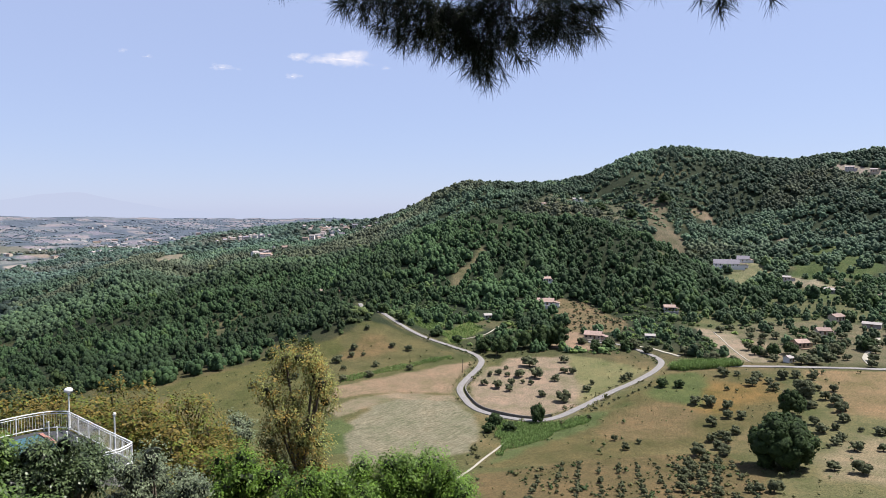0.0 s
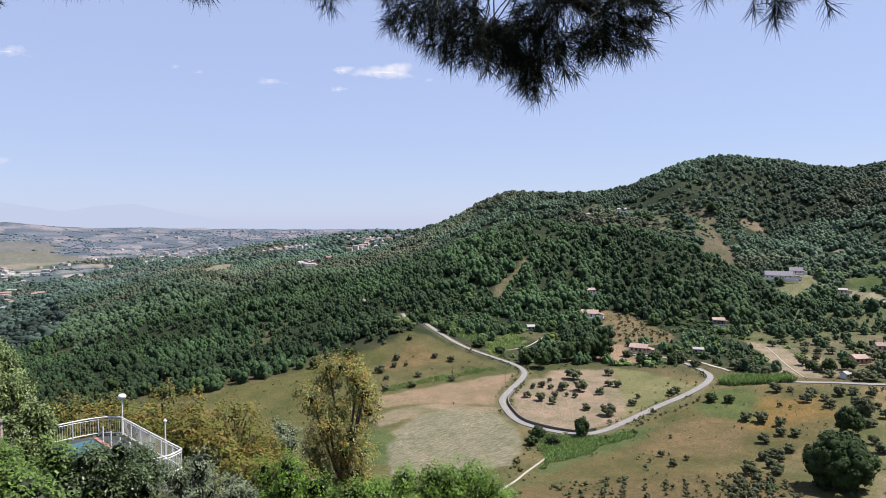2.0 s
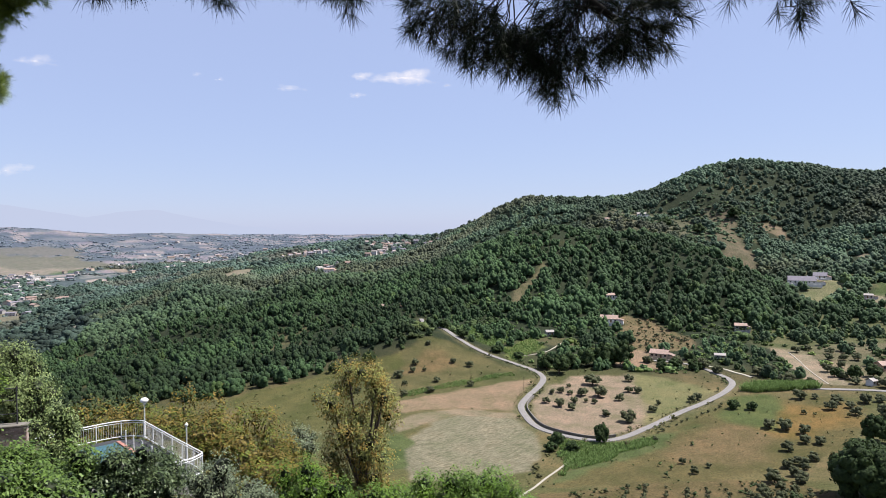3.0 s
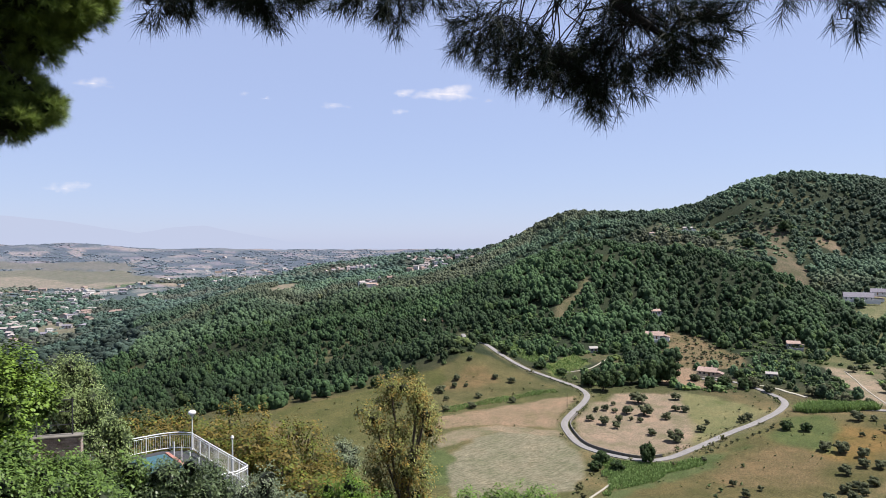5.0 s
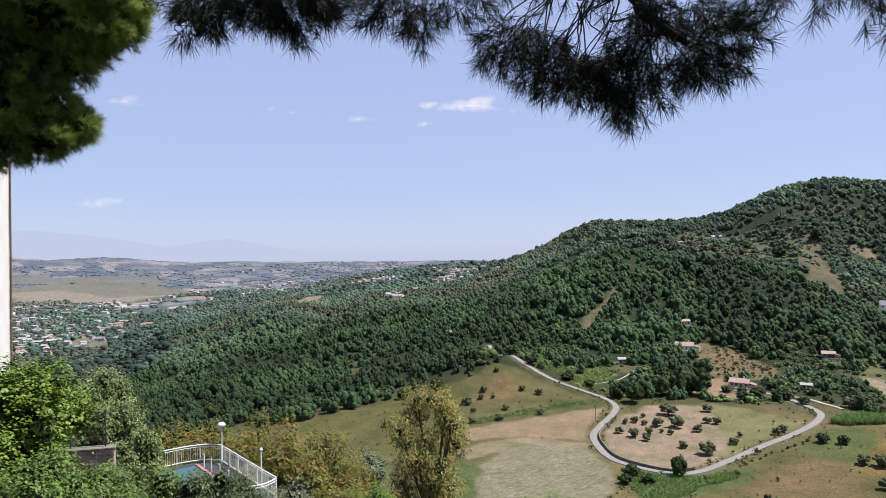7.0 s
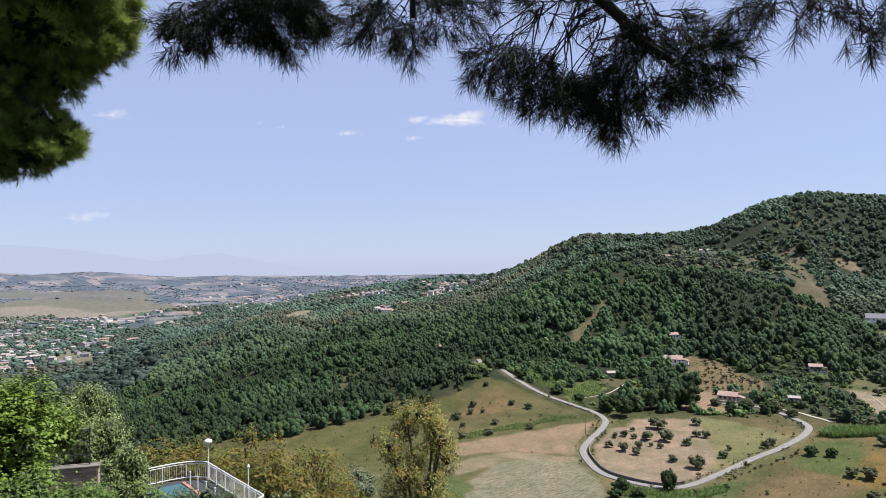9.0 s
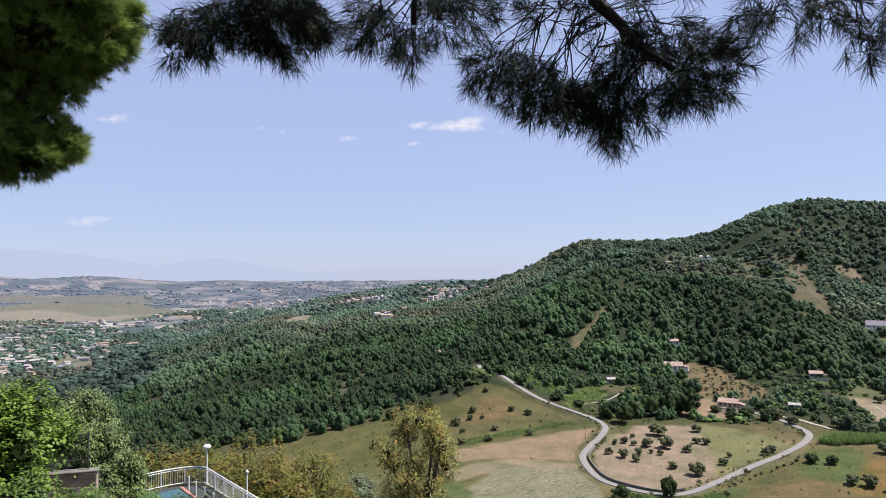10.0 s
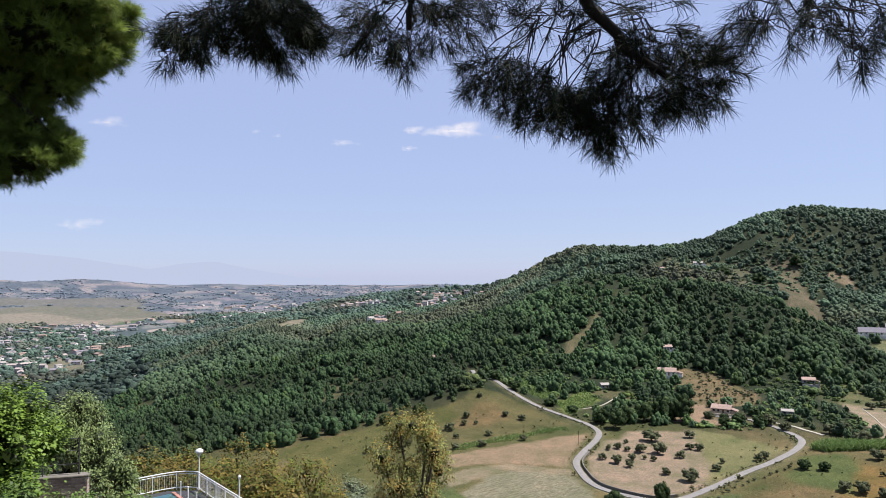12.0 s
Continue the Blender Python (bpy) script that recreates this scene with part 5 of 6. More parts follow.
    k = np.nonzero(inside(x, y, outline) > 0.5 + fbm(x, y, 9, 3, seed) * 3.5)[0][:count]
    x, y = x[k], y[k]
    n = len(x)
    base = np.stack([x, y, ground_z(x, y) - 0.1], 1)
    up = np.stack([rng.normal(0, 0.3, n), rng.normal(0, 0.3, n), np.ones(n)], 1) * (height * rng.uniform(0.5, 1.1, n))[:, None]
    side = unit_vectors(rng, n) * [1, 1, 0.1] * 0.16
    bend = unit_vectors(rng, n) * [1, 1, 0] * height * 0.3
    v = np.stack([base - side * 0.5, base + side * 0.5, base + up * 0.7 + side, base + up + bend, base + up * 0.7 - side], 1).reshape(-1, 3)
    i = np.arange(n) * 5
    tone = np.repeat(rng.uniform(0.7, 1.3, (n, 1)) * np.ones((1, 3)), 5, 0)
    me = mesh_from(name, v, [np.stack([i, i + 1, i + 2, i + 4], 1), np.stack([i + 4, i + 2, i + 3], 1)], material, tone=tone)
    return tagged(new(name, me), label, "reeds", kind="stuff")


cane_stand("reed_bed", "bright green reeds along the ditch below the road", [(20, 266), (34, 260), (50, 261), (64, 274), (60, 262), (42, 244), (24, 224), (18, 218), (20, 235)], 7500, 1.3, 5)
cane_stand("cane_hedge", "tall green cane hedge beside the road", [(112, 330), (124, 340), (152, 336), (150, 329), (122, 325)], 5200, 3.4, 6)
cane_stand("rough_grass", "rough green scrub along the knoll foot", [(-52, 328), (-26, 347), (4, 365), (6, 358), (-24, 338), (-50, 320)], 3200, 1.1, 7)
cane_stand("vine_rows", "green vines in the small vineyard", [(-2, 408), (18, 447), (26, 424), (6, 385)], 1800, 1.6, 8)
cane_stand("scrub", "bright green bramble scrub beside the upper road", [(-36, 432), (-12, 414), (4, 400), (0, 420), (10, 450), (0, 478), (-40, 478)], 5200, 1.8, 9)


def utility_pole(x, y):
    ob = thing("utility_pole", "thin brown wooden utility pole in the stubble field", "pole", place=stand(x, y))
    part("post", mesh_from("post", *tube([(0, 0, -0.5), (0, 0, 7.0)], [0.14, 0.1], 8), BARK), BARK, ob)
    part("crossarm", box(bmesh.new(), -0.6, -0.06, 6.5, 0.6, 0.06, 6.62), BARK, ob)


utility_pole(10.0, 334)


def weeds():
    """Tufts of grass and low weeds in the fields and thicker along the road."""
    rng = np.random.default_rng(88)
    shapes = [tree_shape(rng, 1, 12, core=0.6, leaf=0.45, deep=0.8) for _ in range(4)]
    x, y = scatter(rng, 168, 420, 3.4, -33, 22)
    k = (fbm(x, y, 40, 3, 71) > -0.1) & (inside(x, y, OPEN_LAND) > 0) & (line_distance(x, y, ROAD_LINE) > 3) & (inside(x, y, FIELDS["mown"][0]) < 0) & (inside(x, y, FIELDS["stubble"][0]) < 0) & (inside(x, y, FIELDS["orchard"][0]) < 0) & (rng.uniform(size=len(x)) < 0.35) & (line_distance(x, y, LANE_LINE) > 3)
    x, y = x[k], y[k]
    edge = smooth_line(ROAD_LINE, 0.9)
    side = normals_2d(edge)
    for s in (-1, 1):
        p = edge + side * (s * rng.gamma(4, 0.35, len(edge)) + s * 1.9)[:, None]
        p = p[fbm(p[:, 0], p[:, 1], 14, 2, 72) > -0.15]
        x, y = np.append(x, p[:, 0]), np.append(y, p[:, 1])
    size = rng.gamma(3, 1 / 3, len(x))
    green = smoothstep(-0.2, 0.3, fbm(x, y, 25, 2, 73) + rng.normal(0, 0.15, len(x)))[:, None]
    tones = (1 - green) * np.array([2.6, 1.75, 1.3]) + green * np.array([1.35, 1.4, 0.9])
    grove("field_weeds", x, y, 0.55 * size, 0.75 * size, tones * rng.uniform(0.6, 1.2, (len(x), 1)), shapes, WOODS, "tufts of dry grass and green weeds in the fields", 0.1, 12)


weeds()


def terrace_scrub():
    """Dry scrub and tufts on the rough lower terrace and beside the ditch."""
    rng = np.random.default_rng(89)
    shapes = [wood_crown(rng, 3, 14, 0.4) for _ in range(5)]
    x, y = scatter(rng, 150, 262, 2.3, -30, 2)
    rough = np.maximum(inside(x, y, FIELDS["lower terrace"][0]), inside(x, y, [(2, 190), (16, 252), (24, 250), (16, 205)]))
    k = (rough > 0) & (fbm(x, y, 16, 3, 74) > -0.12) & (line_distance(x, y, TRACK_LINE) > 1.5)
    x, y = x[k], y[k]
    # the dry slope above the farmhouse carries the same scrub
    px, py = scatter(rng, 410, 520, 2.7, -17, -8)
    k = (inside(px, py, FIELDS["dry orchard"][0]) > 0) & (fbm(px, py, 14, 3, 75) > -0.1)
    x, y = np.append(x, px[k]), np.append(y, py[k])
    size = rng.gamma(3, 1 / 3, len(x))
    dry = (rng.uniform(size=(len(x), 1)) < 0.55)
    tones = np.where(dry, (2.3, 1.55, 1.2), (1.25, 1.3, 0.85)) * rng.uniform(0.6, 1.2, (len(x), 1))
    grove("terrace_scrub", x, y, 0.5 * size, 0.65 * size, tones, shapes, WOODS, "dry brown scrub on the lower terrace and farm slope", 0.1, 13)


terrace_scrub()


# ---------------------------------------------------------------- the sports terrace with its white railing
RAIL_WHITE = plain("white painted steel", (0.78, 0.78, 0.77), 0.45, 0.05, 9.0, specular=0.5)
DECK_DARK = plain("dark rubber deck", (0.045, 0.045, 0.05), 0.85, 0.2, 3.0)
KERB_RED = plain("faded red kerb", (0.42, 0.19, 0.15), 0.8, 0.15, 3.0)
COURT_BLUE = plain("faded blue-green court paint", (0.04, 0.11, 0.14), 0.7, 0.2, 2.0)
CONCRETE = plain("grey concrete", (0.3, 0.29, 0.27), 0.9, 0.15, 3.0)
GLOBE = plain("white opal globe", (0.8, 0.8, 0.8), 0.25, 0.02, 3.0, specular=0.5)
FLOOR_Z = 87.9


def prism(bm, outline, z0, z1):
    low = [bm.verts.new((x, y, z0)) for x, y in outline]
    high = [bm.verts.new((x, y, z1)) for x, y in outline]
    bm.faces.new(low[::-1]), bm.faces.new(high)
    for k in range(len(outline)):
        j = (k + 1) % len(outline)
        bm.faces.new((low[k], low[j], high[j], high[k]))
    bmesh.ops.recalc_face_normals(bm, faces=bm.faces[:])
    return bm


def court():
    edge = [(-20.7, 35.9), (-14.9, 31.05), (-15.3, 29.9), (-16.6, 29.0), (-20.5, 27.4), (-26.0, 30.0), (-24.6, 32.6), (-23.3, 34.5), (-22.4, 35.5)]
    slab = thing("court_slab", "concrete sports terrace with a dark rubber deck", "terrace", kind="structure")
    part("retaining_base", prism(bmesh.new(), edge, 80.0, FLOOR_Z - 0.06), CONCRETE, slab)
    inner = [(x * 0.997 - 0.05, y * 0.997 + 0.08) for x, y in edge]
    part("deck", prism(bmesh.new(), inner, FLOOR_Z - 0.06, FLOOR_Z), DECK_DARK, slab)
    a, b = Vector((-21.7, 35.1)), Vector((-17.9, 31.9))
    d = (b - a).normalized()
    n = Vector((d.y, -d.x))
    k = [a, b, b + n * 0.18, a + n * 0.18]
    part("kerb", prism(bmesh.new(), [tuple(p) for p in k], FLOOR_Z + 0.003, FLOOR_Z + 0.12), KERB_RED, slab)
    c = [a + n * 0.2, b + n * 0.2, b + n * 2.6, a + n * 2.9]
    part("court_surface", prism(bmesh.new(), [tuple(p) for p in c], FLOOR_Z + 0.003, FLOOR_Z + 0.05), COURT_BLUE, slab)
    for s in (0.12, 0.36, 0.62, 0.88):
        p = a + (b - a) * s - n * 0.12
        ob = thing("bollard", "short white steel post beside the red kerb", "post", "short posts along the kerb", pose(p.x, p.y, FLOOR_Z))
        part("post", mesh_from("post", *tube([(0, 0, 0), (0, 0, 0.78)], [0.04, 0.04], 8), RAIL_WHITE), RAIL_WHITE, ob)
        part("cap", mesh_from("cap", *tube([(0, 0, 0.78), (0, 0, 0.81), (0, 0, 0.83)], [0.05, 0.05, 0.005], 8), RAIL_WHITE), RAIL_WHITE, ob)


def railing(name, label, line, step=0.13):
    """A railing along a plan line: two top rails, a bottom rail, posts and thin bars."""
    ob = thing(name, label, "railing", place=pose(line[0][0], line[0][1], FLOOR_Z))
    p = smooth_line(line, 0.3) - np.array(line[0])
    for z, r in ((1.02, 0.035), (0.9, 0.022), (0.12, 0.03)):
        part("rail", mesh_from("rail", *tube(np.c_[p, np.full(len(p), z)], r, 6), RAIL_WHITE), RAIL_WHITE, ob)
    length = np.concatenate([[0], np.cumsum(np.hypot(*np.diff(p, axis=0).T))])
    bar = mesh_from("bar", *tube([(0, 0, 0.12), (0, 0, 0.9)], 0.0085, 4), RAIL_WHITE)
    post = mesh_from("post", *tube([(0, 0, 0), (0, 0, 1.02)], 0.03, 8), RAIL_WHITE)
    count = int(length[-1] / step)
    for k in range(count + 1):
        s = k / count * length[-1]
        m = part("post" if k % 10 == 0 else "bar", post if k % 10 == 0 else bar, RAIL_WHITE, ob)
        m.location = (np.interp(s, length, p[:, 0]), np.interp(s, length, p[:, 1]), 0)


def lamp(x, y, height, globe):
    ob = thing("globe_lamp" if globe else "lamp_post", "white post lamp with an opal globe beside the railing" if globe else "thin white lamp post without a globe beside the railing",
               "lamp", place=pose(x, y, FLOOR_Z))
    part("base_plate", mesh_from("base_plate", *tube([(0, 0, 0), (0, 0, 0.05)], [0.13, 0.13], 10), RAIL_WHITE), RAIL_WHITE, ob)
    part("post", mesh_from("post", *tube([(0, 0, 0), (0, 0, 0.9), (0, 0, 0.95), (0, 0, height)], [0.055, 0.055, 0.036, 0.036], 10), RAIL_WHITE), RAIL_WHITE, ob)
    part("collar", mesh_from("collar", *tube([(0, 0, height - 0.12), (0, 0, height), (0, 0, height + 0.04)], [0.05, 0.09, 0.05], 10), RAIL_WHITE), RAIL_WHITE, ob)
    if globe:
        bm = bmesh.new()
        bmesh.ops.create_uvsphere(bm, u_segments=20, v_segments=12, radius=0.23, matrix=Matrix.Translation((0, 0, height + 0.16)) @ Matrix.Diagonal((1, 1, 0.72, 1)))
        for f in bm.faces:
            f.smooth = True
        part("globe", bm, GLOBE, ob, "opal white globe")
    else:
        part("fitting", mesh_from("fitting", *tube([(0, 0, height), (0, 0, height + 0.06), (0, 0, height + 0.1)], [0.055, 0.06, 0.01], 8), RAIL_WHITE), RAIL_WHITE, ob)


court()
railing("railing", "white steel railing along the straight terrace edge", [(-20.7, 35.9), (-18.8, 34.3), (-16.9, 32.7), (-14.9, 31.05)])
railing("railing", "white steel railing curving round the terrace corner", [(-20.75, 35.95), (-21.6, 35.95), (-22.4, 35.5), (-23.3, 34.5), (-24.6, 32.6), (-26.0, 30.2)])
railing("railing", "white steel railing at the near terrace edge", [(-14.9, 31.0), (-15.0, 30.4), (-15.3, 29.9), (-16.6, 29.0), (-18.0, 28.4), (-20.5, 27.4)])
lamp(-20.75, 36.05, 2.02, True)
lamp(-16.35, 32.3, 2.02, False)


# ---------------------------------------------------------------- brick wall and the town house
def brick_material():
    n = Nodes("weathered brick")
    coords = n.add("ShaderNodeTexCoord").outputs["Object"]
    turn = n.add("ShaderNodeMapping")
    turn.inputs["Rotation"].default_value = (radians(90), 0, 0)
    n.link(coords, turn.inputs["Vector"])
    b = n.add("ShaderNodeTexBrick", Scale=4.0, Mortar_Size=0.02, Color1=(0.2, 0.12, 0.09, 1), Color2=(0.3, 0.2, 0.16, 1), Mortar=(0.3, 0.27, 0.24, 1))
    n.link(turn.outputs[0], b.inputs["Vector"])
    c = n.mix(0.4, b.outputs["Color"], n.ramp(n.noise(3, 5), [(0.3, (0.12, 0.1, 0.09)), (0.7, (0.34, 0.27, 0.22))]))
    return n.surface(c, 0.9, n.bump(b.outputs["Fac"], 0.5, 0.01))


BRICK = brick_material()


def garden_wall():
    x, y = xy_of(37.85, 26.0)
    ob = thing("garden_wall", "weathered brick garden wall with a stone coping", "wall", place=pose(x, y, 88.5, 0, 0, 205))
    part("brickwork", box(bmesh.new(), 0, -0.15, -2.5, 5.2, 0.15, 4.95, 0.02), BRICK, ob)
    part("coping", box(bmesh.new(), -0.05, -0.21, 4.953, 5.25, 0.21, 5.03, 0.02), STONE, ob)
    fence = thing("wire_fence", "thin dark steel fence on the brick wall", "fence", place=pose(x, y, 93.53, 0, 0, 205))
    for k in range(5):
        part("post", mesh_from("post", *tube([(0.3 + k * 1.1, 0, 0), (0.3 + k * 1.1, 0, 1.25)], 0.022, 6), DECK_DARK), DECK_DARK, fence)
    for z in (0.35, 0.8, 1.2):
        part("wire", mesh_from("wire", *tube([(0.2, 0, z), (4.9, 0, z)], 0.012, 4), DECK_DARK), DECK_DARK, fence)


garden_wall()


def wall_bricks():
    """Single bricks, slightly proud of their mortar, on the upper courses of the garden wall."""
    n = Nodes("single brick")
    shade = n.ramp(n.add("ShaderNodeObjectInfo").outputs["Random"], [(0, (0.17, 0.135, 0.12)), (0.5, (0.26, 0.205, 0.185)), (1, (0.34, 0.285, 0.26))])
    clay = n.surface(n.mix(1.0, shade, n.ramp(n.noise(14, 5), [(0.3, (0.75, 0.75, 0.75)), (0.7, (1.15, 1.12, 1.1))]), "MULTIPLY"), 0.9)
    wall = bpy.data.objects["garden_wall"]
    meshes = []
    for w in (0.232, 0.11):
        bm = box(bmesh.new(), -w / 2, 0.152, 0, w / 2, 0.168, 0.062)
        me = bpy.data.meshes.new("brick")
        bm.to_mesh(me)
        bm.free()
        me.materials.append(clay)
        meshes.append(me)
    rng = random.Random(5)
    for row in range(14):
        z = 4.95 - 0.076 * (row + 1)
        for k in range(21):
            x = 0.12 + k * 0.246 + (0.123 if row % 2 else 0)
            if x > 5.1:
                continue
            b = part("brick", meshes[0], clay, wall)
            b.location = (x, rng.uniform(-0.004, 0.003), z)


wall_bricks()


def town_house():
    """Three-storey white house; its long side runs almost along the view, shutters stand open on it."""
    ex, ey = xy_of(44.55, 30.0)
    nx, ny = xy_of(47.6, 22.5)
    length = math.hypot(nx - ex, ny - ey)
    turn = math.degrees(math.atan2(ny - ey, nx - ex))
    top, base = 104.3, 84.0
    ob = thing("town_house", "tall white rendered house with brown shutters", "house", place=pose(ex, ey, base, 0, 0, turn))
    h = top - base
    part("wall", box(bmesh.new(), 0, -9.0, 0, length, 0, h), WHITE, ob)
    roof = part("roof", box(bmesh.new(), -0.02, -9.6, h, length + 0.6, 0.08, h + 0.22, 0.03), TILE_OLD, ob)
    part("gutter", mesh_from("gutter", *tube([(-0.02, 0.12, h + 0.08), (length + 0.6, 0.12, h + 0.08)], 0.06, 8), SHUTTER), SHUTTER, roof)
    part("downpipe", mesh_from("downpipe", *tube([(0.1, 0.06, 0), (0.1, 0.06, h - 0.3), (0.1, 0.08, h)], 0.035, 8), SHUTTER), SHUTTER, ob)
    for f in range(5):
        for x in (4.4, 7.4):
            z = h - 3.6 - f * 3.1
            w = part("window", box(bmesh.new(), x - 0.5, -0.1, z - 1.1, x + 0.5, 0.02, z + 0.5), DARK_PANE, ob)
            part("sill", box(bmesh.new(), x - 0.62, 0.003, z - 1.18, x + 0.62, 0.14, z - 1.11), CONCRETE, w)
            for s in (-1, 1):
                part("shutter", box(bmesh.new(), x + s * 0.78 - 0.26, 0.005, z - 1.1, x + s * 0.78 + 0.26, 0.04, z + 0.5), SHUTTER, w)


town_house()


# ---------------------------------------------------------------- trees and shrubs below the terrace
BRIGHT_LEAF = foliage("bright mulberry leaves", (0.071, 0.133, 0.015), (0.180, 0.275, 0.040), 0.5, 0.14, 0.0, 0.5, 0.5)
MID_LEAF = foliage("mid green leaves", (0.05, 0.095, 0.018), (0.15, 0.235, 0.05), 0.5, 0.14, 0.0, 0.5, 0.5)
DARK_LEAF = foliage("dark glossy leaves", (0.035, 0.06, 0.025), (0.13, 0.175, 0.075), 0.5, 0.1, 0.0, 0.35, 0.5)
FIG_LEAF = foliage("pale fig leaves", (0.1, 0.15, 0.045), (0.27, 0.34, 0.13), 0.5, 0.14, 0.0, 0.5, 0.5)
ELM_LEAF = foliage("elm leaves", (0.05, 0.1, 0.01), (0.14, 0.245, 0.028), 0.6, 0.14, 0.0, 0.5, 0.5)
GREY_LEAF = foliage("grey-green olive leaves", (0.099, 0.126, 0.068), (0.234, 0.279, 0.162), 0.5, 0.12, 0.0, 0.5, 0.5)
RUST_LEAF = foliage("yellowing locust leaves", (0.099, 0.088, 0.016), (0.232, 0.165, 0.033), 0.9, 0.14, 0.0, 0.6, 0.5)
GUM_LEAF = foliage("olive brown drooping leaves", (0.12, 0.14, 0.035), (0.32, 0.325, 0.09), 0.9, 0.16, 0.0, 0.6, 0.5)


def leafy(name, label, category, bearing, distance, top_z, radius, lumps, leaf, count, material, seed, group="", droop=0.0, tall=1.0, core=0.32, tint=None, column=False, clump=1.0, broad=False):
    """A broadleaf tree or shrub: trunk, limbs, an inner mass darkened as shade and many single leaves in sprays."""
    rng = np.random.default_rng(seed)
    x, y = xy_of(bearing, distance)
    z = float(ground_z(x, y))
    height = top_z - z
    ob = thing(name, label, category, group, pose(x, y, z))
    crown_h = min(height * 0.93, radius * 2 * tall)
    mid = height - crown_h / 2
    centres, sizes = [], []
    for k in range(lumps):
        d = unit_vectors(rng, 1)[0]
        rad = rng.uniform(0.3, 0.78) if k % 3 else rng.uniform(0.65, 0.8)
        c = np.array([d[0] * radius * rad, d[1] * radius * rad, mid + d[2] * crown_h / 2 * rad])
        s = np.array([radius * rng.uniform(0.26, 0.48)] * 2 + [min(crown_h / 2, radius) * rng.uniform(0.34, 0.46)]) * clump
        if column:
            a = 2.4 * k + rng.normal(0, 0.5)
            up = (k + 0.5) / lumps
            wide = radius * (0.16 + 0.5 * math.sin(math.pi * min(1, up ** 1.5 * 0.93))) * rng.uniform(0.6, 1.25)
            c = np.array([math.cos(a) * wide, math.sin(a) * wide, height - crown_h + crown_h * (0.08 + 0.8 * up)])
            s = np.array([radius * rng.uniform(0.2, 0.38)] * 2 + [radius * rng.uniform(0.24, 0.4)])
        if k == 0 and not column:
            c = np.array([0, 0, height - s[2] * 1.25])
        centres.append(c), sizes.append(s)
    pieces = [tube([(0, 0, -0.4), (0.1 * radius, 0, mid * 0.5), (0, 0.05 * radius, mid * 0.9), (0, 0, mid)],
                   [0.025 * height ** 0.9, 0.02 * height ** 0.9, 0.014 * height ** 0.9, 0.006 * height], 7)]
    for c, s in list(zip(centres, sizes))[::2 if column else 1]:
        start = np.array([0.05 * radius, 0, max(0.3, c[2] * 0.6)])
        pieces.append(tube([start, (start + c) / 2 + [0, 0, -0.1 * radius], c], [0.014 * height ** 0.8, 0.01 * height ** 0.8, 0.004 * height], 5))
    part("trunk", mesh_from("trunk", *merge(pieces), BARK), BARK, ob)
    verts, faces, n = [], [], 0
    for c, s in zip(centres, sizes):
        if core == 0:
            break
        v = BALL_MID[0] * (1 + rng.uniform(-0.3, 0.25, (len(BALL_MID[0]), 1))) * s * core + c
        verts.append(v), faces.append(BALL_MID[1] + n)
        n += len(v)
    sprays = count // 9
    which = rng.integers(0, lumps, sprays)
    d = unit_vectors(rng, sprays) + np.array([0, 0, 0.15])
    tip = np.array(centres)[which] + d * np.array(sizes)[which] * rng.uniform(0.45, 1.08, (sprays, 1)) ** 0.6
    at = np.repeat(tip, 9, 0) + rng.normal(size=(sprays * 9, 3)) * leaf * 0.85 + np.array([0, 0, -droop]) * rng.uniform(0, 1.4, (sprays * 9, 1))
    lv, lf = loose_leaves(rng, at, np.repeat(d, 9, 0), leaf, leaf * (0.85 if broad else 0.55 if droop == 0 else 0.34), droop, broad, 9)
    corners = lf.shape[1]
    # inner mass coloured almost black to pass for shade behind the leaves
    core_shade = np.full((n, 3), 0.16)
    shade = np.repeat(rng.uniform(0.62, 1.35, (sprays, 1)) * np.ones((1, 3)), 9 * corners, 0)
    if tint is not None:
        mixed = np.repeat((rng.uniform(size=(sprays, 1)) < 0.4).astype(float), 9 * corners, 0)
        shade = shade * (1 + mixed * (np.asarray(tint) - 1))
    verts = np.concatenate(verts + [lv])
    me = mesh_from("crown", verts, [np.concatenate(faces), lf + n] if n else lf, material, tone=np.concatenate([core_shade, shade]))
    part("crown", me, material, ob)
    return ob


leafy("mulberry_tree", "bright green mulberry tree with broad sunlit leaves", "tree", 45.9, 17.0, 98.3, 2.2, 49, 0.080, 55515, BRIGHT_LEAF, 101, tall=1.25, clump=0.78, core=0.42, broad=True)
leafy("mulberry_tree", "bright green young mulberry beside the brick wall", "tree", 43.3, 19.0, 97.55, 1.3, 30, 0.080, 22928, BRIGHT_LEAF, 102, tall=1.0, clump=0.78, core=0.42, broad=True)
leafy("fig_tree", "olive green fig tree behind the brick wall", "tree", 38.5, 28.5, 96.0, 1.6, 34, 0.098, 20515, FIG_LEAF, 103, tall=1.3, clump=0.78, core=0.5)
leafy("fig_tree", "pale green climbing shrub beside the wall", "shrub", 36.1, 21.5, 95.2, 0.8, 26, 0.089, 10255, FIG_LEAF, 104, tall=1.6, clump=0.78, core=0.5)
leafy("shrub", "large-leaved green fig shrub on the slope", "shrub", 43.8, 12.5, 97.0, 1.15, 34, 0.080, 18102, MID_LEAF, 105, tall=1.0, clump=0.78, core=0.5)
leafy("shrub", "dense green shrub below the brick wall", "shrub", 37.4, 13.5, 96.02, 1.2, 34, 0.087, 13441, MID_LEAF, 106, tall=1.1, clump=0.78, core=0.5)
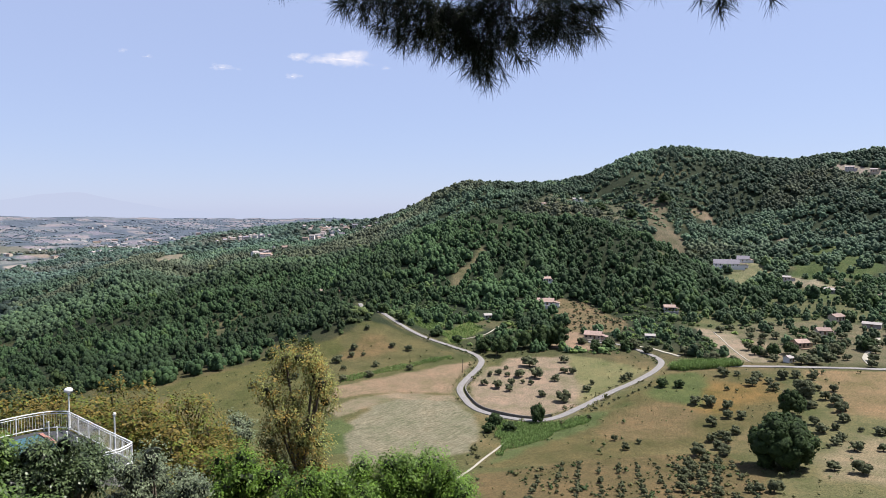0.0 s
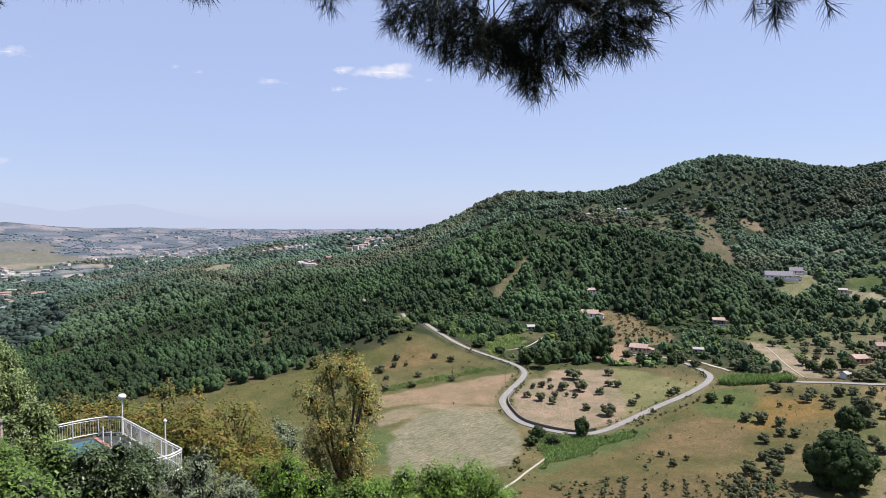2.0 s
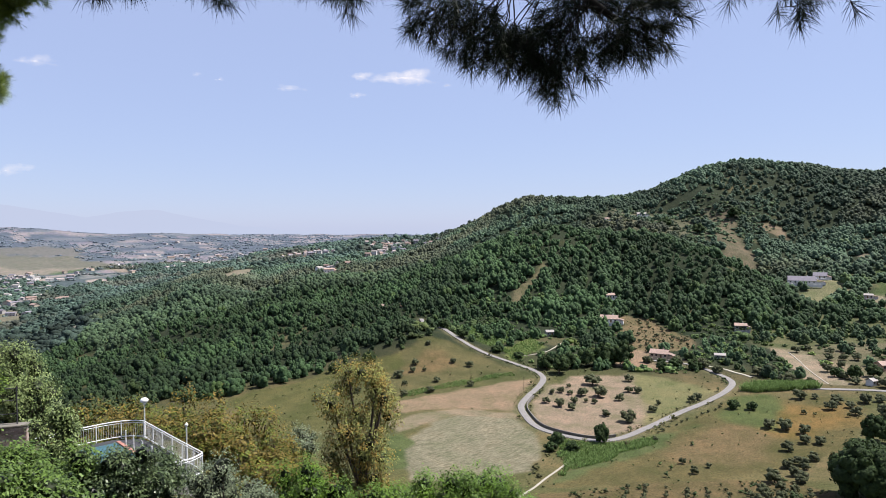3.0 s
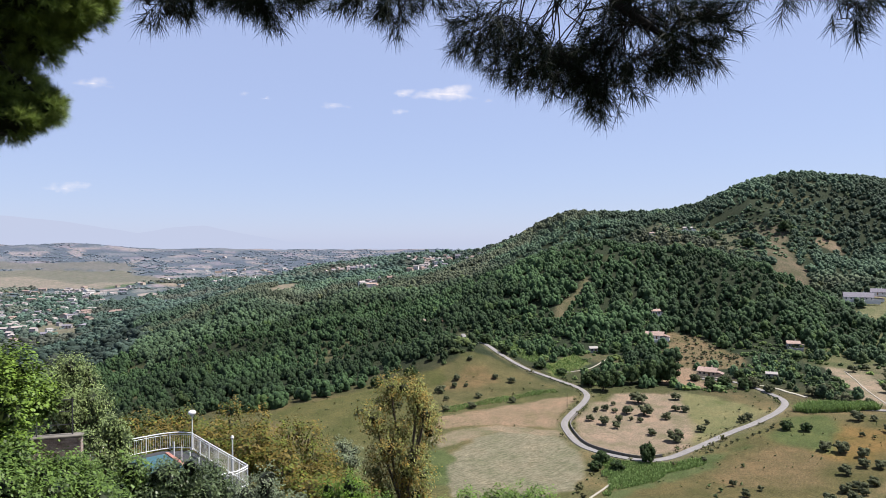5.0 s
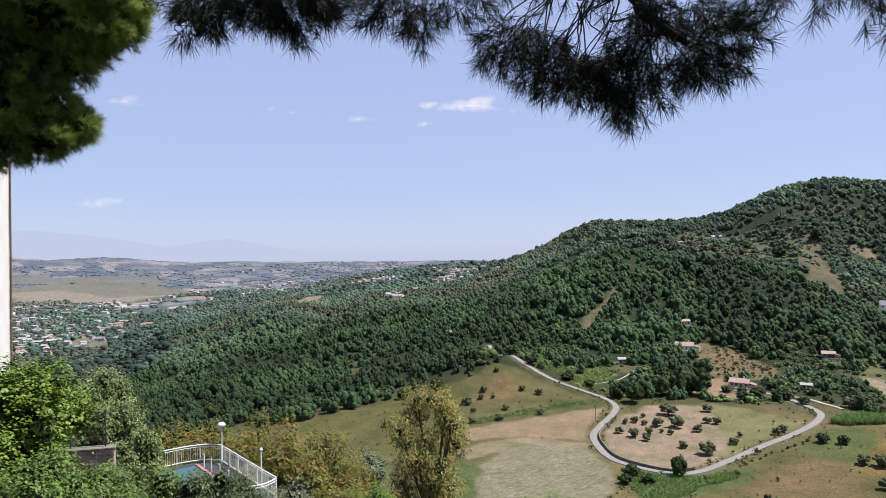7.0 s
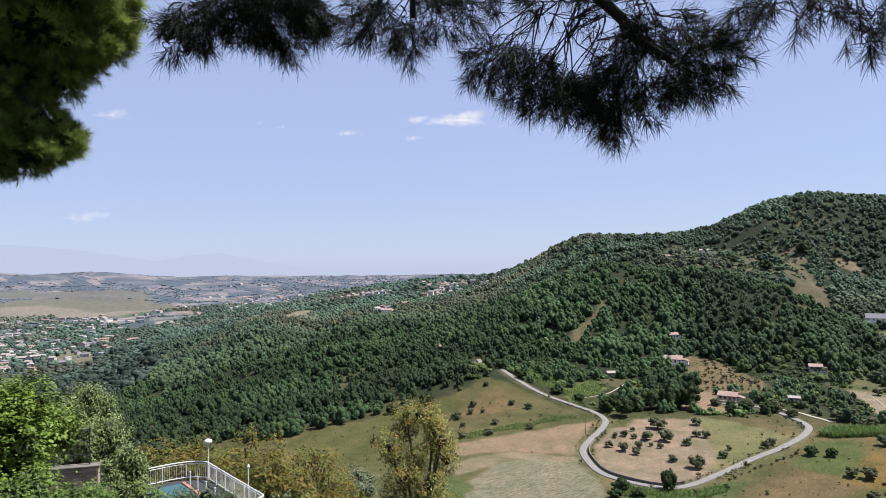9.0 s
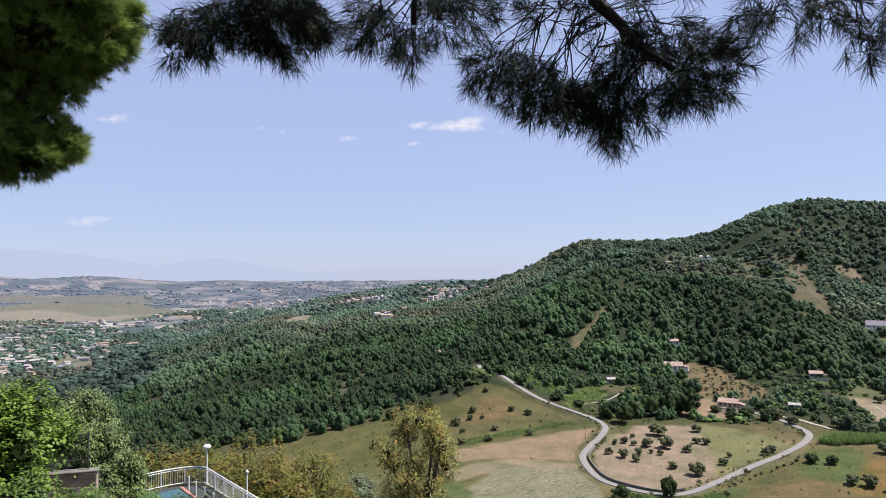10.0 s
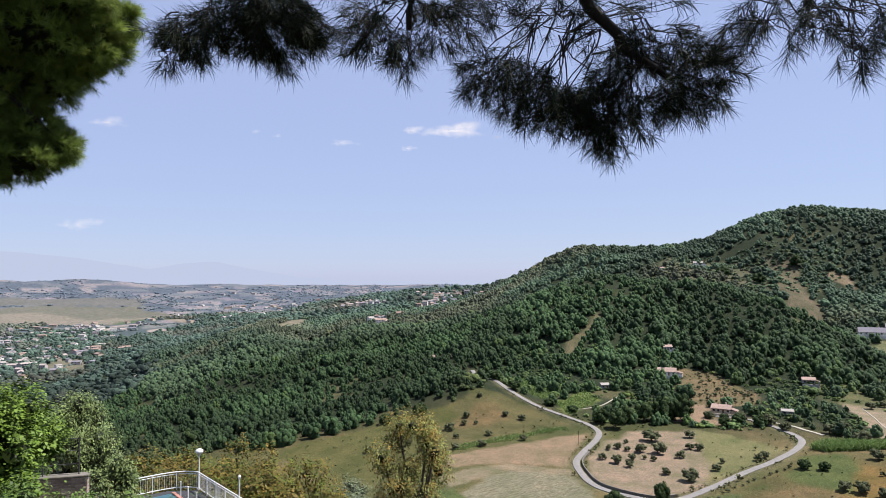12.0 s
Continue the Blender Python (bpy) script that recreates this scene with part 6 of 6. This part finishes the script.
leafy("shrub", "green shrub with broad leaves beside the terrace", "shrub", 34.7, 16.5, 95.4, 1.35, 30, 0.092, 10561, MID_LEAF, 107, tall=1.1, clump=0.78, core=0.5)
leafy("shrub", "dark glossy evergreen shrub before the railing", "shrub", 31.9, 16.5, 95.2, 1.05, 30, 0.083, 10561, DARK_LEAF, 108, tall=1.0, clump=0.78, core=0.5)
leafy("shrub", "dark glossy evergreen bush below the court", "shrub", 29.7, 17.0, 94.85, 0.8, 28, 0.083, 8641, DARK_LEAF, 109, tall=1.0, clump=0.78, core=0.5)
leafy("shrub", "yellow-green leafy bush beside the dark shrub", "shrub", 34.0, 13.0, 95.3, 1.1, 26, 0.087, 8641, MID_LEAF, 110, tall=1.2, clump=0.78, core=0.5)
leafy("shrub", "low trailing green shrub at the foot of the brick wall", "shrub", 38.6, 17.5, 95.22, 1.1, 20, 0.083, 8641, MID_LEAF, 122, tall=1.2, clump=0.78, core=0.5)
leafy("shrub", "low leafy green shrub on the bank before the wall", "shrub", 39.8, 16.0, 95.78, 1.1, 24, 0.088, 11000, MID_LEAF, 123, tall=1.1, clump=0.78, core=0.5)
leafy("olive_shrub", "silvery grey-green olive bush on the slope", "shrub", 24.2, 24.0, 92.35, 1.75, 28, 0.094, 11481, GREY_LEAF, 111, tall=1.2, clump=0.78, core=0.5)
leafy("olive_shrub", "grey-green olive bush below the terrace", "shrub", 21.3, 23.0, 91.4, 1.3, 24, 0.094, 8480, GREY_LEAF, 112, tall=1.2, clump=0.78, core=0.5)
leafy("elm_bush", "bright green elm bush on the slope", "bush", 17.2, 26.0, 91.3, 2.0, 28, 0.117, 19374, ELM_LEAF, 113, tall=1.3, clump=0.78, core=0.5)
leafy("elm_bush", "bright green elm bush with dense leaves", "bush", 11.8, 24.0, 90.75, 1.8, 28, 0.117, 16689, ELM_LEAF, 114, tall=1.3, clump=0.78, core=0.5)
leafy("elm_bush", "broad bright green elm below the terrace", "bush", 7.2, 26.0, 90.55, 2.5, 34, 0.117, 26832, ELM_LEAF, 115, tall=1.2, clump=0.78, core=0.5)
leafy("elm_bush", "green elm with a rounded crown", "bush", 2.2, 27.0, 90.35, 2.4, 32, 0.117, 23850, ELM_LEAF, 116, tall=1.2, clump=0.78, core=0.5)
leafy("elm_bush", "low green elm bush at the slope edge", "bush", -1.6, 25.0, 89.7, 1.7, 24, 0.117, 12521, ELM_LEAF, 117, tall=1.3, clump=0.78, core=0.5)
leafy("elm_bush", "bright green elm bush between the larger elms", "bush", 4.7, 26.5, 90.2, 1.7, 24, 0.117, 14582, ELM_LEAF, 119, tall=1.3, clump=0.78, core=0.5)
leafy("elm_bush", "leafy green elm bush beside the tall tree", "bush", 9.7, 25.0, 90.3, 1.7, 24, 0.117, 14582, ELM_LEAF, 120, tall=1.3, clump=0.78, core=0.5)
leafy("elm_bush", "spreading green elm at the slope edge", "bush", 0.2, 26.0, 89.9, 1.7, 24, 0.117, 14582, ELM_LEAF, 121, tall=1.3, clump=0.78, core=0.5)
leafy("tall_tree", "tall slender tree with drooping olive-brown leaves", "tree", 12.6, 62.0, 89.6, 4.3, 40, 0.24, 34000, GUM_LEAF, 118, tall=2.7, core=0.28, tint=(1.12, 0.74, 0.58), column=True)
LOCUSTS = [leafy("locust_tree", "feathery locust tree turning rusty yellow", "tree", b, r, 100 + r * math.tan(radians(e)), size, 17, 0.33, 11000, RUST_LEAF, 130 + k,
                 "rusty locust trees below the court", tall=1.5, core=0, tint=(0.62, 1.0, 0.7))
           for k, (b, r, e, size) in enumerate([(34.0, 70, -12.6, 4.2), (27.0, 72, -12.3, 4.4), (22.3, 68, -14.1, 4.2)])]
rng = np.random.default_rng(9)
for k, (b, r, e) in enumerate([(30.6, 72, -12.8), (24.8, 68, -12.9), (19.9, 64, -16.0), (18.2, 58, -18.2), (32.4, 58, -14.2), (28.8, 60, -13.8), (25.6, 57, -14.8), (22.8, 55, -16.4),
                               (20.6, 53, -18.3)]):
    x, y = xy_of(b, r)
    z = float(ground_z(x, y))
    kind = LOCUSTS[k % 3]
    tall = [100 + q * math.tan(radians(f)) - kind_z for q, f, kind_z in [(70, -12.6, LOCUSTS[0].location.z), (72, -12.3, LOCUSTS[1].location.z), (68, -14.1, LOCUSTS[2].location.z)]][k % 3]
    s = (100 + r * math.tan(radians(e)) - z) / tall
    copy_thing(kind, pose(x, y, z, 0, 0, rng.uniform(0, 360)) @ Matrix.Diagonal((rng.uniform(0.85, 1.1), rng.uniform(0.85, 1.1), s, 1)))
leafy("grey_shrub", "grey-green broadleaf shrub beyond the locust trees", "shrub", 17.6, 118, 64.8, 3.2, 11, 0.45, 1724, GREY_LEAF, 150, tall=0.9)
leafy("grey_shrub", "grey-green broadleaf shrub at the field edge", "shrub", 19.0, 125, 61.6, 3.0, 11, 0.45, 1494, GREY_LEAF, 151, tall=0.9)


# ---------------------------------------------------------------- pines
# shade and sun on pine needles are put into two leaf colours
NEEDLE_SHADED = foliage("pine needles", (0.006, 0.012, 0.005), (0.02, 0.03, 0.011), 0.15, 0.1, 0.0, 0.55, 0.6)
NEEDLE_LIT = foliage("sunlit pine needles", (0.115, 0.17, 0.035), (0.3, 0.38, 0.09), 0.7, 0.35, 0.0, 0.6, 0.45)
PINE_BARK = plain("dark pine bark", (0.026, 0.02, 0.016), 0.95, 0.35, 25.0, relief=0.01)
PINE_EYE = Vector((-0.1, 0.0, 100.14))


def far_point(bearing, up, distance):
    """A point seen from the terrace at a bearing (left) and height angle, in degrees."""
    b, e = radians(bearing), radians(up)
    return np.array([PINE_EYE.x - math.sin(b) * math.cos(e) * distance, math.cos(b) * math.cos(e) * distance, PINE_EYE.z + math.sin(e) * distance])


def needle_tufts(rng, tips, heads, needles, length, width, spread=0.75, sag=0.12, coarse=False):
    """Brushes of needles at shoot tips: one long thin triangle a needle, bent downwards a little."""
    n = len(tips) * needles
    base = np.repeat(tips, needles, 0)
    head = np.repeat(heads, needles, 0)
    back = rng.uniform(0, 1, (n, 1)) ** 1.4 * length * 0.7
    d = head + unit_vectors(rng, n) * spread
    d /= np.linalg.norm(d, axis=1, keepdims=True) + 1e-9
    start = base - head * back
    L = length * rng.uniform(0.65, 1.1, (n, 1))
    s = np.cross(d, unit_vectors(rng, n))
    s *= width / 2 / (np.linalg.norm(s, axis=1, keepdims=True) + 1e-9)
    end = start + d * L + np.array([0, 0, -sag]) * L
    if coarse:
        v = np.stack([start - s, start + s, end], 1).reshape(-1, 3)
        return v, np.arange(3 * n).reshape(-1, 3)
    knee = start + d * L * 0.55
    v = np.stack([start - s, start + s, knee + s * 0.8, end, knee - s * 0.8], 1).reshape(-1, 3)
    i = np.arange(n) * 5
    return v, np.stack([i, i + 1, i + 2, i + 4], 1), np.stack([i + 4, i + 2, i + 3], 1)


def wavy(rng, a, b, sag, wobble, count):
    """A curved, uneven line from a to b that bows downwards."""
    t = np.linspace(0, 1, count)[:, None]
    sway = rng.normal(size=(2, 3)) * wobble
    return a + (b - a) * t + np.array([0, 0, -sag]) * (t - t * t) * 4 + np.sin(t * np.pi) * sway[0] + np.sin(t * 2 * np.pi) * sway[1]


def pine_spray(name, parent, rng, centre, size, tufts, root, needles=40, length=0.215, width=0.005, droop=0.4):
    """A hanging mass of shoots: curved twigs from the limb at root to tips inside an ellipsoid, each with its brush."""
    d = unit_vectors(rng, tufts) * rng.uniform(0.15, 1.0, (tufts, 1)) ** 0.45
    tips = centre + d * size
    heads = d * 0.6 + (tips - root) / (np.linalg.norm(tips - root, axis=1, keepdims=True) + 1e-9) * 0.6 + np.array([0, -0.1, -droop]) + unit_vectors(rng, tufts) * 0.35
    heads /= np.linalg.norm(heads, axis=1, keepdims=True)
    twigs = []
    joints = centre + unit_vectors(rng, max(3, tufts // 9)) * size * 0.45
    for j in joints:
        at = root + rng.normal(size=3) * [0.16, 0.1, 0.05]
        twigs.append(tube(wavy(rng, at, j, -0.06, 0.05, 8), np.linspace(0.0085, 0.005, 8), 5))
    for k in range(tufts):
        j = joints[np.argmin(np.linalg.norm(joints - tips[k], axis=1))]
        line = wavy(rng, j, tips[k] - heads[k] * 0.06, -0.02, 0.025, 5)
        twigs.append(tube(np.vstack([line, tips[k]]), np.linspace(0.0052, 0.003, 6), 4))
    part("twig_spray", mesh_from("twig_spray", *merge(twigs), PINE_BARK), PINE_BARK, parent)
    v, quads, tris = needle_tufts(rng, tips, heads, needles, length, width, 1.0, 0.1)
    tone = np.ones((len(v), 3)) * np.repeat(rng.uniform(0.7, 1.2, (len(v) // 5, 1)), 5, 0)
    part(name, mesh_from(name, v, [quads, tris], NEEDLE_SHADED, tone=tone), NEEDLE_SHADED, parent)


def near_pine():
    """The umbrella pine over the terrace: its trunk stands behind, its limbs reach out overhead."""
    rng = np.random.default_rng(201)
    foot = np.array([3.2, -2.6, float(ground_z(3.2, -2.6)) - 0.3])
    ob = thing("umbrella_pine", "umbrella pine with dark needles hanging over the terrace", "pine tree", place=pose(*foot))
    crown = np.array([2.2, 1.6, 106.6])
    trunk = tube(np.array([foot, foot + [0.1, 0.2, 3.0], foot + [-0.1, 1.0, 7.0], crown]) - foot, [0.3, 0.26, 0.22, 0.14], 12)
    part("trunk", mesh_from("trunk", *trunk, PINE_BARK, smooth=True), PINE_BARK, ob)
    D = 7.0
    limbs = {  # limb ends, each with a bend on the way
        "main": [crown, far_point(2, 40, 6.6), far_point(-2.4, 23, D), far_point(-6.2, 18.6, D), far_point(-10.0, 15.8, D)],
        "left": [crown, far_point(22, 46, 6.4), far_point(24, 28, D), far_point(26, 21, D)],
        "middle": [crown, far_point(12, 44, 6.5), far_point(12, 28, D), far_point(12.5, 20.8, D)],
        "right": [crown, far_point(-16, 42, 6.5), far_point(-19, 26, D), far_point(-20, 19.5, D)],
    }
    for line in limbs.values():
        p = np.array(line) - foot
        fine = np.stack([np.interp(np.linspace(0, len(p) - 1, 17), np.arange(len(p)), p[:, a]) for a in range(3)], 1)
        fine[1:-1] = (fine[:-2] + fine[1:-1] * 2 + fine[2:]) / 4 + rng.normal(size=(15, 3)) * 0.012
        part("limb", mesh_from("limb", *tube(fine, np.linspace(0.1, 0.03, 17), 8), PINE_BARK, smooth=True), PINE_BARK, ob)
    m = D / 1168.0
    sprays = [  # bearing, height angle, half width and half height (in D / 1168), fitted to the camera's view; shoots, limb
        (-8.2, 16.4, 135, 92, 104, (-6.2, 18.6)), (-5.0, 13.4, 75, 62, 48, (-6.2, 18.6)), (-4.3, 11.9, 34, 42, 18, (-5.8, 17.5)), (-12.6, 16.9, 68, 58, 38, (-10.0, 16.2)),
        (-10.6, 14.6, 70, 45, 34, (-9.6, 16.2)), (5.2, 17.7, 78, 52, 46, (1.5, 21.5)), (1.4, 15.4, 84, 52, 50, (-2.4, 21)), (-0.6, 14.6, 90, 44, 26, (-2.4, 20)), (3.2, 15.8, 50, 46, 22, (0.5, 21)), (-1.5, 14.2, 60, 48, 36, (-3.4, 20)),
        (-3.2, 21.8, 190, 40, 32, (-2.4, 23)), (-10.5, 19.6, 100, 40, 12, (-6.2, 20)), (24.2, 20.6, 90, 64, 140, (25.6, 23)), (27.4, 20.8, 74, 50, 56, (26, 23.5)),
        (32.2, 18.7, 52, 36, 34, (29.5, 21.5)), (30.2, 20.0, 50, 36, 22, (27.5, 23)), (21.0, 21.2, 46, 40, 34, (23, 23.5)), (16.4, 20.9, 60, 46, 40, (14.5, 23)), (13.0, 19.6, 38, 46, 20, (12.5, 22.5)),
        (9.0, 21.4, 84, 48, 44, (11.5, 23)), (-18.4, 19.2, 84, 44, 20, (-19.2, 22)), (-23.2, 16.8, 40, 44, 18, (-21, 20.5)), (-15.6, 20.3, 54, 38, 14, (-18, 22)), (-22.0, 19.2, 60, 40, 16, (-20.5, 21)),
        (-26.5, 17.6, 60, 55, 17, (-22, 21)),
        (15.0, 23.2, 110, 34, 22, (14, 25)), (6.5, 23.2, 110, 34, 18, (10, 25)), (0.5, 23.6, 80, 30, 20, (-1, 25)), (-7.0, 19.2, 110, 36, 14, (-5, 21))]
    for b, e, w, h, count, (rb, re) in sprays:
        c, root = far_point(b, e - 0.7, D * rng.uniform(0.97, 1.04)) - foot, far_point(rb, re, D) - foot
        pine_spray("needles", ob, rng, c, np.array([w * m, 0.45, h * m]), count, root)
    # broad crown overhead, unseen: added above the camera's view to shade the sprays
    n = 2600
    a, r = rng.uniform(0, 2 * np.pi, n), np.sqrt(rng.uniform(0, 1, n))
    c = np.stack([3.2 + np.cos(a) * r * 7.2, 3.4 + np.sin(a) * r * 7.0, 107.0 + rng.normal(0, 0.5, n) + 0.9 * (1 - r * r)], 1)
    keep = c[:, 2] > 100 + np.hypot(c[:, 0], c[:, 1]) * math.tan(radians(27)) * (c[:, 1] > 0)
    tips = c[keep] - foot
    heads = unit_vectors(rng, len(tips)) * 0.8 + [0, 0, 0.4]
    v, tris = needle_tufts(rng, tips, heads / np.linalg.norm(heads, axis=1, keepdims=True), 16, 0.3, 0.05, coarse=True)
    part("crown", mesh_from("crown", v, tris, NEEDLE_SHADED, tone=np.ones((len(v), 3))), NEEDLE_SHADED, ob)


near_pine()


def side_pine():
    """A second pine that stands out from the terrace; rounded masses of needles, coloured sunlit outside and shaded
    inside.
    """
    rng = np.random.default_rng(202)
    D = 21.0
    bx, by = xy_of(49.0, 21.0)
    foot = np.array([bx, by, float(ground_z(bx, by))])
    ob = thing("stone_pine", "stone pine with rounded sunlit masses of needles", "pine tree", place=pose(*foot))
    top = far_point(47.0, 18.0, D) - foot
    part("trunk", mesh_from("trunk", *tube([(0, 0, -0.5), top * [0.2, 0.2, 0.5], top], [0.34, 0.28, 0.16], 12), PINE_BARK, smooth=True), PINE_BARK, ob)
    masses = [  # bearing, height angle, half width, half height in metres, clumps
        (41.6, 18.0, 2.2, 1.5, 95), (45.5, 18.0, 2.6, 1.9, 70), (39.8, 20.8, 1.7, 1.4, 62), (38.0, 18.4, 1.05, 1.05, 42), (43.2, 22.5, 2.4, 1.6, 60), (39.2, 23.4, 1.6, 1.2, 34),
        (44.0, 12.6, 1.5, 1.5, 56), (42.0, 10.9, 1.05, 0.95, 44), (39.6, 10.1, 0.55, 0.6, 20), (42.6, 8.7, 1.3, 0.8, 34), (44.8, 8.4, 1.2, 0.9, 30), (45.8, 11.0, 1.6, 1.7, 40), (40.8, 9.3, 0.8, 0.7, 26), (42.4, 14.8, 1.3, 1.2, 40), (36.9, 17.6, 0.8, 0.75, 34), (38.6, 16.2, 0.9, 0.8, 34), (35.9, 19.2, 0.6, 0.7, 24), (40.2, 14.6, 0.8, 0.8, 26)]
    twigs, tips, heads, tone, cores = [], [], [], [], []
    for b, e, w, h, count in masses:
        c = far_point(b, e, D * rng.uniform(0.97, 1.03)) - foot
        size = np.array([w, w * 0.8, h]) * 0.74
        twigs.append(tube([top, (top + c) / 2 + [0, 0, -0.3], c], [0.1, 0.07, 0.03], 6))
        d = unit_vectors(rng, count)
        middle = c + d * size * rng.uniform(0.75, 0.98, (count, 1))
        for m, out in zip(middle, d):
            lift = out * 0.7 + np.array([0, 0, 0.55])
            q = unit_vectors(rng, 11) * 0.75 + lift
            q /= np.linalg.norm(q, axis=1, keepdims=True)
            tips.append(m + q * rng.uniform(0.1, 0.3, (11, 1)))
            heads.append(q)
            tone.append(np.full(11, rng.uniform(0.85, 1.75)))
        # tufts beneath the clumps get a darker tone as their shade
        under = unit_vectors(rng, count * 6)
        tips.append(c + under * size * rng.uniform(0.8, 1.0, (count * 6, 1)))
        heads.append(under)
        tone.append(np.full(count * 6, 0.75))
        cores.append((BALL_MID[0] * (1 + rng.uniform(-0.2, 0.15, (len(BALL_MID[0]), 1))) * size * 0.66 + c, BALL_MID[1]))
    for twig in twigs:
        part("limb", mesh_from("limb", *twig, PINE_BARK), PINE_BARK, ob)
    # inner masses take the shaded colour, darkened further
    v, f = merge(cores)
    part("inner_needles", mesh_from("inner_needles", v, f, NEEDLE_SHADED, tone=np.full((len(v), 3), 0.35)), NEEDLE_SHADED, ob)
    heads = np.concatenate(heads)
    tips = np.concatenate(tips)
    v, tris = needle_tufts(rng, tips, heads, 20, 0.27, 0.0125, 0.75, 0.04, coarse=True)
    tone = np.repeat(np.concatenate(tone)[:, None] * np.ones((1, 3)), 20 * 3, 0)
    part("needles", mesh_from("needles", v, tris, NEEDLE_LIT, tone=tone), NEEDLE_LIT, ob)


side_pine()


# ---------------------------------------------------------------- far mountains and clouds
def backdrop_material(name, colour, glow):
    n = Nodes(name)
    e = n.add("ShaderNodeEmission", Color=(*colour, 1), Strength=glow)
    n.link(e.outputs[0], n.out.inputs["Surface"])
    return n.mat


def cloud_material():
    n = Nodes("fair weather cloud")
    thick = attribute(n, "thick").outputs["Fac"]
    puff = n.noise(0.012, 6, 0.65)
    add = n.add("ShaderNodeMath")
    add.operation = "MULTIPLY_ADD"
    n.link(puff, add.inputs[0])
    add.inputs[1].default_value = 1.5
    add.inputs[2].default_value = -0.95
    both = n.add("ShaderNodeMath")
    both.operation, both.use_clamp = "ADD", True
    n.link(add.outputs[0], both.inputs[0]), n.link(thick, both.inputs[1])
    soft = n.ramp(both.outputs[0], [(0.15, (0, 0, 0)), (0.95, (0.75, 0.75, 0.75))])
    # sunlight on the cloud is put in as a glow of its own
    clear, glow = n.add("ShaderNodeBsdfTransparent"), n.add("ShaderNodeEmission", Color=(0.98, 0.93, 0.97, 1), Strength=0.49)
    m = n.add("ShaderNodeMixShader")
    n.link(soft, m.inputs[0]), n.link(clear.outputs[0], m.inputs[1]), n.link(glow.outputs[0], m.inputs[2])
    n.link(m.outputs[0], n.out.inputs["Surface"])
    return n.mat


CLOUD = cloud_material()


def cloud(bearing, up, width, height, dense, seed):
    """A small flat-bottomed cloud: a domed, lumpy shell that thins out towards its rim."""
    rng = np.random.default_rng(seed)
    x, y = xy_of(bearing, 4300.0)
    z = EYE_Z + 4300.0 * math.tan(radians(up))
    rings, sides = 12, 48
    verts, thick = [], []
    for k in range(rings + 1):
        t = k / rings
        for s in range(sides):
            a = s / sides * 2 * math.pi
            edge = 1 + 0.2 * math.sin(3 * a + seed) + 0.12 * math.sin(5 * a + 2 * seed)
            flat = 1.0 if math.sin(a) > 0 else 0.55
            verts.append((math.cos(a) * t * width / 2 * edge, -width * 0.2 * (1 - t * t) * rng.uniform(0.85, 1.1), math.sin(a) * t * height / 2 * edge * flat))
            thick.append(dense * (1 - t ** 1.6) - 0.35 * t ** 3)
    i, j = np.meshgrid(np.arange(rings), np.arange(sides), indexing="ij")
    a, b = i * sides + j, i * sides + (j + 1) % sides
    quads = np.stack([a, b, b + sides, a + sides], -1).reshape(-1, 4)
    me = mesh_from("cloud", np.array(verts), quads, CLOUD, smooth=True)
    layer = me.attributes.new("thick", "FLOAT", "POINT")
    layer.data.foreach_set("value", np.array(thick, np.float32))
    ob = new("cloud", me)
    ob.matrix_world = pose(x, y, z, 0, 0, bearing)
    ob.visible_shadow = False
    return tagged(ob, "small thin white fair-weather cloud in a pale sky", "cloud", "small clouds", kind="structure")


for k, (b, e, w, h, dense) in enumerate([(8.6, 12.25, 400, 130, 1.0), (12.3, 12.5, 160, 80, 0.7), (12.7, 10.98, 150, 62, 0.5), (18.4, 11.34, 210, 66, 0.55), (4.9, 11.9, 90, 44, 0.4),
                                         (23.8, 11.8, 120, 40, 0.35), (36.8, 11.85, 260, 90, 0.6), (38.7, 4.05, 270, 105, 0.6), (25.6, 12.1, 90, 60, 0.35)]):
    cloud(b, e, w * 1.5, h * 1.5, dense, 300 + k)


def mountains(name, label, heights, distance, material, rough, seed):
    """A far range: a long rising fold of land with an uneven crest, behind all else."""
    b = np.linspace(-45, 60, 260)
    x, y = xy_of(b, distance)
    crest = EYE_Z + distance * np.tan(np.radians(np.interp(b, [p[0] for p in heights], [p[1] for p in heights])))
    crest = crest + fbm(b * 40, b * 0, 90, 4, seed) * rough
    fx, fy = xy_of(b, distance - 40)
    verts = np.concatenate([np.stack([fx, fy, np.full(len(b), -260.0)], 1), np.stack([x, y, crest], 1), np.stack([x * 1.005, y * 1.005, np.full(len(b), -260.0)], 1)])
    k = np.arange(len(b) - 1)
    n = len(b)
    quads = np.concatenate([np.stack([k, k + 1, k + 1 + n, k + n], 1), np.stack([k + n, k + 1 + n, k + 1 + 2 * n, k + 2 * n], 1)])
    me = mesh_from(name, verts, quads, material, smooth=True)
    ob = new(name, me)
    ob.visible_shadow = False
    return tagged(ob, label, "mountains", kind="structure")


# range glows evenly: daylight and haze are put into its colour
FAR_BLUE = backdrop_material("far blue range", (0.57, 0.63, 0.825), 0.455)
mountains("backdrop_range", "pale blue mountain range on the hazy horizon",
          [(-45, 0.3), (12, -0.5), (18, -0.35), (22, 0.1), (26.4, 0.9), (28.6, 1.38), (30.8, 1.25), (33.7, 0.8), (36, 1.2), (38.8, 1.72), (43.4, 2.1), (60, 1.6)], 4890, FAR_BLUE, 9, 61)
